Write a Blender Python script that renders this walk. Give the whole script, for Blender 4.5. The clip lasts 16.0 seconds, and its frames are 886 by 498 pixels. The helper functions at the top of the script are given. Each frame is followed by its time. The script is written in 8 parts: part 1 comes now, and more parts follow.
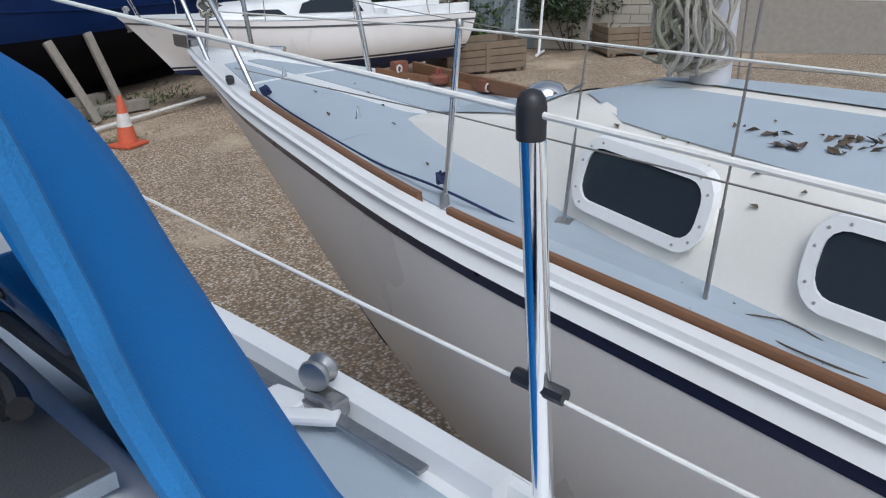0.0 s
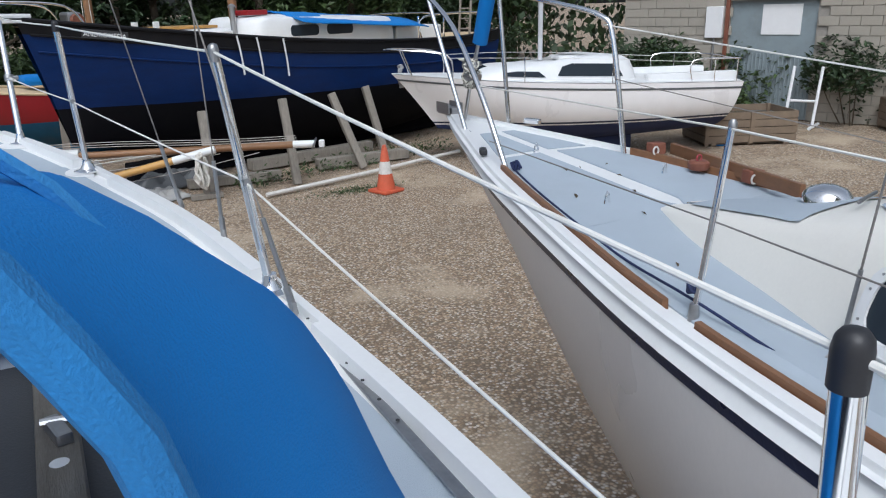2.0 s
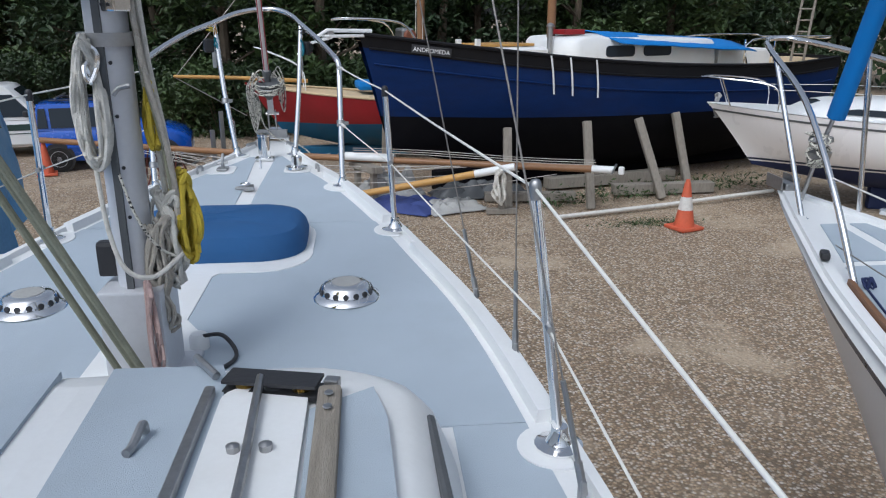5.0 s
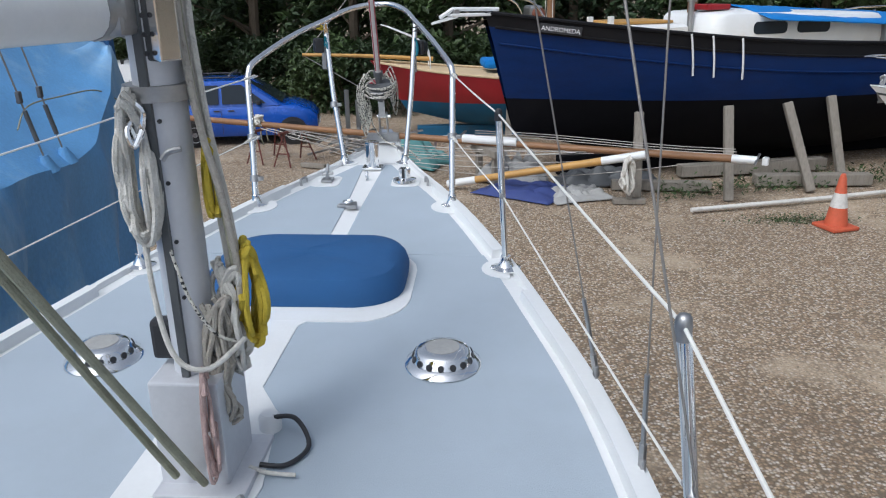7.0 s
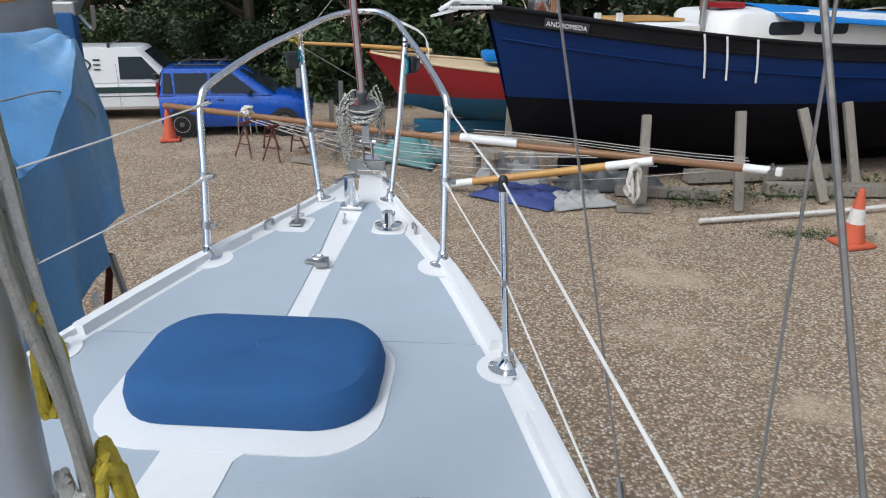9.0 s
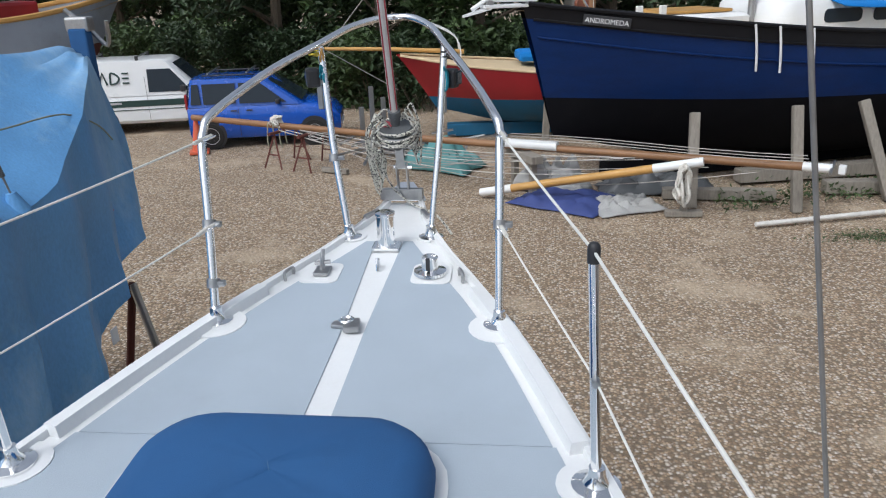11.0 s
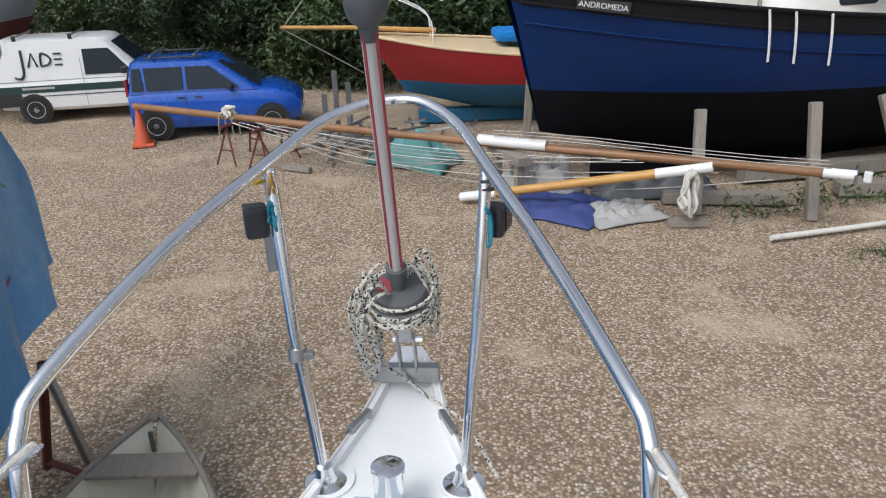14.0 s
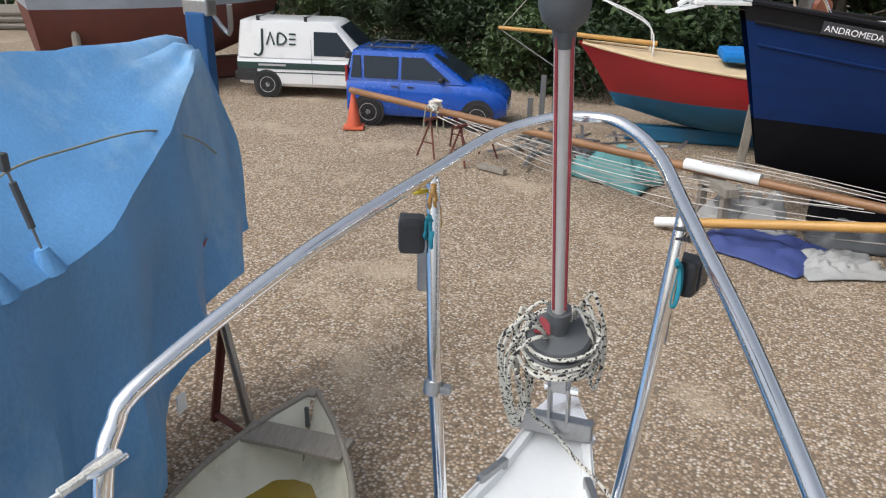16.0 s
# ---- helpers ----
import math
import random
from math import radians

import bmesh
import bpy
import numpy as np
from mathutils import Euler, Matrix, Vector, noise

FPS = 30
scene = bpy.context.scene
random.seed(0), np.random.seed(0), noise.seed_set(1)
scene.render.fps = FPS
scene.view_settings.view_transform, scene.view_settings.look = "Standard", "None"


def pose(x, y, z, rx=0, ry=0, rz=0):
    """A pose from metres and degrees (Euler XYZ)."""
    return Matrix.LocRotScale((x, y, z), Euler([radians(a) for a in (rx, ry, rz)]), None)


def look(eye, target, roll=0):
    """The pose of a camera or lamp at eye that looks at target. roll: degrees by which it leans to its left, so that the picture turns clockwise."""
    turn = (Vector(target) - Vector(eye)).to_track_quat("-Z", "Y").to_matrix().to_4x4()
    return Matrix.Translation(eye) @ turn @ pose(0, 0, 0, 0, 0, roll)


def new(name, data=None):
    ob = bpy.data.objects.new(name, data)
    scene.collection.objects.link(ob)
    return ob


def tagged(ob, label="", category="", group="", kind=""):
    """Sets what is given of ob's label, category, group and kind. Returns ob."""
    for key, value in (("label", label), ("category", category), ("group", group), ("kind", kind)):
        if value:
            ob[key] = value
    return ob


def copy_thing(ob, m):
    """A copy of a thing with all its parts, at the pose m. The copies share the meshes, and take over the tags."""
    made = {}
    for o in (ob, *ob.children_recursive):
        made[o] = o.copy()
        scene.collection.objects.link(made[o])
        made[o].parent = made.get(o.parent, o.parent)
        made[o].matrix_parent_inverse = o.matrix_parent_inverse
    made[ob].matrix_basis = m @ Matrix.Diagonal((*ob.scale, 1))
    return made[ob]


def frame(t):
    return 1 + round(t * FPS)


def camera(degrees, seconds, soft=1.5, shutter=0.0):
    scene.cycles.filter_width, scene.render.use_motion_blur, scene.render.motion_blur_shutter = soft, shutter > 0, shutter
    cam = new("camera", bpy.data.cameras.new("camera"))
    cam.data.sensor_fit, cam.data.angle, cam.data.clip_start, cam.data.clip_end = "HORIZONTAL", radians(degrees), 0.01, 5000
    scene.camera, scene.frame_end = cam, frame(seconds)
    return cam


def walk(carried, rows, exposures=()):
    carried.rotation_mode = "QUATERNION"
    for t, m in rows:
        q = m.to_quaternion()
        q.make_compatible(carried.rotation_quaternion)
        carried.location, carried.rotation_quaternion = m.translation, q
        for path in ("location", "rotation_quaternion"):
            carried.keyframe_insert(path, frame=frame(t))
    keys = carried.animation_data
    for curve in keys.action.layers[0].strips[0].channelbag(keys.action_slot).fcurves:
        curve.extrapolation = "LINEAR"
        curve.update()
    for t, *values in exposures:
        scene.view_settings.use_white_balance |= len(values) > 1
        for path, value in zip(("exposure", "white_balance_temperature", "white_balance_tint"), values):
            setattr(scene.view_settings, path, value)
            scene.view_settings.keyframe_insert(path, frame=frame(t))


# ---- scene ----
cam = camera(61.1, 16.0, soft=1.15)
PATH = [
    (0, (0.453, -4.149, 2.825), (1.796, -2.885, 2.053), -1.8),
    (0.5, (0.447, -4.108, 2.862), (1.687, -2.718, 2.132), -1.8),
    (1, (0.454, -4.094, 2.864), (1.59, -2.596, 2.183), -1.5),
    (1.5, (0.473, -4.083, 2.872), (1.493, -2.487, 2.229), -1.4),
    (1.9, (0.519, -4.062, 2.898), (1.434, -2.398, 2.268), -1.5),
    (2, (0.531, -4.039, 2.899), (1.424, -2.361, 2.279), -1.5),
    (2.5, (0.568, -3.905, 2.995), (1.35, -2.174, 2.368), -1.9),
    (3, (0.552, -3.834, 3.076), (1.275, -2.081, 2.44), -2.0),
    (3.5, (0.522, -3.825, 3.108), (1.189, -2.048, 2.477), -1.5),
    (4, (0.516, -3.819, 3.118), (1.088, -2.005, 2.5), -0.8),
    (4.5, (0.52, -3.766, 3.123), (0.947, -1.907, 2.523), -0.1),
    (5, (0.578, -3.69, 3.132), (0.77, -1.79, 2.538), -0.1),
    (5.2, (0.612, -3.625, 3.144), (0.703, -1.72, 2.543), -0.3),
    (7.3, (0.634, -3.173, 3.305), (0.494, -1.292, 2.639), -0.8),
    (7.5, (0.628, -3.107, 3.336), (0.484, -1.227, 2.669), -0.5),
    (8, (0.615, -2.992, 3.365), (0.477, -1.114, 2.69), -0.0),
    (8.5, (0.626, -2.833, 3.362), (0.499, -0.96, 2.673), 0.1),
    (8.7, (0.623, -2.741, 3.368), (0.505, -0.871, 2.671), 0.4),
    (10.8, (0.546, -2.109, 3.357), (0.35, -0.247, 2.655), -1.6),
    (11, (0.52, -2.071, 3.357), (0.309, -0.21, 2.656), -2.0),
    (11.5, (0.49, -1.98, 3.417), (0.251, -0.122, 2.717), -3.4),
    (12, (0.393, -1.709, 3.486), (0.047, 0.16, 2.865), -4.5),
    (12.2, (0.338, -1.621, 3.501), (-0.013, 0.243, 2.865), -3.0),
    (12.5, (0.348, -1.418, 3.502), (0.077, 0.418, 2.758), -3.1),
    (13, (0.332, -1.199, 3.523), (0.135, 0.611, 2.695), -2.4),
    (13.5, (0.296, -0.936, 3.548), (0.114, 0.876, 2.72), -2.5),
    (14, (0.216, -0.698, 3.579), (0.101, 1.133, 2.781), -1.7),
    (14.5, (0.178, -0.527, 3.585), (0.037, 1.315, 2.817), -0.2),
    (15, (0.173, -0.366, 3.568), (-0.103, 1.466, 2.814), 0.3),
    (15.5, (0.205, -0.391, 3.544), (-0.216, 1.409, 2.782), 0.7),
    (16, (0.218, -0.465, 3.546), (-0.377, 1.275, 2.761), 1.3),
]
EXPOSURE = [(0.0, -0.62, 5750, 8), (1.7, -0.46, 5750, 8), (3.0, -0.66, 5700, 8), (5.0, -0.6, 5700, 8), (8.5, -0.38, 5850, 8), (12.0, -0.37, 5900, 8), (14.5, -0.24, 6050, 9), (16.0, -0.12, 6150, 9)]
walk(cam, [(t, look(eye, target, roll)) for t, eye, target, roll in PATH], EXPOSURE)

# ---- world and light: a bright overcast day ----
sky = bpy.data.worlds.new("overcast_sky")
scene.world = sky
sky.use_nodes = True
nt = sky.node_tree
tex = nt.nodes.new("ShaderNodeTexSky")
tex.sky_type, tex.sun_disc = "NISHITA", False
tex.sun_elevation, tex.sun_rotation = radians(52), radians(215)
tex.dust_density, tex.air_density = 6.0, 1.0
hsv = nt.nodes.new("ShaderNodeHueSaturation")
hsv.inputs["Saturation"].default_value = 0.40
nt.links.new(tex.outputs[0], hsv.inputs["Color"])
nt.links.new(hsv.outputs[0], nt.nodes["Background"].inputs[0])
nt.nodes["Background"].inputs[1].default_value = 0.19
sun = new("sun", bpy.data.lights.new("sun", "SUN"))
sun.data.energy, sun.data.angle, sun.data.color = 0.9, radians(14), (1.0, 0.96, 0.9)
sun.matrix_world = look((-7, -10, 16), (0, 0, 0))


# ---- materials ----
def material(name, base, rough=0.6, metal=0.0, var=0.12, scale=8.0, fine=90.0, bump=0.15, dirt=0.0, dirt_col=(0.12, 0.1, 0.07), coat=0.0,
             stretch=(1, 1, 1), island=0.0, spec=0.5):
    m = bpy.data.materials.new(name)
    m.use_nodes = True
    n, l = m.node_tree.nodes, m.node_tree.links
    b = n["Principled BSDF"]
    b.inputs["Metallic"].default_value = metal
    b.inputs["Coat Weight"].default_value = coat
    b.inputs["Specular IOR Level"].default_value = spec
    co = n.new("ShaderNodeTexCoord")
    mp = n.new("ShaderNodeMapping")
    mp.inputs["Scale"].default_value = stretch
    l.new(co.outputs["Object"], mp.inputs[0])
    big, small = n.new("ShaderNodeTexNoise"), n.new("ShaderNodeTexNoise")
    for t, s, d in ((big, scale, 5), (small, fine, 3)):
        t.inputs["Scale"].default_value = s
        t.inputs["Detail"].default_value = d
        l.new(mp.outputs[0], t.inputs["Vector"])
    mix = n.new("ShaderNodeMix")
    mix.data_type = "RGBA"
    mix.inputs["A"].default_value = (*[c * (1 - var) for c in base], 1)
    mix.inputs["B"].default_value = (*[min(1, c * (1 + var)) for c in base], 1)
    add = n.new("ShaderNodeMath")
    add.operation = "MULTIPLY_ADD"
    l.new(small.outputs[0], add.inputs[0])
    add.inputs[1].default_value = 0.6
    l.new(big.outputs[0], add.inputs[2])
    sub = n.new("ShaderNodeMath")
    sub.operation = "SUBTRACT"
    l.new(add.outputs[0], sub.inputs[0])
    sub.inputs[1].default_value = 0.3
    fac = sub
    if island:
        geo = n.new("ShaderNodeNewGeometry")
        isl = n.new("ShaderNodeMath")
        isl.operation = "MULTIPLY_ADD"
        l.new(geo.outputs["Random Per Island"], isl.inputs[0])
        isl.inputs[1].default_value = island
        l.new(sub.outputs[0], isl.inputs[2])
        fac = n.new("ShaderNodeMath")
        fac.operation = "SUBTRACT"
        l.new(isl.outputs[0], fac.inputs[0])
        fac.inputs[1].default_value = island / 2
    l.new(fac.outputs[0], mix.inputs["Factor"])
    last = mix.outputs["Result"]
    if dirt:
        st = n.new("ShaderNodeTexNoise")
        st.inputs["Scale"].default_value = scale * 0.45
        st.inputs["Detail"].default_value = 9
        st.inputs["Roughness"].default_value = 0.7
        l.new(mp.outputs[0], st.inputs["Vector"])
        rmp = n.new("ShaderNodeMapRange")
        rmp.inputs["From Min"].default_value, rmp.inputs["From Max"].default_value = 0.5, 0.72
        rmp.inputs["To Max"].default_value = dirt
        l.new(st.outputs[0], rmp.inputs["Value"])
        mx = n.new("ShaderNodeMix")
        mx.data_type = "RGBA"
        l.new(rmp.outputs[0], mx.inputs["Factor"])
        l.new(last, mx.inputs["A"])
        mx.inputs["B"].default_value = (*dirt_col, 1)
        last = mx.outputs["Result"]
    l.new(last, b.inputs["Base Color"])
    rr = n.new("ShaderNodeMapRange")
    rr.inputs["To Min"].default_value, rr.inputs["To Max"].default_value = max(0.02, rough - 0.1), min(1, rough + 0.1)
    l.new(big.outputs[0], rr.inputs["Value"])
    l.new(rr.outputs[0], b.inputs["Roughness"])
    if bump:
        bp = n.new("ShaderNodeBump")
        bp.inputs["Strength"].default_value = bump
        bp.inputs["Distance"].default_value = 0.01
        l.new(add.outputs[0], bp.inputs["Height"])
        l.new(bp.outputs[0], b.inputs["Normal"])
    return m


GELCOAT = material("white_gelcoat", (0.76, 0.77, 0.77), 0.35, var=0.05, scale=3, bump=0.03, dirt=0.22, dirt_col=(0.5, 0.47, 0.4))
HULLWHITE = material("hull_white", (0.82, 0.8, 0.79), 0.3, var=0.05, scale=1.5, bump=0.02, dirt=0.2, dirt_col=(0.45, 0.42, 0.38), stretch=(1, 1, 0.4))
NONSKID = material("grey_nonskid_paint", (0.40, 0.46, 0.52), 0.75, var=0.07, scale=5, fine=500, bump=0.35, dirt=0.18, dirt_col=(0.3, 0.32, 0.33))
STEEL = material("polished_stainless", (0.9, 0.9, 0.9), 0.09, 1.0, var=0.05, scale=30, bump=0.008)
DULLSTEEL = material("dull_steel", (0.42, 0.42, 0.42), 0.42, 1.0, var=0.2, scale=40, bump=0.1)
WIRE = material("wire_rope", (0.3, 0.28, 0.26), 0.5, 0.7, var=0.2, scale=60, bump=0.2)
WHITELINE = material("white_covered_line", (0.78, 0.77, 0.72), 0.5, var=0.1, scale=20, bump=0.1, dirt=0.2)
ROPE = material("white_braid", (0.62, 0.6, 0.55), 0.85, var=0.25, scale=40, fine=250, bump=0.6, dirt=0.35, dirt_col=(0.3, 0.27, 0.2))
ROPEGREEN = material("green_stained_rope", (0.30, 0.30, 0.22), 0.9, var=0.3, scale=30, fine=250, bump=0.6)
ROPEYELLOW = material("yellow_rope", (0.55, 0.42, 0.04), 0.8, var=0.3, scale=40, fine=250, bump=0.5)


def flecked_rope():
    m = material("flecked_rope", (0.62, 0.60, 0.53), 0.85, var=0.15, scale=90, fine=200, bump=0.5)
    n, l = m.node_tree.nodes, m.node_tree.links
    b = n["Principled BSDF"]
    co = n.new("ShaderNodeTexCoord")
    v = n.new("ShaderNodeTexVoronoi")
    v.inputs["Scale"].default_value = 190
    l.new(co.outputs["Object"], v.inputs["Vector"])
    sp = n.new("ShaderNodeSeparateColor")
    l.new(v.outputs["Color"], sp.inputs[0])
    gt = n.new("ShaderNodeMath")
    gt.operation = "GREATER_THAN"
    gt.inputs[1].default_value = 0.76
    l.new(sp.outputs[0], gt.inputs[0])
    mx = n.new("ShaderNodeMix")
    mx.data_type = "RGBA"
    l.new(gt.outputs[0], mx.inputs["Factor"])
    l.new(b.inputs["Base Color"].links[0].from_socket, mx.inputs["A"])
    mx.inputs["B"].default_value = (0.03, 0.03, 0.03, 1)
    l.new(mx.outputs["Result"], b.inputs["Base Color"])
    return m


ROPEFLECK = flecked_rope()
ALLOY = material("grey_anodised_mast", (0.62, 0.63, 0.66), 0.45, 0.25, var=0.08, scale=6, bump=0.05, dirt=0.25, dirt_col=(0.3, 0.3, 0.3))
BLACKPL = material("black_plastic", (0.025, 0.025, 0.028), 0.45, var=0.2, bump=0.1)
DARKGREY = material("dark_grey_plastic", (0.09, 0.095, 0.1), 0.5, var=0.2, bump=0.1)
BRASS = material("brass_sheave", (0.55, 0.4, 0.14), 0.3, 0.9, var=0.15)
CANVAS = material("blue_canvas", (0.006, 0.165, 0.50), 0.85, var=0.16, scale=4, fine=600, bump=0.25, dirt=0.3, dirt_col=(0.05, 0.14, 0.3))
CANVASPALE = material("faded_blue_binding", (0.03, 0.2, 0.5), 0.85, var=0.25, scale=12, fine=500, bump=0.3, dirt=0.3, dirt_col=(0.12, 0.34, 0.6))
CREAM = material("cream_gelcoat", (0.8, 0.78, 0.72), 0.4, var=0.05, scale=3, bump=0.03, dirt=0.15, dirt_col=(0.6, 0.56, 0.48))
CANVASDK = material("navy_canvas", (0.02, 0.09, 0.24), 0.85, var=0.15, scale=6, fine=500, bump=0.3, dirt=0.25, dirt_col=(0.015, 0.05, 0.14))
TARP = material("faded_blue_tarp", (0.13, 0.33, 0.62), 0.5, var=0.3, scale=1.6, fine=60, bump=0.3, dirt=0.7, dirt_col=(0.5, 0.66, 0.74), stretch=(1, 1, 0.5))
TEAK = material("varnished_teak", (0.19, 0.09, 0.042), 0.5, var=0.3, scale=10, fine=60, bump=0.15, stretch=(8, 1, 8))
WOODGREY = material("weathered_wood", (0.27, 0.24, 0.2), 0.85, var=0.35, scale=8, fine=70, bump=0.5, stretch=(9, 1, 9), dirt=0.3)
PROPWOOD = material("grey_timber_prop", (0.26, 0.235, 0.2), 0.9, var=0.3, scale=6, fine=50, bump=0.5, stretch=(6, 6, 1), dirt=0.4)
SPAR = material("varnished_spar", (0.25, 0.13, 0.06), 0.45, var=0.35, scale=2, fine=50, bump=0.1, dirt=0.5, dirt_col=(0.16, 0.09, 0.06))
SPARYELLOW = material("yellow_pine_spar", (0.5, 0.28, 0.08), 0.4, var=0.2, scale=4, fine=50, bump=0.1)
DECKTAN = material("buff_deck", (0.6, 0.46, 0.28), 0.7, var=0.12, scale=5, bump=0.1)
NAVY = material("navy_stripe", (0.018, 0.025, 0.06), 0.3, var=0.1)
ANDBLUE = material("royal_blue_topsides", (0.003, 0.02, 0.095), 0.4, spec=0.25, var=0.3, scale=2.5, fine=25, bump=0.08, dirt=0.3, dirt_col=(0.01, 0.015, 0.05), stretch=(1, 1, 3))
BLACKPAINT = material("black_topside_paint", (0.008, 0.008, 0.01), 0.5, spec=0.2, var=0.3, scale=3, bump=0.1, dirt=0.25, dirt_col=(0.03, 0.028, 0.025))
ANTIFOUL = material("black_antifouling", (0.006, 0.006, 0.008), 0.85, spec=0.1, var=0.4, scale=3, bump=0.2, dirt=0.2, dirt_col=(0.018, 0.017, 0.017))
NAVYFOUL = material("navy_antifouling", (0.012, 0.022, 0.08), 0.75, var=0.3, scale=3, bump=0.15, dirt=0.35, dirt_col=(0.04, 0.05, 0.08))
REDPAINT = material("red_topsides", (0.27, 0.012, 0.016), 0.4, var=0.18, scale=2, bump=0.05, dirt=0.25, dirt_col=(0.15, 0.02, 0.02))
BLUEFOUL = material("turquoise_antifouling", (0.01, 0.10, 0.2), 0.7, var=0.25, scale=3, bump=0.15, dirt=0.3)
RUSTRED = material("red_oxide_hull", (0.13, 0.04, 0.03), 0.8, var=0.3, scale=2, bump=0.2, dirt=0.4, dirt_col=(0.08, 0.05, 0.04))
GREYPAINT = material("blue_grey_topsides", (0.32, 0.36, 0.42), 0.6, var=0.15, scale=2, dirt=0.3)
CONE = material("orange_cone_rubber", (0.56, 0.11, 0.05), 0.6, var=0.2, scale=15, dirt=0.3, dirt_col=(0.3, 0.08, 0.04))
CONEWHITE = material("white_reflective_band", (0.66, 0.64, 0.6), 0.5, var=0.15, scale=20, dirt=0.3)
CARBLUE = material("blue_car_paint", (0.008, 0.085, 0.47), 0.25, 0.1, var=0.05, coat=0.8)
VANWHITE = material("white_van_paint", (0.74, 0.75, 0.75), 0.3, var=0.04, coat=0.5, scale=2)
VANGREEN = material("dark_green_trim", (0.02, 0.05, 0.045), 0.4, var=0.1)
TYRE = material("tyre_rubber", (0.02, 0.02, 0.02), 0.9, var=0.2)
HUBGREY = material("grey_wheel_trim", (0.5, 0.5, 0.52), 0.4, 0.4, var=0.1)
GLASSDARK = material("dark_window_glass", (0.018, 0.026, 0.036), 0.08, var=0.1, bump=0.0, spec=0.3)
LAMPGLASS = material("lamp_glass", (0.7, 0.72, 0.75), 0.1, 0.3, var=0.1)
LEAF = material("green_leaves", (0.044, 0.074, 0.02), 0.6, var=0.35, scale=1.0, bump=0, island=1.2)
LEAFDK = material("dark_green_leaves", (0.024, 0.046, 0.015), 0.6, var=0.35, scale=1.0, bump=0, island=1.2)
BARK = material("bark", (0.11, 0.085, 0.06), 0.95, var=0.4, scale=6, fine=40, bump=0.8, stretch=(4, 4, 1))
BLOCK = material("concrete_block", (0.36, 0.33, 0.28), 0.95, var=0.2, scale=4, fine=80, bump=0.4, dirt=0.35, dirt_col=(0.2, 0.18, 0.14))
MORTAR = material("mortar", (0.3, 0.28, 0.25), 0.95, var=0.2, bump=0.3)
CORRUG = material("grey_blue_corrugated_sheet", (0.26, 0.31, 0.33), 0.6, 0.2, var=0.15, scale=3, dirt=0.35)
PAPER = material("white_notice_paper", (0.78, 0.78, 0.78), 0.8, var=0.04)
CRATE = material("pallet_crate_wood", (0.2, 0.15, 0.105), 0.9, var=0.3, scale=5, fine=60, bump=0.4, dirt=0.3)
NAVYTARP = material("navy_ground_tarp", (0.04, 0.06, 0.2), 0.7, var=0.25, scale=4, bump=0.3)
SAIL = material("grey_white_sailcloth", (0.36, 0.36, 0.35), 0.8, var=0.2, scale=6, bump=0.4, dirt=0.4, dirt_col=(0.3, 0.28, 0.24))
GREENTARP = material("teal_tarp", (0.10, 0.26, 0.26), 0.7, var=0.25, scale=4, bump=0.3)
GLASSFIBRE = material("mouldy_glassfibre", (0.62, 0.6, 0.5), 0.6, var=0.15, scale=5, bump=0.1, dirt=0.65, dirt_col=(0.28, 0.29, 0.16))
BILGE = material("yellow_bilge_water", (0.28, 0.2, 0.03), 0.15, var=0.3, scale=4)
ROPEGREY = material("grey_weathered_rope", (0.40, 0.37, 0.32), 0.9, var=0.3, scale=60, fine=220, bump=0.6)
FADEDRED = material("faded_red_line", (0.5, 0.36, 0.33), 0.85, var=0.3, scale=60, fine=250, bump=0.4)
REDSTRIPE = material("red_fleck", (0.33, 0.05, 0.06), 0.6, var=0.2)
FURLER = material("grey_foil", (0.55, 0.52, 0.5), 0.5, 0.3, var=0.1)
SOIL = material("soil", (0.1, 0.075, 0.05), 0.95, var=0.4, scale=3, bump=0.5)
# coachroof grey taken darker, with the deep shade under the hood in its colour
COACHSHADE = material("shaded_grey_coachroof", (0.09, 0.093, 0.097), 0.6, var=0.1, scale=4, fine=300, bump=0.2)
REDWOOD = material("red_stained_block", (0.2, 0.07, 0.04), 0.6, var=0.3, scale=10)
TURQ = material("turquoise_cord", (0.02, 0.22, 0.3), 0.8, var=0.2)


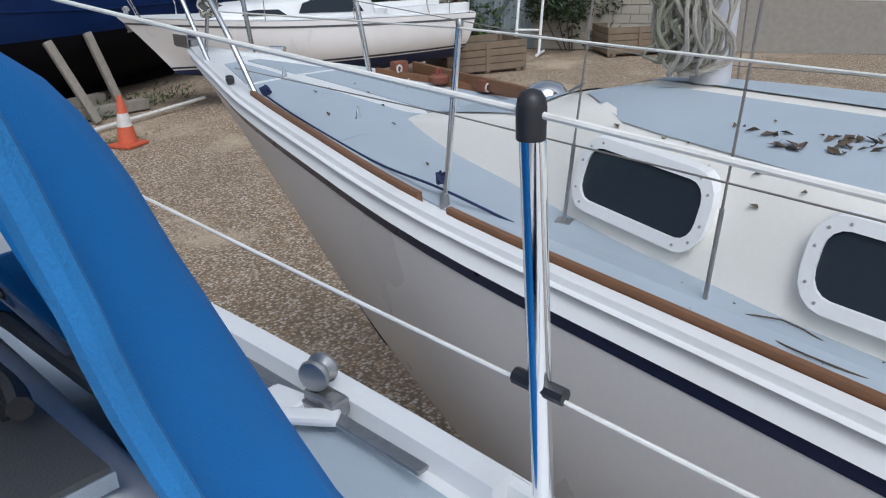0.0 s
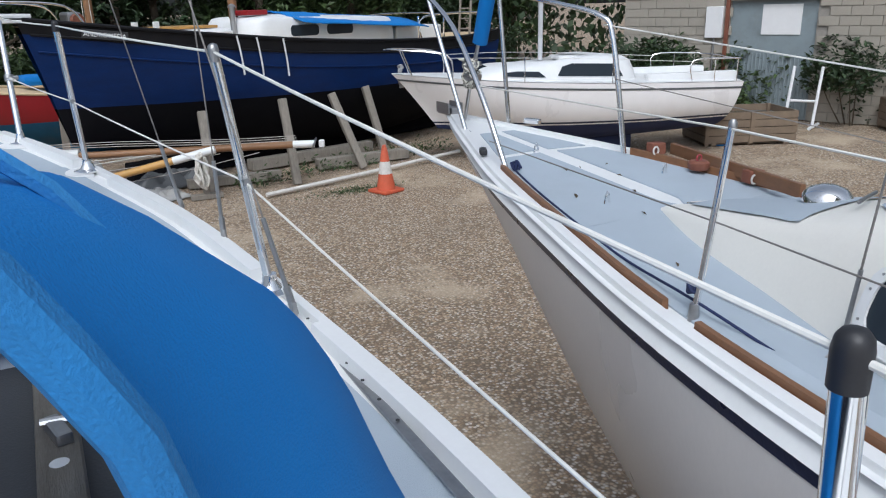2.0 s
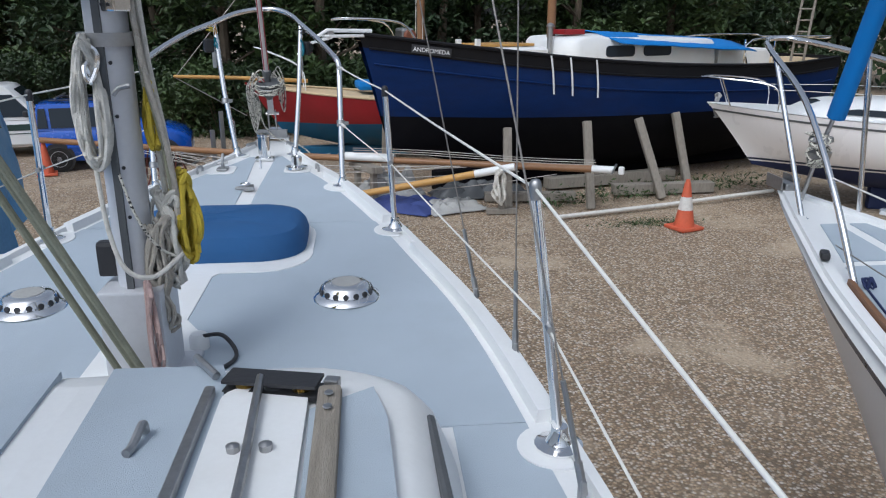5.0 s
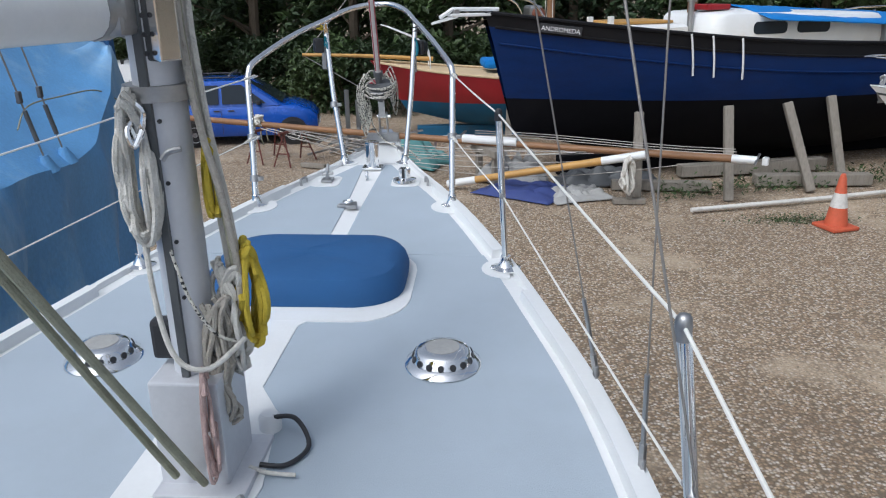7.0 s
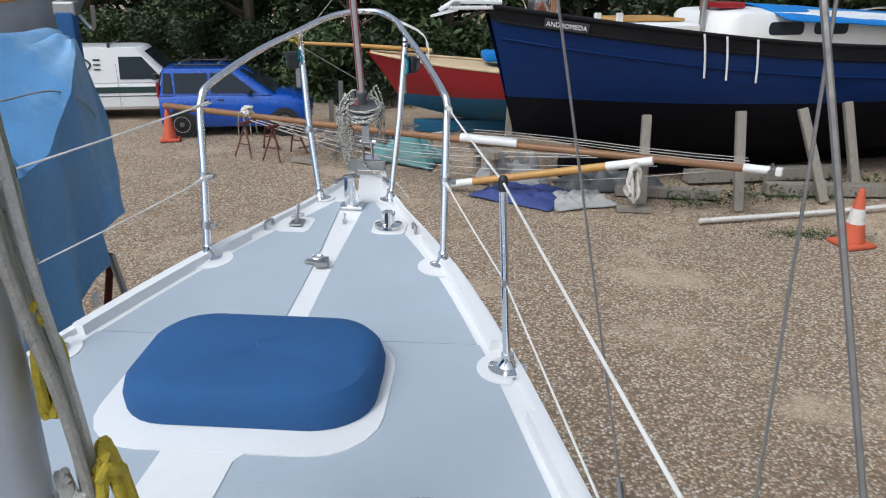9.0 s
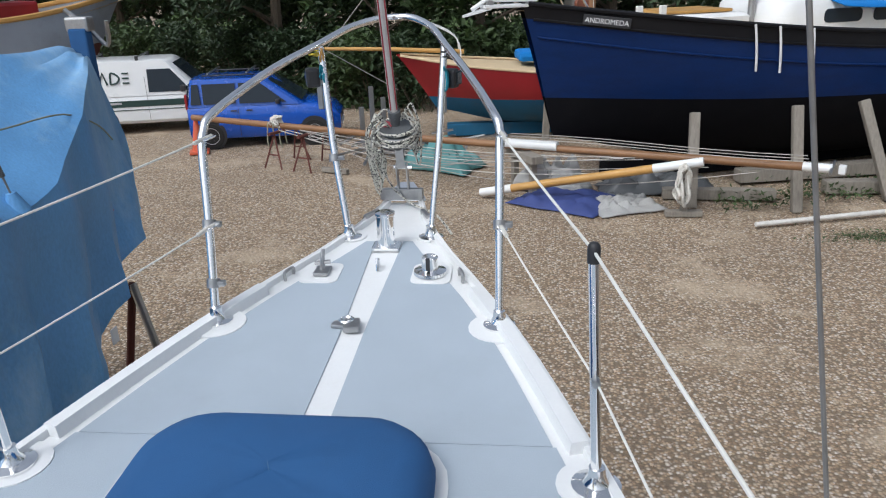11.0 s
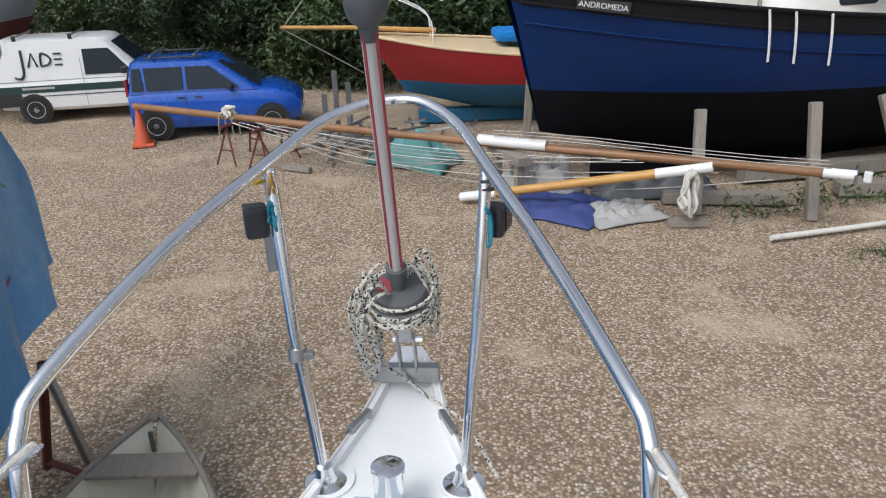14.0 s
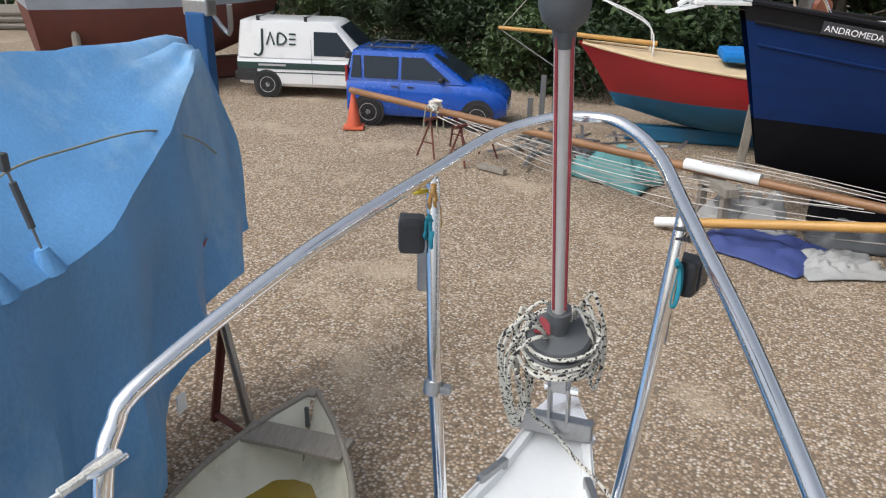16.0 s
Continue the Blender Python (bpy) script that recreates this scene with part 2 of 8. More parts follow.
def ground_material():
    m = bpy.data.materials.new("gravel_yard")
    m.use_nodes = True
    n, l = m.node_tree.nodes, m.node_tree.links
    b = n["Principled BSDF"]
    b.inputs["Roughness"].default_value = 0.95
    co = n.new("ShaderNodeTexCoord")

    def tex_noise(s, d, r=0.5):
        t = n.new("ShaderNodeTexNoise")
        t.inputs["Scale"].default_value, t.inputs["Detail"].default_value, t.inputs["Roughness"].default_value = s, d, r
        l.new(co.outputs["Object"], t.inputs["Vector"])
        return t

    def blend(f, a, c):
        x = n.new("ShaderNodeMix")
        x.data_type = "RGBA"
        l.new(f, x.inputs["Factor"])
        for k, v in (("A", a), ("B", c)):
            if isinstance(v, tuple):
                x.inputs[k].default_value = (*v, 1)
            else:
                l.new(v, x.inputs[k])
        return x.outputs["Result"]

    def span(v, a, c, lo=0.0, hi=1.0):
        x = n.new("ShaderNodeMapRange")
        x.inputs["From Min"].default_value, x.inputs["From Max"].default_value = a, c
        x.inputs["To Min"].default_value, x.inputs["To Max"].default_value = lo, hi
        l.new(v, x.inputs["Value"])
        return x.outputs[0]

    vor = n.new("ShaderNodeTexVoronoi")
    vor.inputs["Scale"].default_value = 36
    l.new(co.outputs["Object"], vor.inputs["Vector"])
    ramp = n.new("ShaderNodeValToRGB")
    sepc = n.new("ShaderNodeSeparateColor")
    l.new(vor.outputs["Color"], sepc.inputs[0])
    l.new(sepc.outputs[0], ramp.inputs[0])
    cols = [(0.0, (0.17, 0.12, 0.075)), (0.3, (0.36, 0.25, 0.155)), (0.55, (0.50, 0.37, 0.24)), (0.8, (0.57, 0.48, 0.37)), (1.0, (0.70, 0.64, 0.56))]
    e = ramp.color_ramp.elements
    e[0].position, e[0].color = cols[0][0], (*cols[0][1], 1)
    e[1].position, e[1].color = cols[-1][0], (*cols[-1][1], 1)
    for p, c in cols[1:-1]:
        e.new(p).color = (*c, 1)
    gap = span(vor.outputs["Distance"], 0.25, 0.75)
    stones = blend(gap, ramp.outputs[0], (0.185, 0.14, 0.098))
    sand = blend(tex_noise(60, 4).outputs[0], (0.42, 0.325, 0.22), (0.56, 0.46, 0.34))
    bare = span(tex_noise(0.55, 6, 0.65).outputs[0], 0.53, 0.66, 0, 0.75)
    c1 = blend(bare, stones, sand)
    damp = span(tex_noise(0.35, 5, 0.6).outputs[0], 0.52, 0.75, 0, 0.42)
    c2 = blend(damp, c1, (0.15, 0.11, 0.075))
    l.new(c2, b.inputs["Base Color"])
    h = n.new("ShaderNodeMath")
    h.operation = "MULTIPLY_ADD"
    l.new(vor.outputs["Distance"], h.inputs[0])
    h.inputs[1].default_value = -0.6
    l.new(tex_noise(25, 4).outputs[0], h.inputs[2])
    bp = n.new("ShaderNodeBump")
    bp.inputs["Strength"].default_value, bp.inputs["Distance"].default_value = 0.8, 0.02
    l.new(h.outputs[0], bp.inputs["Height"])
    l.new(bp.outputs[0], b.inputs["Normal"])
    return m


GRAVEL = ground_material()


def clear_vinyl():
    """Scratched, milky sheet: part of the light passes straight, part is scattered."""
    m = bpy.data.materials.new("clear_vinyl")
    m.use_nodes = True
    n, l = m.node_tree.nodes, m.node_tree.links
    n.remove(n["Principled BSDF"])
    clear, milky, gloss = n.new("ShaderNodeBsdfTransparent"), n.new("ShaderNodeBsdfTranslucent"), n.new("ShaderNodeBsdfGlossy")
    milky.inputs["Color"].default_value = (0.9, 0.91, 0.92, 1)
    clear.inputs["Color"].default_value = (0.9, 0.92, 0.93, 1)
    gloss.inputs["Roughness"].default_value = 0.2
    nz = n.new("ShaderNodeTexNoise")
    nz.inputs["Scale"].default_value, nz.inputs["Detail"].default_value = 9, 6
    rng = n.new("ShaderNodeMapRange")
    rng.inputs["To Min"].default_value, rng.inputs["To Max"].default_value = 0.5, 0.85
    l.new(nz.outputs[0], rng.inputs["Value"])
    mix, top = n.new("ShaderNodeMixShader"), n.new("ShaderNodeMixShader")
    l.new(rng.outputs[0], mix.inputs[0])
    l.new(clear.outputs[0], mix.inputs[1])
    l.new(milky.outputs[0], mix.inputs[2])
    top.inputs[0].default_value = 0.08
    l.new(mix.outputs[0], top.inputs[1])
    l.new(gloss.outputs[0], top.inputs[2])
    l.new(top.outputs[0], n["Material Output"].inputs["Surface"])
    return m


VINYL = clear_vinyl()


# ---- builders ----
def part(name, bm, mat, parent=None, label="", smooth=False):
    me = bpy.data.meshes.new(name)
    bmesh.ops.recalc_face_normals(bm, faces=bm.faces)
    bm.to_mesh(me)
    bm.free()
    me.materials.append(mat)
    if smooth:
        me.polygons.foreach_set("use_smooth", [True] * len(me.polygons))
        me.set_sharp_from_angle(angle=radians(38))
    ob = new(name, me)
    if parent:
        ob.parent = parent
    if label:
        ob["label"] = label
    return ob


def thing(name, label, category, at=(0, 0, 0), rz=0.0, group="", kind=""):
    ob = new(name)
    ob.matrix_basis = pose(*at, 0, 0, rz)
    return tagged(ob, label, category, group, kind)


def box(bm, c, s, rz=0.0, bevel=0.0, m=None):
    r = bmesh.ops.create_cube(bm, size=1)
    mm = (m if m is not None else pose(*c, 0, 0, rz)) @ Matrix.Diagonal((*s, 1))
    bmesh.ops.transform(bm, matrix=mm, verts=r["verts"])
    if bevel:
        edges = list({e for v in r["verts"] for e in v.link_edges})
        bmesh.ops.bevel(bm, geom=edges, offset=bevel, segments=2, affect="EDGES", profile=0.6)
    return bm


def mkbox(*a, **k):
    return box(bmesh.new(), *a, **k)


def catmull(pts, per=6):
    pts = [Vector(p) for p in pts]
    if len(pts) < 3:
        return pts
    out = []
    for i in range(len(pts) - 1):
        p0, p1, p2, p3 = pts[max(0, i - 1)], pts[i], pts[i + 1], pts[min(len(pts) - 1, i + 2)]
        for k in range(per):
            t = k / per
            out.append(0.5 * ((2 * p1) + (p2 - p0) * t + (2 * p0 - 5 * p1 + 4 * p2 - p3) * t * t + (3 * p1 - p0 - 3 * p2 + p3) * t ** 3))
    out.append(pts[-1])
    return out


def tube(pts, r, n=10, per=0, bm=None, caps=True, r1=None):
    """Sweeps a circle along a line of points; r1 tapers it."""
    bm = bm or bmesh.new()
    pts = catmull(pts, per) if per else [Vector(p) for p in pts]
    rings, up = [], None
    for i, p in enumerate(pts):
        d = (pts[min(i + 1, len(pts) - 1)] - pts[max(i - 1, 0)]).normalized()
        if up is None:
            up = d.orthogonal().normalized()
        up = (up - d * up.dot(d))
        up = up.normalized() if up.length > 1e-5 else d.orthogonal().normalized()
        side = d.cross(up)
        rad = r if r1 is None else r + (r1 - r) * i / max(1, len(pts) - 1)
        rings.append([bm.verts.new(p + (up * math.cos(a) + side * math.sin(a)) * rad) for a in [2 * math.pi * k / n for k in range(n)]])
    for a, b in zip(rings, rings[1:]):
        for k in range(n):
            bm.faces.new((a[k], a[(k + 1) % n], b[(k + 1) % n], b[k]))
    if caps:
        bm.faces.new(rings[0])
        bm.faces.new(rings[-1][::-1])
    return bm


def lathe(profile, at=(0, 0, 0), n=20, bm=None, m=None):
    """Turns (radius, height) pairs about z."""
    bm = bm or bmesh.new()
    m = m if m is not None else Matrix.Translation(at)
    rings = []
    for r, z in profile:
        rings.append([bm.verts.new(m @ Vector((max(r, 1e-4) * math.cos(2 * math.pi * k / n), max(r, 1e-4) * math.sin(2 * math.pi * k / n), z))) for k in range(n)])
    for a, b in zip(rings, rings[1:]):
        for k in range(n):
            bm.faces.new((a[k], a[(k + 1) % n], b[(k + 1) % n], b[k]))
    bm.faces.new(rings[0][::-1])
    bm.faces.new(rings[-1])
    return bm


def loft(rows, bm=None, closed=False):
    bm = bm or bmesh.new()
    vs = [[bm.verts.new(p) for p in row] for row in rows]
    for a, b in zip(vs, vs[1:]):
        k = len(a)
        for i in range(k if closed else k - 1):
            bm.faces.new((a[i], a[(i + 1) % k], b[(i + 1) % k], b[i]))
    return bm


def slab(outline, height, bm=None, top=None):
    """A flat piece with an outline (x, y), its underside height(x, y) and thickness top."""
    bm = bm or bmesh.new()
    lo = [bm.verts.new((x, y, height(x, y))) for x, y in outline]
    hi = [bm.verts.new((x, y, height(x, y) + (top or 0.004))) for x, y in outline]
    k = len(outline)
    bm.faces.new(lo[::-1])
    bm.faces.new(hi)
    for i in range(k):
        bm.faces.new((lo[i], lo[(i + 1) % k], hi[(i + 1) % k], hi[i]))
    return bm


def curve_at(pairs):
    xs, ys = [p[0] for p in pairs], [p[1] for p in pairs]

    def f(x):
        if x <= xs[0]:
            return ys[0]
        if x >= xs[-1]:
            return ys[-1]
        i = max(j for j in range(len(xs)) if xs[j] <= x)
        i = min(i, len(xs) - 2)
        t = (x - xs[i]) / (xs[i + 1] - xs[i])
        m0 = (ys[i + 1] - ys[max(0, i - 1)]) / (xs[i + 1] - xs[max(0, i - 1)])
        j = min(len(xs) - 1, i + 2)
        m1 = (ys[j] - ys[i]) / (xs[j] - xs[i])
        h = xs[i + 1] - xs[i]
        return (2 * t ** 3 - 3 * t * t + 1) * ys[i] + (t ** 3 - 2 * t * t + t) * h * m0 + (3 * t * t - 2 * t ** 3) * ys[i + 1] + (t ** 3 - t * t) * h * m1
    return f


class Hull:
    """A boat's skin. Along: metres aft of the stem head; local x across, y forward (the stem at y = 0), z up."""

    def __init__(self, length, half, sheer, bottom, rake, fore=1.15, full=3.6, flare=0.9, transom=0.3):
        self.length, self.rake, self.fore, self.full, self.flare, self.transom = length, rake, fore, full, flare, transom
        self.half, self.sheer, self.bottom = curve_at(half), curve_at(sheer), curve_at(bottom)

    def point(self, u, s, side):
        a = u * self.length
        z = self.sheer(a) + (self.bottom(a) - self.sheer(a)) * s
        y = -(self.rake * s ** 0.9 + u * (self.length - self.rake * s ** 0.9 - self.transom * s))
        k = self.fore + (self.full - self.fore) * min(1.0, u * 2.2)
        w = self.half(a) * max(0.0, 1 - s ** k) ** self.flare
        return Vector((side * w, y, z))

    def band(self, s0, s1, rows=6, nu=44, sides=(1, -1), stern=True, grow=0.0):
        bm = bmesh.new()
        for side in sides:
            rws = []
            for i in range(rows + 1):
                s = s0 + (s1 - s0) * i / rows
                row = []
                for j in range(nu + 1):
                    p = self.point((j / nu) ** 1.3, s, side)
                    p.x += side * (grow(i / rows) if callable(grow) else grow)
                    row.append(p)
                rws.append(row)
            loft(rws, bm)
        if stern and len(sides) == 2:
            loft([[self.point(1, s0 + (s1 - s0) * i / rows, q) for q in (1, -1)] for i in range(rows + 1)], bm)
        bmesh.ops.remove_doubles(bm, verts=bm.verts, dist=1e-4)
        return bm

    def zband(self, ztop, zbot, rows=6, nu=44, grow=0.0, sides=(1, -1)):
        """The skin between two heights, each a function of the metres aft."""
        bm = bmesh.new()
        for side in sides:
            rws = []
            for i in range(rows + 1):
                row = []
                for j in range(nu + 1):
                    u = (j / nu) ** 1.3
                    a = u * self.length
                    z = ztop(a) + (zbot(a) - ztop(a)) * i / rows
                    s = min(1.0, max(0.0, (self.sheer(a) - z) / (self.sheer(a) - self.bottom(a))))
                    q = self.point(u, s, side)
                    q.x += side * grow
                    row.append(q)
                rws.append(row)
            loft(rws, bm)
            if side == sides[-1] and len(sides) == 2:
                k = rows + 1
                bm.verts.ensure_lookup_table()
                tot = len(bm.verts) // 2
                for i in range(rows):
                    a0, a1 = i * (nu + 1) + nu, (i + 1) * (nu + 1) + nu
                    bm.faces.new((bm.verts[a0], bm.verts[a1], bm.verts[tot + a1], bm.verts[tot + a0]))
        bmesh.ops.remove_doubles(bm, verts=bm.verts, dist=1e-4)
        return bm

    def on(self, a, z, side, out=0.0):
        u = a / self.length
        s = min(1.0, max(0.0, (self.sheer(a) - z) / (self.sheer(a) - self.bottom(a))))
        q = self.point(u, s, side)
        return q + Vector((side * out, 0, 0))

    def deck(self, inset=0.0, drop=0.0, camber=0.04, nu=44, a0=0.0, a1=1.0):
        rows = []
        for j in range(nu + 1):
            u = a0 + (a1 - a0) * (j / nu) ** 1.2
            p = self.point(u, 0, 1)
            w = max(0.005, p.x - inset)
            rows.append([Vector((w * q, p.y, p.z - drop + camber * (1 - q * q) * min(1, w))) for q in (-1, -0.5, 0, 0.5, 1)])
        return loft(rows)


def rail_line(hull, s, offset, up, r, parent, name, mat, u0=0.0, u1=1.0, n=40):
    for side in (1, -1):
        pts = []
        for j in range(n + 1):
            p = hull.point(u0 + (u1 - u0) * j / n, s, side)
            pts.append(p + Vector((side * offset, 0, up)))
        part(name, tube(pts, r, 6), mat, parent, smooth=True)


def strip(outline, width, height, bm=None):
    """A ribbon of that width and height swept along a line of points, its foot on them."""
    bm = bm or bmesh.new()
    pts = [Vector(p) for p in outline]
    rows = []
    for i, p in enumerate(pts):
        d = (pts[min(i + 1, len(pts) - 1)] - pts[max(0, i - 1)])
        d.z = 0
        side = Vector((d.y, -d.x, 0)).normalized() * width / 2
        rows.append([p - side, p + side, p + side * 0.8 + Vector((0, 0, height)), p - side * 0.8 + Vector((0, 0, height))])
    loft(rows, bm, closed=True)
    bm.verts.ensure_lookup_table()
    k = len(rows)
    for r in (0, k - 1):
        bm.faces.new([bm.verts[-(k * 4) + r * 4 + q] for q in range(4)])
    return bm


def rounded(x0, x1, y0, y1, r, n=5):
    out = []
    for cx, cy, a0 in ((x1 - r, y1 - r, 0), (x0 + r, y1 - r, 90), (x0 + r, y0 + r, 180), (x1 - r, y0 + r, 270)):
        for k in range(n + 1):
            a = radians(a0 + 90 * k / n)
            out.append((cx + r * math.cos(a), cy + r * math.sin(a)))
    return out


def coil(c, w, h, r, turns, mat, parent, name, m=None, jitter=0.02, seed=1):
    """A hank of rope: long loops that hang round one point."""
    rnd = random.Random(seed)
    pts = []
    wf = hf = 1.0
    for k in range(turns * 12):
        a = 2 * math.pi * k / 12
        if k % 12 == 0:
            wf, hf = rnd.uniform(0.3, 1.05), rnd.uniform(0.82, 1.05)
        f = hf
        pts.append(Vector((w * wf * math.sin(a) * (0.55 + 0.45 * (1 - math.cos(a)) / 2), rnd.uniform(-jitter, jitter) * 1.6 + 0.5 * jitter * math.sin(k * 0.3), -h * 0.5 + h * 0.5 * f * math.cos(a))))
    m = m if m is not None else Matrix.Identity(4)
    pts = [Matrix.Translation(c) @ m @ p for p in pts]
    return part(name, tube(pts, r, 6, per=3), mat, parent, smooth=True)

# ---- ground ----
def ground_sheet():
    bm = bmesh.new()
    xs = [-600, -80] + [-30 + 1.0 * i for i in range(61)] + [80, 600]
    ys = [-600, -60] + [-12 + 1.0 * i for i in range(53)] + [90, 600]
    loft([[Vector((x, y, 0.03 * noise.noise((x * 0.35, y * 0.35, 0)) - 0.015)) for x in xs] for y in ys], bm)
    return part("ground", bm, GRAVEL, smooth=True)


tagged(ground_sheet(), "brown and grey gravel boatyard ground with bare sandy patches", "ground", kind="structure")

# ---- the boat walked on ----
OX, OY = 0.0, 1.12
own_half = [(0, 0.07), (0.26, 0.13), (0.57, 0.245), (0.83, 0.365), (1.2, 0.52), (1.72, 0.69), (2.05, 0.78), (2.72, 0.94), (3.57, 1.04), (4.2, 1.09), (4.9, 1.1), (6.2, 1.04), (7.6, 0.82)]


def deck_z(x, y):
    return 2.315 + 0.05 * y + (0.012 * max(0.0, y))


own_hull = Hull(7.6, own_half, [(0, 2.415), (1.12, 2.335), (3.5, 2.215), (5.5, 2.13), (7.6, 2.1)], [(0, 1.0), (2.5, 0.72), (5, 0.7), (7.6, 1.1)], 1.3, fore=1.3)
half_at = curve_at([(OY - a, h) for a, h in reversed(own_half)])


def own_boat():
    b = thing("sailing_yacht", "white glassfibre yacht with blue-grey non-skid deck, propped ashore", "sailing boat")
    b.matrix_basis = pose(OX, OY, 0)
    inv = Matrix.Translation((0, -OY, 0))

    def p(name, bm, mat, label="", smooth=False, parent=None):
        bmesh.ops.transform(bm, matrix=inv, verts=bm.verts)
        return part(name, bm, mat, parent or b, label, smooth)
    part("topside", own_hull.band(0.0, 0.55, 8), HULLWHITE, b, smooth=True)
    part("bottom_paint", own_hull.band(0.55, 1.0, 6), NAVYFOUL, b, smooth=True)
    p("keel", mkbox((0, -2.6, 0.45), (0.22, 2.0, 0.9), bevel=0.08), NAVYFOUL)
    # deck, open over the cockpit well
    rows = []
    for k in range(57):
        y = 1.1 - k * 0.085
        w = half_at(y) - 0.004
        rows.append([(w * q, y, deck_z(w * q, y)) for q in (-1, -0.5, 0, 0.5, 1)])
    p("deck", loft(rows), GELCOAT, smooth=True)
    for side in (1, -1):
        rows = []
        for k in range(30):
            y = -3.66 - k * 0.0965
            rows.append([(side * x, y, deck_z(0, y)) for x in (half_at(y), 0.62)])
        p("side_deck", loft(rows), GELCOAT)
        p("cockpit_seat", mkbox((side * 0.44, -4.9, 1.78), (0.4, 2.52, 0.05), bevel=0.02), GELCOAT)
        p("cockpit_coaming", mkbox((side * 0.655, -4.9, 1.95), (0.045, 2.55, 0.38), bevel=0.02), GELCOAT)
    p("cockpit_sole", mkbox((0, -4.9, 1.40), (0.6, 2.55, 0.05)), NONSKID)
    p("after_deck", slab([(-0.8, -6.4), (0.8, -6.4), (0.86, -6.1), (-0.86, -6.1)], deck_z), GELCOAT)
    # raised toe rail, broken at the stanchion feet
    for side in (1, -1):
        for y0, y1 in ((0.22, -0.58), (-0.93, -2.14), (-2.52, -3.66), (-3.95, -6.3)):
            n = 14
            line = []
            for k in range(n + 1):
                y = y0 + (y1 - y0) * k / n
                line.append((side * (half_at(y) - 0.03), y, deck_z(0, y) - 0.002))
            p("toe_rail", strip(line, 0.05, 0.036), GELCOAT, smooth=True)
        n = 40
        line = [(side * (half_at(1.08 - 7.3 * k / n) - 0.006), 1.08 - 7.3 * k / n, deck_z(0, 1.08 - 7.3 * k / n) - 0.002) for k in range(n + 1)]
        p("gunwale", strip(line, 0.03, 0.022), GELCOAT, smooth=True)

    # grey non-skid panels
    def panel(fun_in, fun_out, y0, y1, n=24, lift=0.0):
        for side in (1, -1):
            outline = [(side * fun_in(y0 + (y1 - y0) * k / n), y0 + (y1 - y0) * k / n) for k in range(n + 1)]
            outline += [(side * fun_out(y1 + (y0 - y1) * k / n), y1 + (y0 - y1) * k / n) for k in range(n + 1)]
            p("non_skid_panel", slab(outline, lambda x, y: deck_z(x, y) - 0.001 + lift, top=0.005), NONSKID)
    panel(lambda y: 0.036 + 0.03 * max(0, y), lambda y: max(half_at(y) - 0.085 - 0.05 * max(0, y - 0.2), 0.06), -0.56, 0.66)
    panel(lambda y: 0.0, lambda y: half_at(y) - 0.078, -2.14, -0.564)
    panel(lambda y: 0.757, lambda y: half_at(y) - 0.078, -3.64, -2.144)
    lifted = lambda x, y: deck_z(x, y) + 0.001
    p("hatch_surround", slab(rounded(-0.40, 0.36, -1.12, -0.545, 0.17), lifted, top=0.0065), GELCOAT, "white painted margin round the hatch")
    p("mast_margin", slab([(-0.16, -1.08), (0.07, -1.08), (0.025, -1.15), (0.015, -1.5), (0.09, -1.62), (0.13, -1.9), (0.10, -2.1), (-0.2, -2.1)], lifted, top=0.006), GELCOAT)
    for side in (1, -1):
        for y, r in ((0.0, 0.09), (0.71, 0.06), (-0.69, 0.085), (-2.245, 0.085)):
            x = {0.0: 0.45, 0.71: 0.165, -0.69: 0.684, -2.245: 0.98}[y]
            out = [(side * min(half_at(y) - 0.02, x - 0.005 + r * math.cos(2 * math.pi * k / 20)), y + r * math.sin(2 * math.pi * k / 20)) for k in range(20)]
            p("white_pad", slab(out, lifted, top=0.0062), GELCOAT)
        p("white_pad", slab([(side * a, c) for a, c in rounded(0.13, 0.27, 0.29, 0.45, 0.03)], lifted, top=0.0062), GELCOAT)
    # coachroof
    rows = []
    prof = [(0.75, 0.0, 0.0), (0.735, 0.05, 0.02), (0.705, 0.13, 0.05), (0.67, 0.178, 0.09), (0.628, 0.2, 0.13), (0.45, 0.215, 0.2), (0.0, 0.225, 0.3)]
    front = []
    for x, h, iny in prof:
        r = min(0.22, x)
        ring = [(-x, -3.62)]
        y1 = -2.12 - iny * 0.55
        for k in range(7):
            a = radians(180 - 90 * k / 6)
            ring.append((-x + r + r * math.cos(a), y1 - r * 0.8 + r * 0.8 * math.sin(a)))
        for k in range(7):
            a = radians(90 - 90 * k / 6)
            ring.append((x - r + r * math.cos(a), y1 - r * 0.8 + r * 0.8 * math.sin(a)))
        ring.append((x, -3.62))
        rows.append([Vector((q, y, deck_z(0, y) + h + 0.045 * max(0, -2.2 - y) * h / 0.2)) for q, y in ring])
    cab = p("coachroof", loft(rows), GELCOAT, "white moulded coachroof", smooth=True)

    def roof_z(x, y):
        return deck_z(0, y) + 0.218 + 0.045 * max(0, -2.2 - y) + 0.01 * (1 - min(1, abs(x) / 0.6))
    rp = lambda outline: p("roof_panel", slab(outline, lambda x, y: roof_z(x, y) - 0.01, top=0.016), NONSKID, parent=None)
    GX = -0.035  # the deck gear sits a little to port of the moulding's axis
    rp([(0.045, -2.225), (0.265, -2.225), (0.285, -2.30), (0.30, -3.6), (0.10, -3.6)])
    rp([(-0.5, -2.26), (-0.06, -2.225), (-0.02, -3.6), (-0.56, -3.6)])
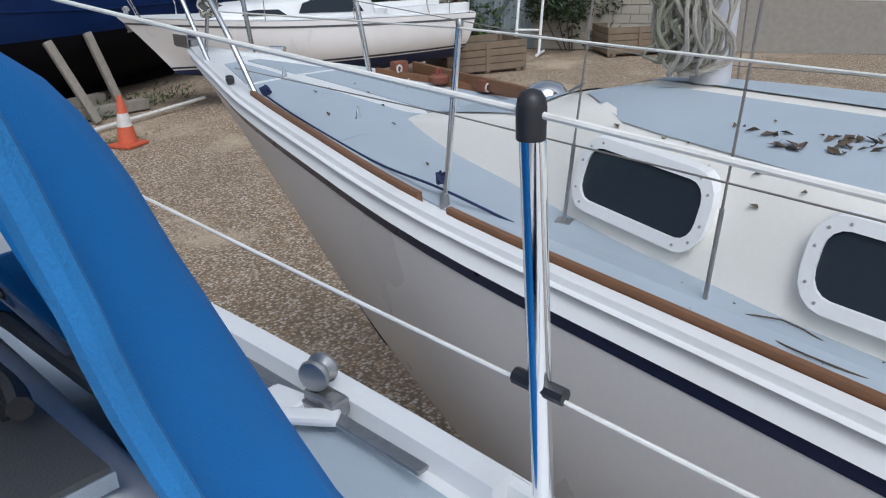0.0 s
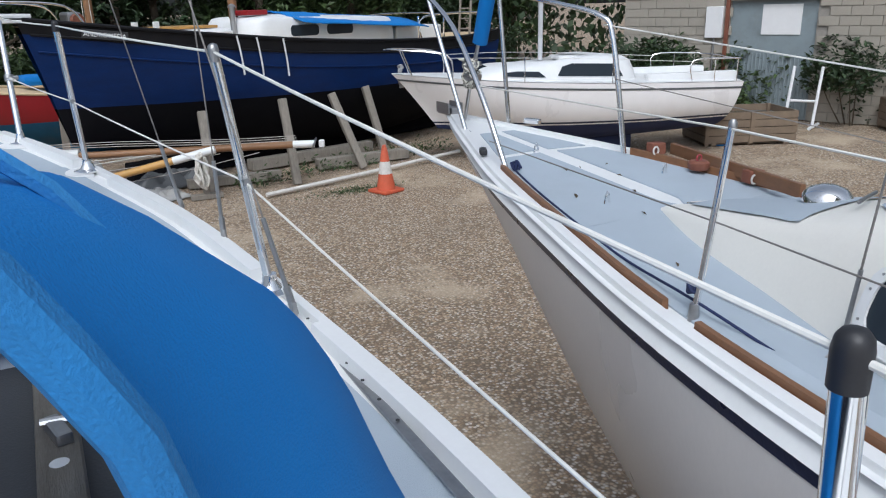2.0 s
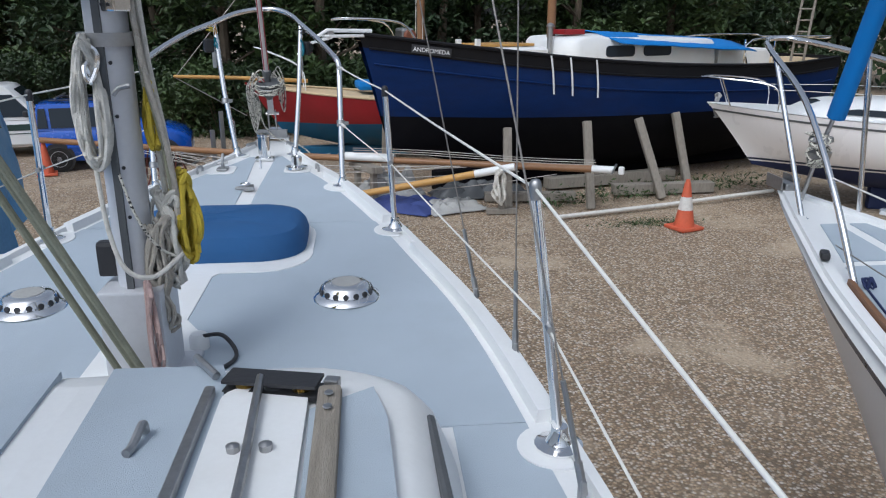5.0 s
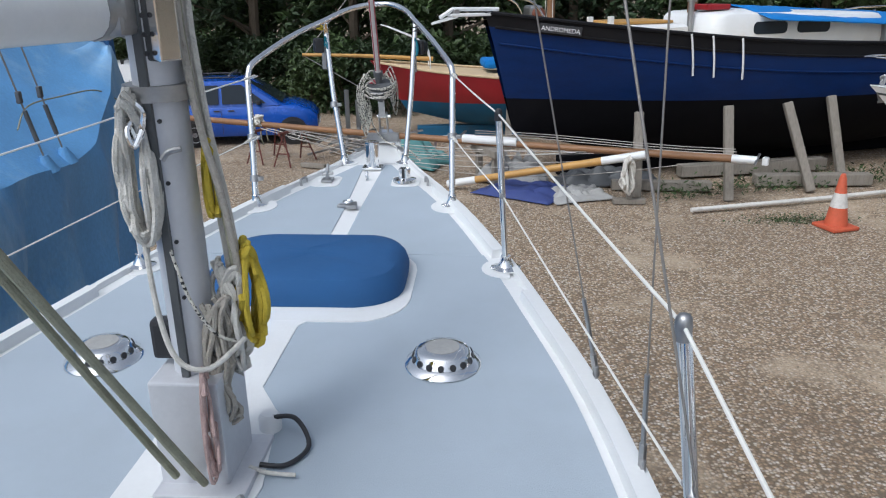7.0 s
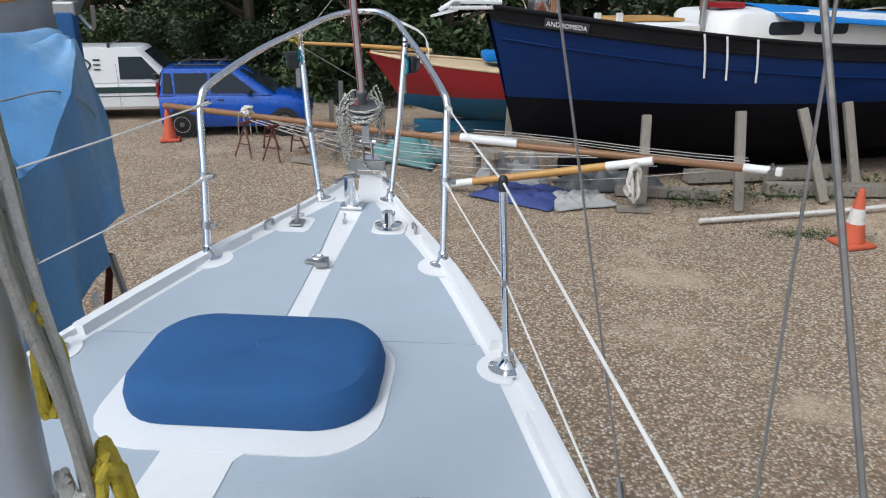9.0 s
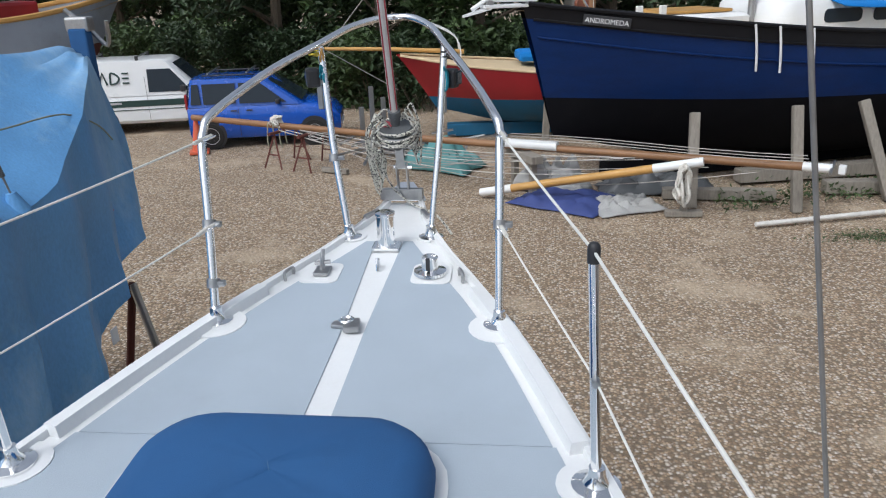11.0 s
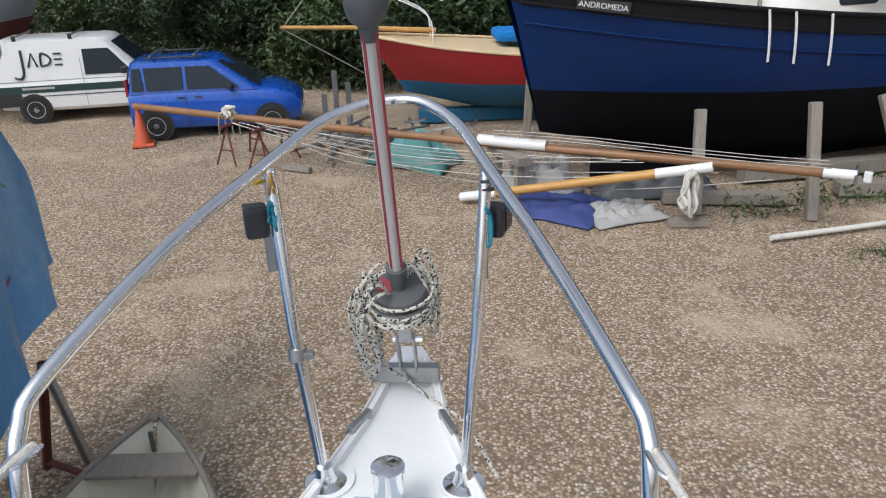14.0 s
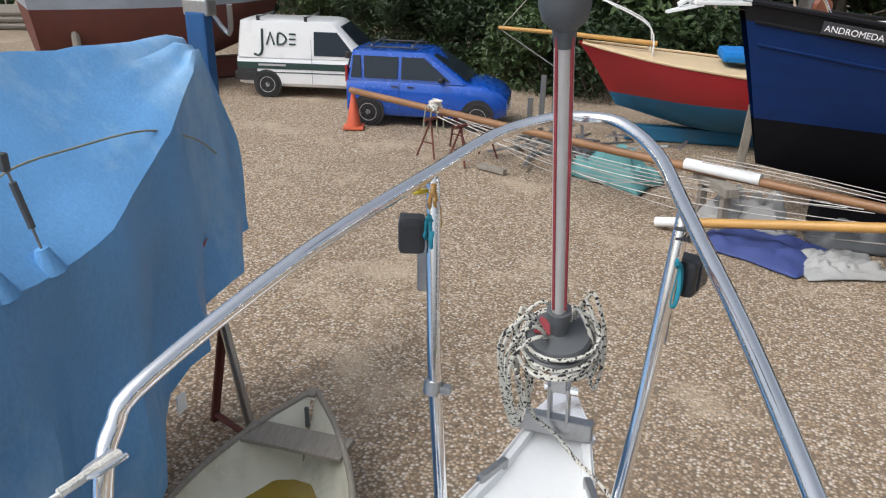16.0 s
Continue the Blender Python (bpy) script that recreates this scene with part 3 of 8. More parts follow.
    rp([(0.455, -2.42), (0.575, -2.34), (0.60, -2.46), (0.632, -3.6), (0.47, -3.6)])
    p("hatch_coaming", slab(rounded(0.285, 0.45, -3.6, -2.33, 0.05), lambda x, y: roof_z(x, y) - 0.012, top=0.022), GELCOAT)
    # sheet added over the roof: its dark grey paints in the sprayhood's shade
    p("under_hood_shade_panel", slab([(-0.58, -2.92), (0.61, -2.92), (0.628, -3.6), (-0.6, -3.6)], lambda x, y: roof_z(x, y) + 0.008, top=0.006), COACHSHADE, "grey coachroof panel under the sprayhood, darkened to stand for the hood's shade")
    p("slide_rail", mkbox((0.297 + GX, -2.95, roof_z(0.3, -2.95) + 0.018), (0.02, 1.2, 0.022), bevel=0.004), DULLSTEEL, "grey aluminium hatch slide")
    p("handrail", tube([(0.685, -2.36, 2.36), (0.70, -2.9, 2.365), (0.71, -3.4, 2.37)], 0.011, 8), DARKGREY)
    gb = p("grab_board", mkbox((0, 0, 0), (0.046, 1.01, 0.026), m=pose(0.492, -2.875, roof_z(0.5, -2.875) + 0.024, -0.3, 0, 0), bevel=0.01), WOODGREY, "weathered grey teak grab board")
    for yb in (-2.42, -2.47):
        p("plug", lathe([(0.009, 0), (0.008, 0.003)], (0.492, yb, roof_z(0.5, yb) + 0.038), 10), DULLSTEEL, parent=gb)
    for yb in (-3.26, -3.31):
        p("stud", lathe([(0.012, 0), (0.010, 0.005)], (0.492, yb, roof_z(0.5, yb) + 0.036), 12), STEEL, parent=gb, smooth=True)
    p("latch", mkbox((0.494, -3.20, roof_z(0.5, -3.2) + 0.046), (0.018, 0.055, 0.016), rz=14, bevel=0.004), DULLSTEEL, parent=gb)
    p("latch_bar", tube([(0.478, -3.185, roof_z(0.5, -3.2) + 0.052), (0.512, -3.19, roof_z(0.5, -3.2) + 0.052)], 0.005, 8), STEEL, parent=gb)
    p("control_rod", tube([(0.39 + GX, -2.33, roof_z(0.4, -2.33) + 0.03), (0.40 + GX, -2.6, roof_z(0.4, -2.6) + 0.025), (0.42 + GX, -3.3, roof_z(0.4, -3.3) + 0.03)], 0.0085, 8), DULLSTEEL)
    for dx in (-0.027, 0.027):
        p("wing_screw", lathe([(0.011, 0), (0.012, 0.012), (0.004, 0.016)], (0.40 + GX + dx, -2.56, roof_z(0.4, -2.54) + 0.01), 10), DULLSTEEL)
    lug = p("deck_lug", tube([(0.178, -2.49, roof_z(0, -2.5) + 0.01), (0.178, -2.5, roof_z(0, -2.5) + 0.03), (0.17, -2.54, roof_z(0, -2.5) + 0.012), (0.165, -2.56, roof_z(0, -2.5) + 0.01)], 0.008, 8, per=4), DULLSTEEL, smooth=True)
    # rope organiser with brass sheaves
    org = p("rope_organiser", mkbox((0.415 + GX, -2.335, roof_z(0.4, -2.33) + 0.028), (0.19, 0.06, 0.008), rz=-14, bevel=0.002), BLACKPL, "black rope organiser plate with brass sheaves")
    p("organiser_foot", mkbox((0.415 + GX, -2.335, roof_z(0.4, -2.33) + 0.005), (0.19, 0.06, 0.012), rz=-14, bevel=0.002), BLACKPL)
    for dx in (-0.058, 0.0, 0.058):
        bx = lathe([(0.02, 0), (0.02, 0.004), (0.013, 0.01), (0.02, 0.016), (0.02, 0.02)], (0.415 + GX + dx * 0.97, -2.337 - dx * 0.24, roof_z(0.4, -2.33) + 0.006), 14)
        p("sheave", bx, BRASS if dx else DARKGREY, smooth=True)
    p("end_block", mkbox((0.53 + GX, -2.345, roof_z(0.5, -2.3) + 0.02), (0.03, 0.025, 0.02), rz=-14, bevel=0.004), DULLSTEEL)
    p("lever", tube([(0.30 + GX, -2.30, roof_z(0.3, -2.3) + 0.02), (0.25 + GX, -2.24, roof_z(0.3, -2.3) + 0.035)], 0.009, 8), DULLSTEEL)
    # genoa track and car
    p("genoa_track", mkbox((1.013, -2.97, deck_z(0, -2.97) + 0.012), (0.022, 1.22, 0.008), rz=-0.5, bevel=0.003), DULLSTEEL, "steel genoa track with bolt holes")
    for k in range(14):
        p("track_hole", lathe([(0.004, 0), (0.004, 0.0016)], (1.009 + 0.01 * k / 13, -2.46 - 0.08 * k, deck_z(0, -2.46 - 0.08 * k) + 0.0165), 8), BLACKPL)
    car = p("genoa_car", mkbox((1.025, -3.36, deck_z(0, -3.36) + 0.035), (0.035, 0.07, 0.03), bevel=0.006), DULLSTEEL)
    p("car_block", lathe([(0.006, -0.02), (0.024, -0.018), (0.026, -0.012), (0.016, -0.004), (0.016, 0.004), (0.026, 0.012), (0.024, 0.018), (0.006, 0.02)], n=16, m=pose(1.03, -3.34, deck_z(0, -3.34) + 0.075, 0, 90, 20)), DULLSTEEL, smooth=True)
    p("cleat_base", mkbox((0.985, -3.30, deck_z(0, -3.25) + 0.015), (0.07, 0.08, 0.03), rz=10, bevel=0.008), GELCOAT)
    p("toggle", mkbox((0.985, -3.37, deck_z(0, -3.3) + 0.03), (0.03, 0.09, 0.015), rz=35, bevel=0.006), GELCOAT)
    # filler cap
    p("filler_flange", lathe([(0.052, 0.0), (0.052, 0.006), (0.046, 0.009), (0.032, 0.009)], (0.918, -2.512, deck_z(0, -2.555) + 0.003), 24), GELCOAT, smooth=True)
    p("filler_cap", lathe([(0.03, 0.0), (0.03, 0.007), (0.026, 0.008)], (0.918, -2.512, deck_z(0, -2.555) + 0.0075), 24), CANVAS, "blue diesel filler cap")
    for k in range(3):
        a = 2 * math.pi * k / 3
        p("screw", lathe([(0.004, 0), (0.004, 0.002)], (0.918 + 0.041 * math.cos(a), -2.512 + 0.041 * math.sin(a), deck_z(0, -2.55) + 0.0115), 8), DULLSTEEL)

    # deck fittings forward
    for side in (1, -1):
        x = 0.495 if side > 0 else -0.50
        vz = deck_z(0, -1.42)
        v = p("mushroom_vent", lathe([(0.112, 0.004), (0.108, 0.012), (0.088, 0.022), (0.078, 0.045), (0.07, 0.052), (0.048, 0.056)], (x, -1.355, vz + 0.002), 32), STEEL, "polished steel deck ventilator", smooth=True)
        p("vent_lens", lathe([(0.047, 0), (0.047, 0.0035), (0.03, 0.006)], (x, -1.355, vz + 0.056), 24), SAIL)
        for k in range(16):
            a = 2 * math.pi * k / 16
            p("vent_hole", lathe([(0.0095, -0.002), (0.0095, 0.003)], n=8, m=pose(x, -1.355, vz + 0.032) @ pose(0, 0, 0, 0, 0, math.degrees(a)) @ pose(0.0845, 0, 0, 0, 72, 0)), BLACKPL)
        p("fairlead_eye", tube([(side * 0.30, 0.36, deck_z(0, 0.36) + 0.005), (side * 0.30, 0.36, deck_z(0, 0.36) + 0.03), (side * 0.315, 0.31, deck_z(0, 0.36) + 0.03), (side * 0.315, 0.31, deck_z(0, 0.36))], 0.006, 8, per=4), DULLSTEEL, smooth=True)
        p("bow_fairlead", mkbox((side * 0.115, 0.9, deck_z(0, 0.9) + 0.02), (0.02, 0.1, 0.03), rz=side * 24, bevel=0.008), DULLSTEEL)
    for x0, kind_ in ((-0.2, 0), (0.2, 1)):
        z0 = deck_z(0, 0.37) + 0.008
        if kind_ == 0:
            p("deck_cleat", mkbox((-0.195, 0.37, z0 + 0.006), (0.055, 0.075, 0.012), bevel=0.004), DULLSTEEL)
            p("cleat_horn", tube([(-0.195, 0.37, z0 + 0.01), (-0.193, 0.37, z0 + 0.045), (-0.19, 0.385, z0 + 0.085)], 0.011, 8, per=4, r1=0.007), DULLSTEEL, smooth=True)
            p("cleat_horn", tube([(-0.22, 0.37, z0 + 0.035), (-0.165, 0.375, z0 + 0.04)], 0.008, 8), DULLSTEEL)
        else:
            p("spurling_pipe", lathe([(0.06, 0), (0.058, 0.012), (0.03, 0.018), (0.03, 0.06), (0.024, 0.066)], (0.195, 0.37, z0), 20), STEEL, smooth=True)
            p("pipe_slot", mkbox((0.192, 0.338, z0 + 0.045), (0.014, 0.01, 0.045)), BLACKPL)
    z0 = deck_z(0, 0.6)
    p("post_base", mkbox((0.0, 0.6, z0 + 0.01), (0.105, 0.09, 0.012), bevel=0.003), STEEL)
    p("mooring_post", lathe([(0.034, 0), (0.034, 0.12), (0.038, 0.124), (0.038, 0.132), (0.028, 0.136)], (0.0, 0.6, z0 + 0.014), 20), STEEL, "stainless mooring post", smooth=True)
    p("padeye", tube([(0.0, 0.395, z0 - 0.01), (0.0, 0.41, z0 + 0.03), (0.0, 0.43, z0 - 0.005)], 0.007, 8, per=4), STEEL, smooth=True)
    p("hatch_latch", mkbox((-0.005, -0.02, deck_z(0, 0) + 0.016), (0.05, 0.07, 0.02), rz=8, bevel=0.006), DULLSTEEL)
    p("latch_ring", tube([(-0.02 + 0.02 * math.cos(a), -0.02 + 0.02 * math.sin(a), deck_z(0, 0) + 0.034) for a in [2 * math.pi * k / 12 for k in range(13)]], 0.005, 6), STEEL, smooth=True)
    p("latch_tail", mkbox((-0.045, -0.01, deck_z(0, 0) + 0.012), (0.05, 0.035, 0.014), rz=-10, bevel=0.005), DULLSTEEL)
    # stem fitting and furling forestay
    p("stem_plate", mkbox((-0.01, 1.075, deck_z(0, 1.07) + 0.05), (0.19, 0.03, 0.05), bevel=0.004), DULLSTEEL)
    rows = [[(-0.1, 1.06, 2.4), (0.1, 1.06, 2.4)], [(-0.03, 1.12, 2.49), (0.03, 1.12, 2.49)]]
    p("stem_head", slab([(-0.095, 1.075), (0.095, 1.075), (0.03, 1.17), (-0.03, 1.17)], lambda x, y: 2.398 + 0.5 * (y - 1.075), top=0.014), STEEL)
    for s in (-1, 1):
        p("stay_tang", mkbox((0.02 * s, 1.075, 2.50), (0.006, 0.035, 0.16), m=pose(0.022 * s, 1.06, 2.5, 18, 0, 0)), DULLSTEEL)
    p("clevis_pin", tube([(-0.035, 1.04, 2.56), (0.045, 1.04, 2.56)], 0.009, 8), STEEL)
    p("link_plate", mkbox((0, 0, 0), (0.035, 0.012, 0.17), m=pose(0.0, 1.0, 2.64, 20, 0, 0)), DULLSTEEL)
    axis = Vector((0.0, -0.34, 1.0)).normalized()
    q = Vector((0, 0, 1)).rotation_difference(axis).to_matrix().to_4x4()
    base = Vector((0.0, 0.97, 2.70))
    dm = Matrix.Translation(base) @ q
    p("furler_drum", lathe([(0.015, -0.05), (0.03, -0.03), (0.055, -0.01), (0.068, 0.02), (0.072, 0.05), (0.066, 0.06), (0.02, 0.066), (0.02, 0.1), (0.026, 0.104), (0.026, 0.13)], n=24, m=dm), DARKGREY, "dark grey furling drum wound with flecked line", smooth=True)
    p("drum_guard", tube([dm @ Vector((0.076 * math.cos(2 * math.pi * k / 24), 0.076 * math.sin(2 * math.pi * k / 24), 0.035)) for k in range(25)], 0.006, 6), DULLSTEEL, smooth=True)
    p("drum_badge", slab([(-0.05, 0.93), (-0.015, 0.93), (-0.012, 0.955), (-0.045, 0.975)], lambda x, y: 2.765 + (0.955 - y) * -0.34, top=0.004), REDSTRIPE)
    rr = random.Random(6)
    for turn in range(8):
        ring = []
        lean_, rad = rr.uniform(-0.3, 0.3), rr.uniform(0.072, 0.09)
        off_ = Vector((rr.uniform(-0.012, 0.012), rr.uniform(-0.012, 0.012), rr.uniform(0.0, 0.05)))
        for k in range(15):
            a = 2 * math.pi * k / 14 + turn
            ring.append(dm @ (off_ + Vector((rad * math.cos(a), rad * math.sin(a), 0.02 + lean_ * rad * math.cos(a + turn)))))
        p("furling_line", tube(ring, 0.0042, 6, per=2), ROPEFLECK, smooth=True)
    # bights that stand over the drum and hang down beside it
    for k in range(9):
        x0, x1 = (-0.03 - 0.012 * (k % 5), -0.085 - 0.012 * (k % 4)) if k < 6 else (0.03 + 0.012 * (k % 3), 0.075 + 0.01 * (k % 3))
        low = (-0.16 - 0.03 * (k % 4)) if k < 6 else -0.03 - 0.06 * (k % 3)
        yy = -0.05 + 0.016 * k
        top_ = 0.10 + 0.012 * (k % 3)
        line = [Vector((x0 * 0.6, yy * 0.6, 0.07)), Vector((x0, yy - 0.01, top_)), Vector(((x0 + x1) / 2, yy - 0.03, top_ - 0.01)), Vector((x1, yy - 0.045, 0.03)), Vector((x1 * 0.95, yy - 0.05, low * 0.55)), Vector((x1 * 0.8, yy - 0.045, low)), Vector((x1 * 0.65, yy - 0.035, low * 0.6)), Vector((x1 * 0.8, yy - 0.04, 0.0))]
        p("furling_line", tube([dm @ q_ for q_ in line], 0.0042, 6, per=4), ROPEFLECK, smooth=True)
    p("furling_line", tube([(-0.06, 0.93, 2.66), (-0.05, 0.98, 2.52), (0.0, 1.05, 2.42), (0.06, 1.0, 2.40), (0.16, 0.9, 2.39), (0.24, 0.72, 2.37)], 0.0048, 6, per=5), ROPEFLECK, smooth=True)
    p("furler_foil", tube([base + axis * 0.13, base + axis * 0.74], 0.0165, 10), FURLER, smooth=True)
    for a in (-0.5, 1.2, 2.9):
        o = q @ Vector((0.016 * math.cos(a - 1.7), 0.016 * math.sin(a - 1.7), 0))
        p("foil_stripe", tube([base + axis * 0.14 + o, base + axis * 0.74 + o], 0.0035, 6), REDSTRIPE)
    p("furler_swivel", lathe([(0.017, 0.02), (0.02, 0.05), (0.036, 0.065), (0.041, 0.09), (0.04, 0.12), (0.033, 0.13), (0.033, 0.16), (0.028, 0.19)], n=20, m=Matrix.Translation(base + axis * 0.70) @ q), DARKGREY, smooth=True)
    p("forestay", tube([base + axis * 0.8, base + axis * 7.5], 0.016, 8), FURLER)
    return b


own = own_boat()


# ---- pulpit, stanchions and lifelines of the boat walked on ----
def tube_thing(name, label, category):
    return thing(name, label, category)


def foot(parent, x, y, z, r=0.05):
    part("foot_plate", lathe([(r, 0), (r, 0.006), (r * 0.55, 0.012), (0.02, 0.03), (0.018, 0.05)], (x, y, z), 18), STEEL, parent, smooth=True)


pulpit = thing("pulpit", "polished stainless steel bow pulpit bolted to the foredeck", "pulpit")
R = 0.0142
top = [(-0.455, 0.015, 2.335), (-0.47, 0.10, 2.62), (-0.487, 0.165, 2.83), (-0.492, 0.205, 2.895), (-0.475, 0.27, 2.945), (-0.38, 0.6, 3.035), (-0.27, 0.9, 3.097), (-0.19, 1.07, 3.14), (-0.09, 1.16, 3.165),
       (0.0, 1.185, 3.17), (0.07, 1.16, 3.165), (0.15, 1.06, 3.135), (0.217, 0.886, 3.088), (0.33, 0.58, 3.01), (0.425, 0.27, 2.935), (0.448, 0.205, 2.895), (0.45, 0.165, 2.83), (0.45, 0.10, 2.62), (0.45, 0.015, 2.335)]
part("top_rail", tube(top, R, 12, per=5), STEEL, pulpit, smooth=True)
for s, x0, x1 in ((-1, -0.168, -0.27), (1, 0.16, 0.217)):
    part("front_leg", tube([(x0, 0.705, 2.36), (x0 + 0.6 * (x1 - x0), 0.80, 2.72), (x1, 0.892, 3.085)], R, 12), STEEL, pulpit, smooth=True)
    foot(pulpit, x0, 0.705, deck_z(0, 0.705) + 0.002)
    foot(pulpit, 0.45 * s, 0.012, deck_z(0, 0) + 0.007)
for at in ((-0.225, 0.788, 2.665), (-0.47, 0.1, 2.62), (0.45, 0.1, 2.62), (-0.46, 0.045, 2.44)):
    c = part("clamp", tube([Vector(at) - Vector((0, 0.004, 0.014)), Vector(at) + Vector((0, 0.004, 0.014))], 0.021, 12), DULLSTEEL, pulpit, smooth=True)
    part("clamp_bolt", mkbox((at[0] + 0.025, at[1], at[2]), (0.03, 0.02, 0.018), bevel=0.004), DULLSTEEL, c)
for s, x in ((1, -0.275), (-1, 0.205)):
    y, z = 0.885, 2.99 if s > 0 else 2.97
    lamp = part("nav_lamp", mkbox((x - s * 0.03, y - (0.02 if s > 0 else -0.03), z - 0.02), (0.055, 0.055, 0.075), rz=s * 20, bevel=0.012), BLACKPL, pulpit, "black navigation lamp lashed on with cord")
    part("lamp_lens", mkbox((x - s * 0.058, y + (0.0 if s > 0 else 0.04), z - 0.02), (0.015, 0.05, 0.055), rz=s * 20, bevel=0.006), GLASSDARK, lamp)
    part("bracket", mkbox((x - s * 0.005, y - 0.02, z - 0.08), (0.022, 0.016, 0.13), bevel=0.004), DULLSTEEL, lamp)
    coil((x + 0.01, y - 0.02, z + 0.03), 0.018, 0.09, 0.004, 4, TURQ, lamp, "lashing", jitter=0.012, seed=3 + s)
    part("lashing", tube([(x - s * 0.02 + 0.022 * math.cos(k), y + 0.022 * math.sin(k) + 0.004 * k * s * 0, z + 0.055 + 0.003 * k) for k in range(12)], 0.004, 6), ROPEYELLOW if s > 0 else BLACKPL, lamp, smooth=True)
tail = coil((-0.262, 0.88, 3.085), 0.012, 0.14, 0.004, 3, SPARYELLOW, pulpit, "cord_tail", jitter=0.012, seed=9)

STX = {"fore": (0.682, -0.695, 0.651, -0.755, 2.862), "mid": (0.984, -2.245, 0.90, -2.288, 2.815), "aft": (1.0, -3.78, 0.94, -3.793, 2.695), "quarter": (1.0, -5.2, 0.96, -5.2, 2.6)}
for side, who in ((1, "starboard"), (-1, "port")):
    for key, (x, y, tx, ty, tz) in STX.items():
        st = thing("stanchion", "polished stainless guardrail stanchion with black cap" if key == "aft" else "polished stainless guardrail stanchion on a round foot", "stanchion", group="guardrail stanchions")
        z = deck_z(0, y) + 0.007
        foot(st, side * x, y, z, 0.055)
        part("post", tube([(side * x, y, z + 0.01), (side * tx, ty, tz)], 0.0115, 14), STEEL, st, smooth=True)
        part("cap", lathe([(0.0125, -0.026), (0.0128, 0.0), (0.0115, 0.008), (0.008, 0.013), (0.003, 0.015)], (side * tx, ty, tz), 14), BLACKPL if key in ("aft", "fore") else DULLSTEEL, st, smooth=True)
        mx, my, mz = x + (tx - x) * 0.5, y + (ty - y) * 0.5, z + (tz - z) * 0.5
        part("wire_sleeve", tube([(side * mx, my - 0.03, mz), (side * mx, my + 0.03, mz + 0.002)], 0.009, 8), BLACKPL if key == "aft" else DULLSTEEL, st)
    up = [(side * 0.452, 0.17, 2.888)] + [(side * v[2], v[3], v[4] - 0.004) for v in STX.values()]
    lo = [(side * 0.45, 0.1, 2.62)] + [(side * (v[0] + v[2]) / 2, (v[1] + v[3]) / 2, (deck_z(0, v[1]) + v[4]) / 2) for v in STX.values()]
    for line, r in ((up, 0.0032), (lo, 0.0027)):
        pts = []
        for a, b in zip(line, line[1:]):
            for k in range(6):
                t = k / 6
                q = Vector(a).lerp(Vector(b), t)
                q.z -= 0.004 * math.sin(math.pi * t)
                pts.append(q)
        pts.append(Vector(line[-1]))
        ll = thing("lifeline", "white plastic-covered guardrail wire between the stanchions", "guardrail wire", group="guardrail wires")
        part("wire", tube(pts, r, 8), WHITELINE, ll, smooth=True)
        e = pts[0]
        d = (pts[1] - pts[0]).normalized()
        part("lashing", tube([e, e + d * 0.05, e + d * 0.09], 0.007, 8), ROPE, ll, smooth=True)
        part("shackle", tube([e + Vector((0.012 * side, 0, 0)), e + d * 0.04 + Vector((0.012 * side, 0, 0)), e + d * 0.055, e + d * 0.04 - Vector((0.012 * side, 0, 0)), e - Vector((0.012 * side, 0, 0))], 0.004, 6, per=3), STEEL, ll, smooth=True)

# ---- hatch cover ----
cover = thing("hatch_cover", "navy blue canvas cover over the forehatch", "hatch cover")
rows = []
for f, h in ((1.02, -0.002), (1.03, 0.03), (1.0, 0.065), (0.94, 0.088), (0.8, 0.098), (0.4, 0.104), (0.0005, 0.105)):
    rows.append([Vector((-0.01 + (x + 0.01) * f, -0.80 + (y + 0.80) * f, deck_z(0, y) + 0.01 + h + 0.006 * noise.noise((x * 9, y * 9, h * 30)))) for x, y in rounded(-0.345, 0.325, -1.02, -0.585, 0.15, 7)])
part("canvas", loft(rows, closed=True), CANVASDK, cover, smooth=True)
part("fastener", lathe([(0.009, 0), (0.009, 0.004), (0.005, 0.006)], (0.30, -0.80, deck_z(0, -0.8) + 0.075), 10), STEEL, cover)

# ---- mast, shrouds and halyards ----
mast = thing("mast", "grey anodised aluminium mast stepped on deck with halyards", "mast")
mz = deck_z(0, -1.85)
MX, MY = -0.012, -1.82
rows = [[Vector((MX + 0.046 * math.cos(a), MY + 0.06 * math.sin(a), z)) for a in [2 * math.pi * k / 18 for k in range(18)]] for z in (mz + 0.06, 4.0, 6.5, 10.0)]
part("spar", loft(rows, closed=True), ALLOY, mast, smooth=True)
part("mast_step", mkbox((MX, MY - 0.01, mz + 0.135), (0.15, 0.17, 0.27), bevel=0.006), ALLOY, mast, "grey mast step bracket")
part("step_plate", mkbox((MX + 0.02, MY - 0.02, mz + 0.012), (0.2, 0.24, 0.02), bevel=0.004), ALLOY, mast)
part("luff_track", mkbox((MX, MY - 0.062, mz + 2.6), (0.016, 0.014, 5.0)), DARKGREY, mast)
part("gooseneck_band", tube([(MX, MY - 0.005, mz + 0.845), (MX, MY - 0.005, mz + 0.875)], 0.066, 18), DULLSTEEL, mast, smooth=True)
part("sheave_box", mkbox((MX + 0.03, MY - 0.045, mz + 0.985), (0.07, 0.045, 0.13), rz=-35, bevel=0.004), STEEL, mast, "stainless sheave box riveted to the mast")
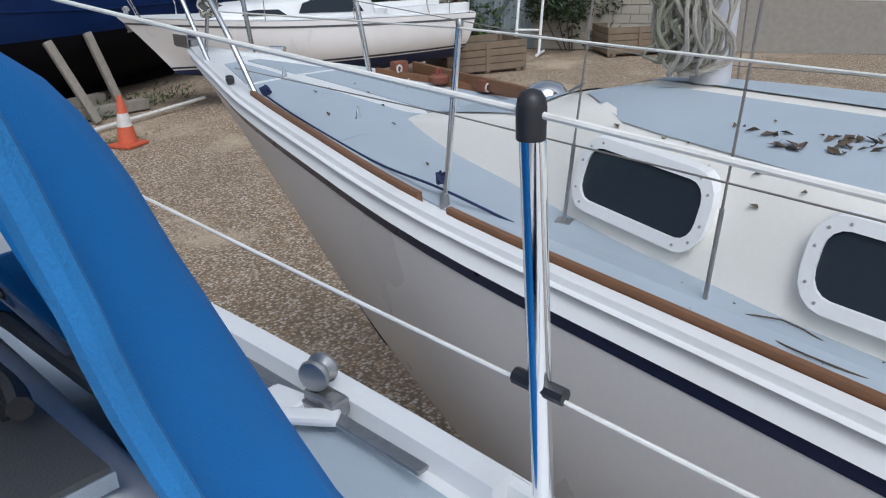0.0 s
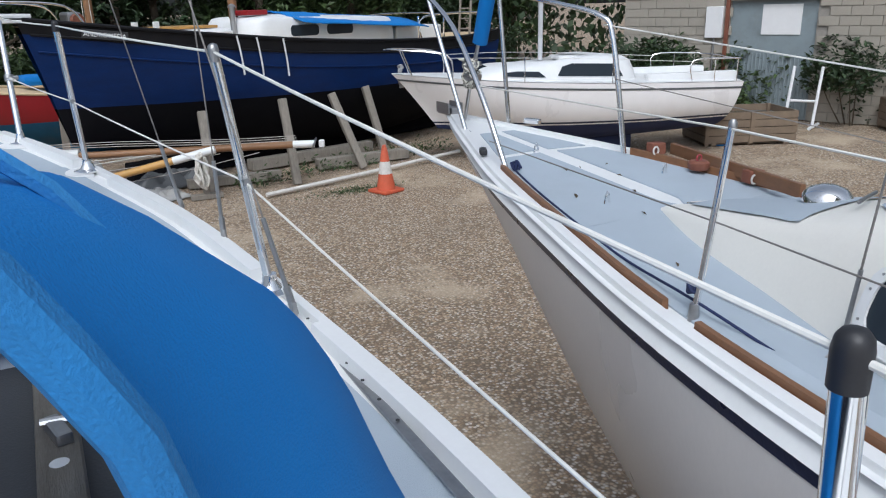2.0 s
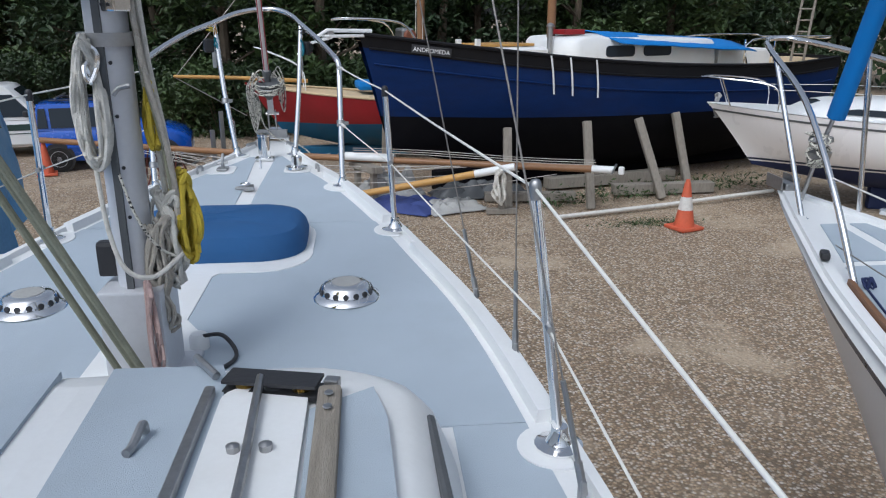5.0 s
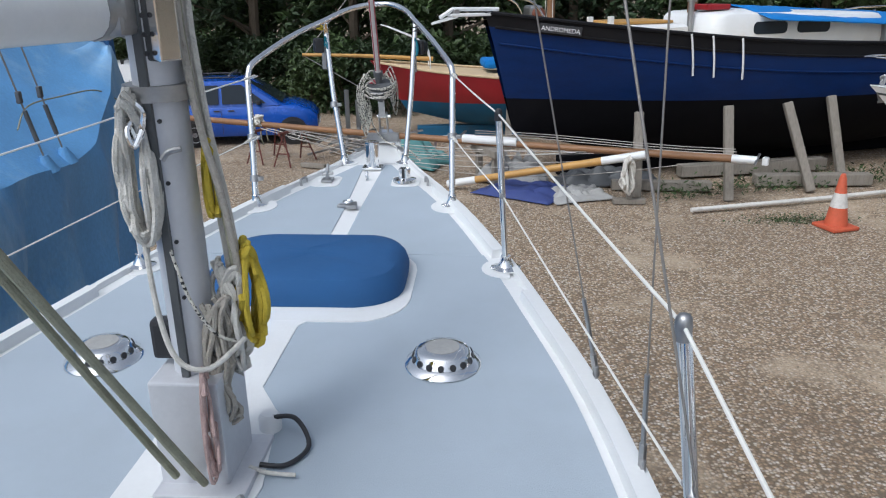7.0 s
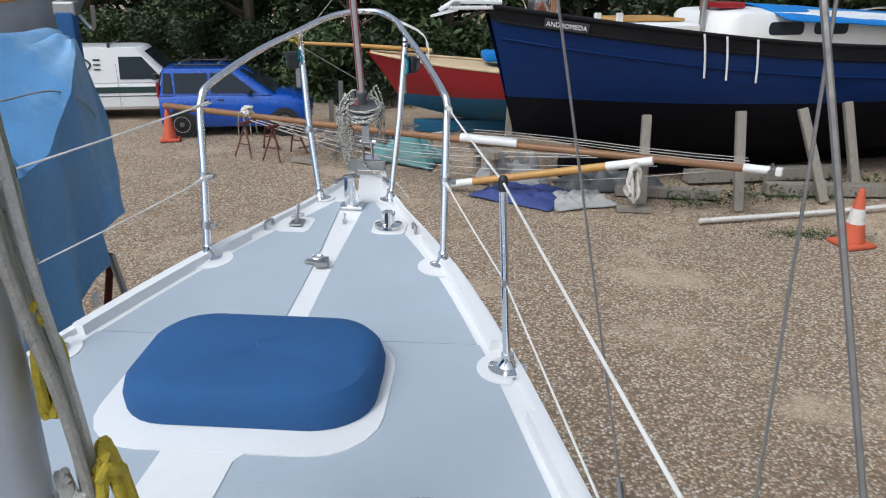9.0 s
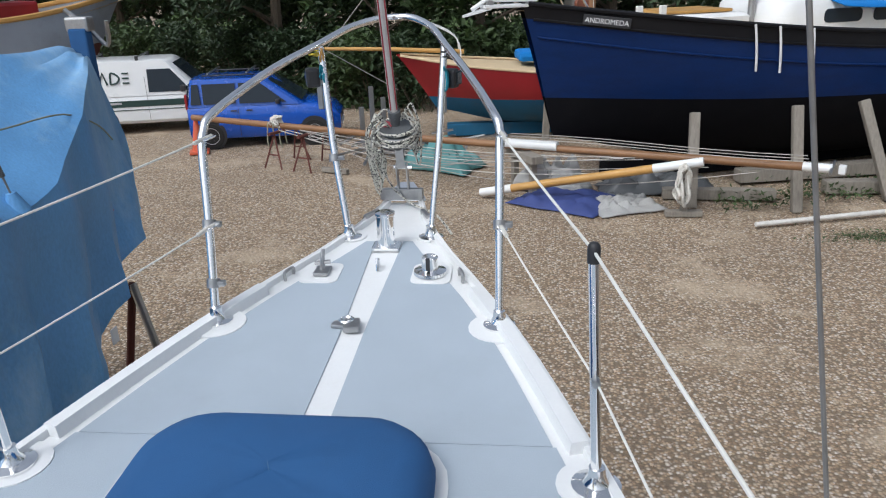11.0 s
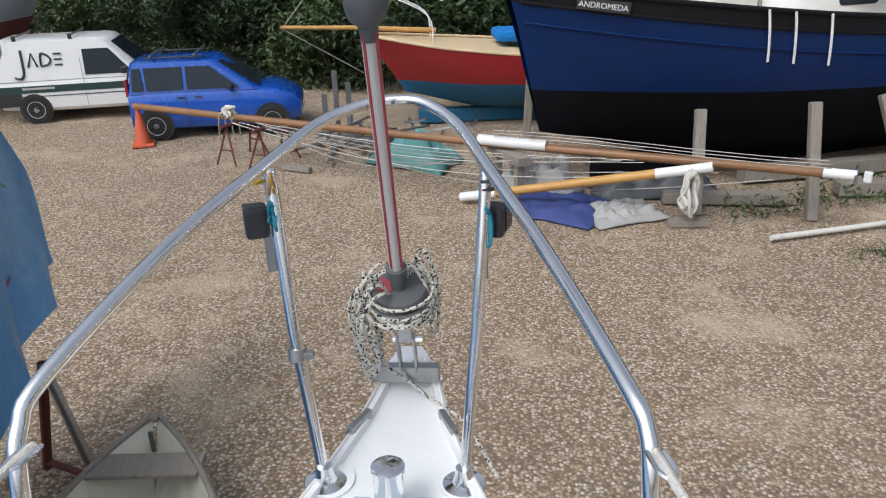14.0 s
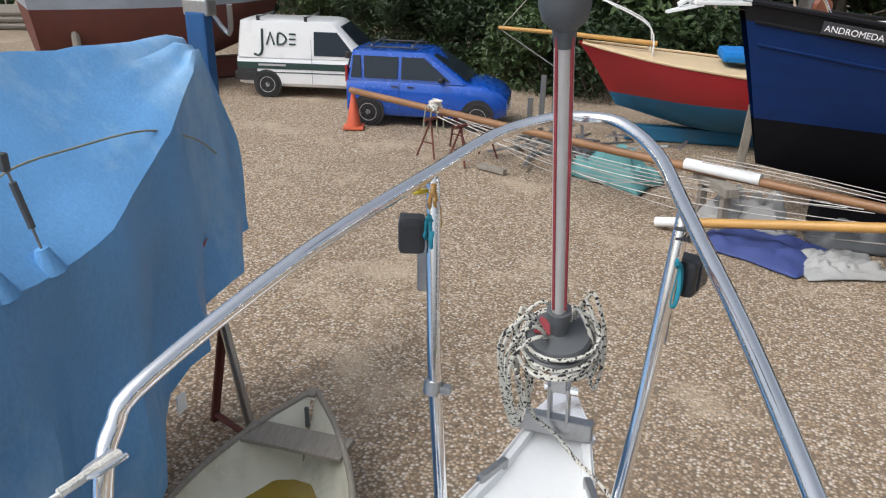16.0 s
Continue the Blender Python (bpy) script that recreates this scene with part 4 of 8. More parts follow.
for k in range(4):
    for q in (0, 1):
        part("rivet", lathe([(0.005, 0), (0.004, 0.003)], n=8, m=pose(MX + 0.062 - 0.045 * q, MY - 0.043 - 0.03 * q, mz + 0.935 + 0.033 * k, 90, 0, 55)), BLACKPL, mast)
part("bolt_eye", tube([(MX - 0.02, MY - 0.07, mz + 0.83), (MX - 0.03, MY - 0.095, mz + 0.80), (MX - 0.02, MY - 0.10, mz + 0.77), (MX - 0.005, MY - 0.09, mz + 0.80)], 0.006, 8, per=4), STEEL, mast, smooth=True)
part("horn_cleat", tube([(MX + 0.018, MY - 0.075, mz + 0.74), (MX + 0.032, MY - 0.073, mz + 0.755), (MX + 0.055, MY - 0.068, mz + 0.76)], 0.006, 8, per=4), DULLSTEEL, mast, smooth=True)
for k in range(5):
    part("rivet", lathe([(0.0045, 0), (0.0045, 0.003)], n=8, m=pose(MX + 0.016, MY - 0.0575, mz + 0.45 + 0.12 * k, 90, 0, 10)), BLACKPL, mast)
part("cleat", mkbox((MX - 0.065, MY + 0.0, mz + 0.33), (0.05, 0.04, 0.09), bevel=0.01), BLACKPL, mast)
part("boom", tube([(-0.06, -1.94, 3.235), (-0.42, -3.2, 3.25), (-0.85, -4.9, 3.27)], 0.05, 14), GELCOAT, mast, "white boom", smooth=True)
part("gooseneck", mkbox((MX - 0.02, MY - 0.085, 3.23), (0.05, 0.09, 0.08), bevel=0.012), DULLSTEEL, mast)
part("boom_end", tube([(-0.052, -1.915, 3.235), (-0.063, -1.95, 3.235)], 0.052, 14), DULLSTEEL, mast, smooth=True)
part("shackle", tube([(-0.03, -1.9, 3.07), (-0.015, -1.9, 3.05), (-0.03, -1.9, 3.0), (-0.045, -1.9, 3.03)], 0.006, 6, per=3), STEEL, mast, smooth=True)
part("winch", lathe([(0.035, 0), (0.035, 0.02), (0.026, 0.03), (0.024, 0.06), (0.034, 0.07), (0.03, 0.08)], n=16, m=pose(MX + 0.04, MY - 0.0, mz + 1.45, 0, 90, 0)), STEEL, mast, smooth=True)
mast.matrix_basis = Matrix.Translation((MX, MY, mz)) @ Vector((0, 0, 1)).rotation_difference(Vector((0.006, -0.01, 1))).to_matrix().to_4x4() @ Matrix.Translation((-MX, -MY, -mz))
rig = thing("halyard_bundle", "halyards and coiled rope hanked beside the mast", "ropes")
for k, (o, e) in enumerate((((0.0, -1.93, 2.27), (-0.20, -2.35, 3.20)), ((0.025, -1.95, 2.27), (-0.17, -2.39, 3.20)), ((-0.04, -1.94, 2.28), (-0.24, -2.33, 3.20)))):
    o, e = Vector(o), Vector(e)
    part("vang_line", tube([o, o.lerp(e, 0.4) + Vector((0.006, 0, -0.012)), o.lerp(e, 0.75) + Vector((0.004, 0, -0.01)), e], 0.0085, 8, per=5), ROPEGREEN, rig, "green-stained rope from mast foot to boom", smooth=True)
for k, (dx, dy, mm, bow) in enumerate(((0.064, 0.03, ROPE, 0.0), (0.072, 0.0, ROPEGREEN, 0.014), (0.084, 0.015, ROPE, 0.006), (0.068, 0.045, ROPEGREEN, -0.008), (0.078, -0.02, ROPEGREY, 0.02))):
    part("halyard", tube([(MX + dx - 0.008 * k, MY + dy, mz + 0.2 + 0.03 * k), (MX + dx + 0.02 + bow, MY + dy, mz + 0.42), (MX + dx + 0.012 + bow, MY + dy, mz + 0.62), (MX + dx - 0.006, MY + dy - 0.01, mz + 0.9), (MX + dx - 0.005, MY + dy - 0.02, mz + 1.5), (MX + dx, MY + dy * 0.5, 7.5)], 0.0075, 8, per=5), mm, rig, smooth=True)
coil((-0.042, -1.895, 3.085), 0.045, 0.285, 0.0062, 15, ROPE, rig, "rope_hank", pose(0, 0, 0, 0, 0, 10), 0.018, 2)
part("hank_hitch", tube([(-0.042 + 0.012 * math.cos(k), -1.895 + 0.014 * math.sin(k), 3.055 + 0.004 * k) for k in range(10)], 0.006, 7, per=2), ROPE, rig, smooth=True)
coil((0.115, -1.80, 2.765), 0.036, 0.225, 0.0066, 13, ROPEYELLOW, rig, "rope_hank", pose(0, 0, 0, 0, 0, 30), 0.022, 4)
coil((0.075, -1.82, 2.73), 0.026, 0.26, 0.006, 9, ROPE, rig, "rope_hank", pose(0, 0, 0, 0, 0, 50), 0.024, 5)
coil((0.055, -1.86, 2.66), 0.022, 0.30, 0.006, 6, ROPEGREY, rig, "rope_hank", pose(0, 0, 0, 0, 0, 80), 0.02, 6)
coil((0.062, -1.80, 2.985), 0.022, 0.17, 0.0062, 4, ROPEYELLOW, rig, "rope_hank", pose(0, 0, 0, 0, 0, 20), 0.02, 7)
coil((0.04, -1.92, 2.52), 0.018, 0.24, 0.004, 7, FADEDRED, rig, "line_tail", pose(0, 0, 0, 0, 0, 20), 0.03, 16)
part("rope_bight", tube([(-0.05, -1.90, 2.82), (-0.035, -1.92, 2.66), (0.0, -1.94, 2.56), (0.06, -1.93, 2.535), (0.115, -1.86, 2.57)], 0.006, 8, per=5), ROPE, rig, smooth=True)
part("rope_bight", tube([(0.0, -1.90, 2.78), (0.03, -1.91, 2.68), (0.07, -1.9, 2.60), (0.11, -1.86, 2.56)], 0.0035, 8, per=5), ROPEFLECK, rig, smooth=True)
plug = thing("deck_plug", "grey cable gland beside the mast foot with a looped black cable", "cable gland")
part("gland", lathe([(0.028, 0), (0.028, 0.04), (0.02, 0.05)], (MX + 0.10, MY + 0.14, mz + 0.006), 14), GELCOAT, plug, smooth=True)
part("cable", tube([(MX + 0.11, MY + 0.13, mz + 0.05), (MX + 0.17, MY + 0.12, mz + 0.055), (MX + 0.215, MY + 0.06, mz + 0.02), (MX + 0.18, MY - 0.01, mz + 0.014), (MX + 0.12, MY - 0.02, mz + 0.02)], 0.006, 8, per=5), BLACKPL, plug, smooth=True)
part("cable", tube([(MX + 0.10, MY - 0.03, mz + 0.02), (MX + 0.15, MY - 0.05, mz + 0.02), (MX + 0.21, MY - 0.05, mz + 0.016)], 0.005, 8, per=4), ROPE, plug, smooth=True)

for side in (1, -1):
    for (x, y, up_to) in ((0.912, -1.44, (-0.09, -1.94, 7.26)), (0.965, -1.83, (0.87, -1.83, 7.25)), (0.985, -2.43, (0.085, -1.43, 7.2))):
        z = deck_z(0, y) + 0.04
        sh = thing("shroud", "stainless wire shroud with a rigging screw at the deck edge", "shroud", group="shrouds")
        a, b2 = Vector((side * x, y, z)), Vector((side * up_to[0], up_to[1], up_to[2]))
        d = (b2 - a).normalized()
        part("chainplate", mkbox((side * x, y, z - 0.015), (0.012, 0.03, 0.06), bevel=0.004), DULLSTEEL, sh)
        part("rigging_screw", tube([a + d * 0.01, a + d * 0.05, a + d * 0.06, a + d * 0.16, a + d * 0.17, a + d * 0.22], 0.006, 8), DULLSTEEL, sh, smooth=True)
        part("fork", tube([a - d * 0.02, a + d * 0.05], 0.009, 8), DULLSTEEL, sh)
        part("wire", tube([a + d * 0.2, b2], 0.0021, 6), WIRE, sh)

# companionway bulkhead and sprayhood
bulk = thing("cabin_bulkhead", "white cabin bulkhead with a dark companionway", "bulkhead")
part("panel", mkbox((0, -3.63, 1.9), (1.3, 0.03, 1.0), bevel=0.01), GELCOAT, bulk)
part("washboard", mkbox((-0.05, -3.655, 2.0), (0.5, 0.02, 0.75), bevel=0.006), TEAK, bulk)

hood = thing("sprayhood", "bright blue canvas sprayhood over the companionway", "sprayhood")
HOOPS = [
    (-3.80, [(0.70, 2.05), (0.655, 2.30), (0.61, 2.48), (0.575, 2.61), (0.557, 2.70), (0.525, 2.805), (0.43, 2.875), (0.0, 2.93)]),
    (-3.76, [(0.79, 2.06), (0.715, 2.30), (0.65, 2.485), (0.605, 2.62), (0.583, 2.705), (0.545, 2.80), (0.44, 2.87), (0.0, 2.93)]),
    (-3.65, [(0.92, 2.09), (0.82, 2.305), (0.745, 2.48), (0.69, 2.617), (0.655, 2.695), (0.60, 2.765), (0.46, 2.845), (0.0, 2.915)]),
    (-3.31, [(0.88, 2.14), (0.80, 2.32), (0.735, 2.46), (0.685, 2.56), (0.643, 2.65), (0.585, 2.71), (0.45, 2.775), (0.0, 2.84)]),
    (-3.06, [(0.84, 2.18), (0.78, 2.27), (0.70, 2.36), (0.62, 2.43), (0.54, 2.50), (0.44, 2.56), (0.3, 2.63), (0.0, 2.70)]),
    (-2.86, [(0.72, 2.31), (0.68, 2.34), (0.63, 2.37), (0.56, 2.40), (0.48, 2.43), (0.38, 2.46), (0.26, 2.50), (0.0, 2.56)]),
    (-2.80, [(0.68, 2.37), (0.64, 2.38), (0.60, 2.39), (0.53, 2.41), (0.45, 2.425), (0.36, 2.44), (0.25, 2.46), (0.0, 2.50)])]


def hoop_line(y, pts, sx=1.0):
    full = [Vector((x, y, z)) for x, z in pts] + [Vector((-x, y, z)) for x, z in reversed(pts[:-1])]
    return catmull(full, 3)


lines = [hoop_line(y, p) for y, p in HOOPS]
cols = list(zip(*lines))
rows = [catmull(c, 3) for c in cols]
for i, r in enumerate(rows):
    for j, v in enumerate(r):
        v.x += 0.012 * noise.noise((v.x * 5, v.y * 6, v.z * 5))
        v.z += 0.014 * noise.noise((v.x * 4 + 7, v.y * 7, v.z * 4)) + 0.008 * noise.noise((v.x * 11, v.y * 16 + 3, v.z * 9))
full = loft(rows)
full.verts.index_update()
clear = bmesh.new()
for f in list(full.faces):
    c = f.calc_center_median()
    j_ = f.verts[0].index % 19
    x_ = rows[f.verts[0].index // 19][9].x
    if 9 <= min(v.index % 19 for v in f.verts) <= 13 and (abs(x_) < 0.27 or 0.33 < abs(x_) < 0.70):
        clear.faces.new([clear.verts.new(v.co) for v in f.verts])
        full.faces.remove(f)
bmesh.ops.remove_doubles(clear, verts=clear.verts, dist=1e-5)
skin = part("canvas", full, CANVAS, hood, smooth=True)
sol = skin.modifiers.new("cloth", "SOLIDIFY")
sol.thickness = 0.006
part("clear_window", clear, VINYL, hood, "cloudy clear vinyl window", smooth=True)
part("binding", tube([v + Vector((0, -0.012, 0)) for v in lines[0]], 0.010, 8), CANVASPALE, hood, "faded blue bound edge", smooth=True)
part("seam", tube([v * 1.0 + Vector((v.x * 0.006, 0.06, 0.006)) for v in lines[1]], 0.0045, 6), CANVASPALE, hood, "pale stitched seam", smooth=True)
part("hoop", tube([Vector((v.x * 0.965, -3.63, 2.1 + (v.z - 2.1) * 0.965)) for v in lines[2]], 0.0125, 10), STEEL, hood, smooth=True)
part("hoop", tube([Vector((v.x * 0.95, -3.30, 2.1 + (v.z - 2.1) * 0.90)) for v in lines[3]], 0.0125, 10), STEEL, hood, smooth=True)
ZC = 2.43
for x, y in ((0.605, -3.44), (0.40, -3.5)):
    cl = thing("rope_cleat", "black horn cleat on the coachroof", "cleat", group="coachroof cleats")
    part("base", mkbox((x, y, ZC + 0.012), (0.024, 0.06, 0.025), rz=-8, bevel=0.006), BLACKPL, cl)
    part("horn", tube([(x - 0.01, y - 0.085, ZC + 0.04), (x, y - 0.03, ZC + 0.032), (x, y + 0.03, ZC + 0.032), (x + 0.01, y + 0.085, ZC + 0.04)], 0.011, 8, per=4), BLACKPL, cl, smooth=True)

# ---- neighbouring yacht ----
NX, NY = 2.69, -0.12
NB = pose(NX, NY, 0, 0, 0, -2)
nb_half = [(0, 0.03), (0.3, 0.14), (0.7, 0.275), (1.2, 0.437), (1.9, 0.60), (2.56, 0.735), (3.4, 0.835), (4.6, 0.95), (6, 0.94), (7.8, 0.72)]
nb_hull = Hull(7.8, nb_half, [(0, 2.27), (1.2, 2.185), (2.56, 2.085), (3.4, 2.05), (5, 2.01), (7.8, 2.02)], [(0, 0.95), (2.2, 0.5), (5, 0.45), (7.8, 0.9)], 1.55, fore=1.8, full=4.2, flare=0.66)
nbh = curve_at(nb_half)
coach_half = curve_at([(1.80, 0.0), (1.86, 0.09), (2.1, 0.208), (2.34, 0.293), (2.67, 0.379), (3.18, 0.534), (3.41, 0.58), (3.7, 0.646), (4.4, 0.72), (5.2, 0.75)])
coach_rise = curve_at([(0.0, 0.0), (0.03, 0.07), (0.085, 0.17), (0.13, 0.24), (0.16, 0.275), (0.2, 0.295), (0.3, 0.31), (0.45, 0.32), (0.8, 0.33)])


def nb_z(x, y):
    w = max(0.05, nbh(-y))
    return nb_hull.sheer(-y) + 0.005 + 0.03 * max(0.0, 1 - (x / w) ** 2) * min(1, w)


def nb_roof(x, y):
    """Height of the coachroof's skin over the neighbour's own axes."""
    lf = min(1.0, max(0.04, (-y - 1.78) / 1.15))
    return nb_z(0, y) - 0.035 + 0.012 * lf + coach_rise(max(0.0, (coach_half(-y) - abs(x)) / lf)) * lf


def nb_roof_xy(x, y):
    return nb_roof(x, y) + 0.002


def neighbour():
    b = thing("sailing_yacht", "white yacht with navy sheer stripe, teak toe rail and grey decks", "sailing boat", (NX, NY, 0), -2)
    part("topside", nb_hull.band(0.054, 0.78, 12, grow=lambda t: 0.01 * (1 - t)), HULLWHITE, b, smooth=True)
    part("bottom_paint", nb_hull.band(0.78, 1.0, 6), NAVYFOUL, b, smooth=True)
    part("rubbing_band", nb_hull.band(0.0, 0.032, 6, grow=lambda t: -0.035 + 0.05 * t ** 0.8), GELCOAT, b, smooth=True)
    part("sheer_stripe", nb_hull.band(0.032, 0.054, 2, grow=0.0125), NAVY, b, "navy blue sheer stripe", smooth=True)
    part("keel", mkbox((0, -4.2, 0.4), (0.24, 2.2, 0.8), bevel=0.08), NAVYFOUL, b)
    part("deck", nb_hull.deck(0.0, -0.005, 0.03), GELCOAT, b, smooth=True)
    # raised white moulding along the edge, with the teak rail inside it
    for side in (1, -1):
        for (a0, a1) in ((0.02, 7.6),):
            n = 50
            line = [(side * (nbh(a0 + (a1 - a0) * k / n) - 0.045), -(a0 + (a1 - a0) * k / n), nb_hull.sheer(a0 + (a1 - a0) * k / n) - 0.004) for k in range(n + 1)]
            part("edge_moulding", strip(line, 0.05, 0.028), GELCOAT, b, smooth=True)
        for (a0, a1) in ((1.2, 2.56), (2.70, 4.7), (4.8, 7.2)):
            n = 26
            line = [(side * (nbh(a0 + (a1 - a0) * k / n) - 0.08), -(a0 + (a1 - a0) * k / n), nb_hull.sheer(a0 + (a1 - a0) * k / n) - 0.002) for k in range(n + 1)]
            part("teak_rail", strip(line, 0.022, 0.042), TEAK, b, "brown teak toe rail")
    # grey deck panels
    def pan(fi, fo, a0, a1, n=20):
        for side in (1, -1):
            ys = [a0 + (a1 - a0) * k / n for k in range(n + 1)]
            out = [(side * fi(a), -a) for a in ys] + [(side * fo(a), -a) for a in reversed(ys)]
            part("non_skid_panel", slab(out, lambda x, y: nb_z(x, y) - 0.004, top=0.009), NONSKID, b)
    pan(lambda a: 0.03, lambda a: nbh(a) - 0.12, 0.55, 0.98, 8)
    pan(lambda a: 0.05 * min(1.0, (1.95 - a) / 0.1), lambda a: nbh(a) - 0.115, 1.03, 1.95)
    pan(lambda a: max(0.0, coach_half(a) - 0.02), lambda a: nbh(a) - 0.1, 1.953, 5.2, 30)
    # coachroof: a wedge that widens and rises from the foredeck
    stations = [1.80 + 3.4 * (k / 34) ** 1.25 for k in range(35)]
    insets = (0.0, 0.03, 0.06, 0.085, 0.11, 0.13, 0.16, 0.2, 0.3, 0.45, 0.8)
    rings = []
    for d in insets:
        half_ring = []
        for a in stations:
            lf = min(1.0, max(0.04, (a - 1.78) / 1.15))
            x = max(0.0, coach_half(a) - d * lf)
            half_ring.append((x, a, nb_z(0, -a) - 0.035 + 0.012 * lf + coach_rise(min(d, coach_half(a) / lf)) * lf))
        rings.append([Vector((-x, -a, z)) for x, a, z in reversed(half_ring)] + [Vector((x, -a, z)) for x, a, z in half_ring[1:]])
    part("coachroof", loft(rings), CREAM, b, "cream-white moulded coachroof", smooth=True)

    def roof_skin(x0, x1, a0, a1, nx=10, na=16):
        rows = []
        for k in range(na + 1):
            a = a0 + (a1 - a0) * k / na
            rows.append([Vector((x0(a) + (x1(a) - x0(a)) * q / nx, -a, nb_roof(x0(a) + (x1(a) - x0(a)) * q / nx, -a) + 0.006)) for q in range(nx + 1)])
        return loft(rows)
    part("roof_panel", roof_skin(lambda a: -min(0.24, max(0.01, coach_half(a) - 0.12)), lambda a: min(0.24, max(0.01, coach_half(a) - 0.12)), 2.02, 2.62), NONSKID, b, smooth=True)
    edge_in = lambda a: coach_half(a) - 0.155
    for side in (1, -1):
        part("roof_panel", roof_skin(lambda a: side * 0.05, lambda a: side * min(edge_in(a), 0.05 + 1.1 * (a - 2.72)), 2.74, 5.1), NONSKID, b, smooth=True)
    rz = nb_roof_xy
    for side in (1, -1):
        # long windows in the sloping side
        for y0, y1 in ((-2.985, -3.365), (-3.66, -4.05)):
            def side_pt(y, h, out=0.0):
                return Vector((side * (coach_half(-y) - 0.010 - 0.52 * max(0.0, h - 0.05) + out), y, nb_z(0, y) - 0.02 + h))
            outline = [(y, h) for y, h in rounded(y1, y0, 0.085, 0.215, 0.045, 4)]
            big = [(y, h) for y, h in rounded(y1 - 0.03, y0 + 0.03, 0.06, 0.24, 0.065, 4)]
            fr = bmesh.new()
            o0 = [fr.verts.new(side_pt(y, h, -0.02)) for y, h in big]
            o1 = [fr.verts.new(side_pt(y, h, 0.022)) for y, h in big]
            i1 = [fr.verts.new(side_pt(y, h, 0.022)) for y, h in outline]
            i0 = [fr.verts.new(side_pt(y, h, 0.006)) for y, h in outline]
            for a, c in ((o0, o1), (o1, i1), (i1, i0)):
                for k in range(len(a)):
                    fr.faces.new((a[k], a[(k + 1) % len(a)], c[(k + 1) % len(a)], c[k]))
            fo = part("window_frame", fr, GELCOAT, b)
            pn = bmesh.new()
            pn.faces.new([pn.verts.new(side_pt(y, h, 0.012)) for y, h in outline])
            part("pane", pn, GLASSDARK, fo, "dark tinted window pane")
            for k in range(0, len(big), 2):
                y, h = big[k]
                part("screw", lathe([(0.004, 0), (0.003, 0.003)], n=6, m=Matrix.Translation(side_pt(y * 0.5 + outline[k][0] * 0.5, h * 0.5 + outline[k][1] * 0.5, 0.022)) @ pose(0, 0, 0, 0, side * 62, 0)), DULLSTEEL, fo)
    # fittings
    part("dome_vent", lathe([(0.075, 0), (0.072, 0.02), (0.055, 0.04), (0.02, 0.052)], (0.03, -2.5, rz(0, -2.5) + 0.0), 20), STEEL, b, "chromed dome ventilator", smooth=True)
    part("roof_cleat", tube([(-0.14, -2.72, rz(0.14, -2.72) + 0.025), (0.02, -2.66, rz(0.0, -2.66) + 0.025)], 0.006, 8), DULLSTEEL, b)
    for (x, y) in ((-0.24, -1.78), (-0.05, -1.0), (0.25, -1.55)):
        part("deck_eye", tube([(x - 0.012, y, nb_z(x, y) - 0.004), (x, y, nb_z(x, y) + 0.045), (x + 0.012, y, nb_z(x, y) - 0.004)], 0.005, 6, per=4), STEEL, b, smooth=True)
    part("bow_roller", mkbox((0, 0.02, nb_hull.sheer(0) + 0.03), (0.06, 0.2, 0.05), bevel=0.01), DULLSTEEL, b)
    for s in (-1, 1):
        part("roller_cheek", slab([(s * 0.04, -0.07), (s * 0.047, -0.07), (s * 0.047, 0.09), (s * 0.04, 0.09)], lambda x, y: nb_hull.sheer(0) + 0.02, top=0.06), DULLSTEEL, b)
    part("fairlead", mkbox((-0.33, -0.98, nb_z(0, -1) + 0.03), (0.035, 0.07, 0.03), rz=-25, bevel=0.01), BLACKPL, b)
    part("fairlead", mkbox((0.25, -0.5, nb_z(0, -0.5) + 0.03), (0.035, 0.1, 0.03), rz=25, bevel=0.01), STEEL, b)
    # chainplates and shrouds
    for side in (1, -1):
        for x, y, tz in ((0.675, -3.47, 8.5), (0.50, -2.97, 6.5)):
            x *= side
            part("chainplate", mkbox((x, y, nb_z(x, y) + 0.006), (0.05, 0.045, 0.006), rz=20, bevel=0.002), DULLSTEEL, b)
            a, t = Vector((x, y, nb_z(x, y) + 0.004)), Vector((side * 0.1, y - 0.2, tz))
            d = (t - a).normalized()
            part("rigging_screw", tube([a, a + d * 0.13, a + d * 0.22], 0.0055, 8), DULLSTEEL, b)
            part("shroud", tube([a + d * 0.2, t], 0.003, 6), WIRE, b)
    # mast with hanks of rope
    part("mast", tube([(0.1, -3.06, rz(0, -3.06)), (0.1, -3.15, 9.5)], 0.06, 14), ALLOY, b, smooth=True)
    coil((-0.02, -3.06, 2.86), 0.12, 0.42, 0.0065, 12, ROPEGREY, b, "rope_hank", pose(0, 0, 0, 0, 0, 60), 0.05, 12)
    coil((-0.03, -3.02, 2.84), 0.08, 0.38, 0.0065, 8, ROPEGREEN, b, "rope_hank", pose(0, 0, 0, 0, 0, 30), 0.05, 13)
    return b


nb = neighbour()

nbp = thing("pulpit", "stainless bow pulpit on the neighbouring yacht", "pulpit")
nbp.matrix_basis = NB
zz = lambda y: nb_hull.sheer(-y) + 0.02
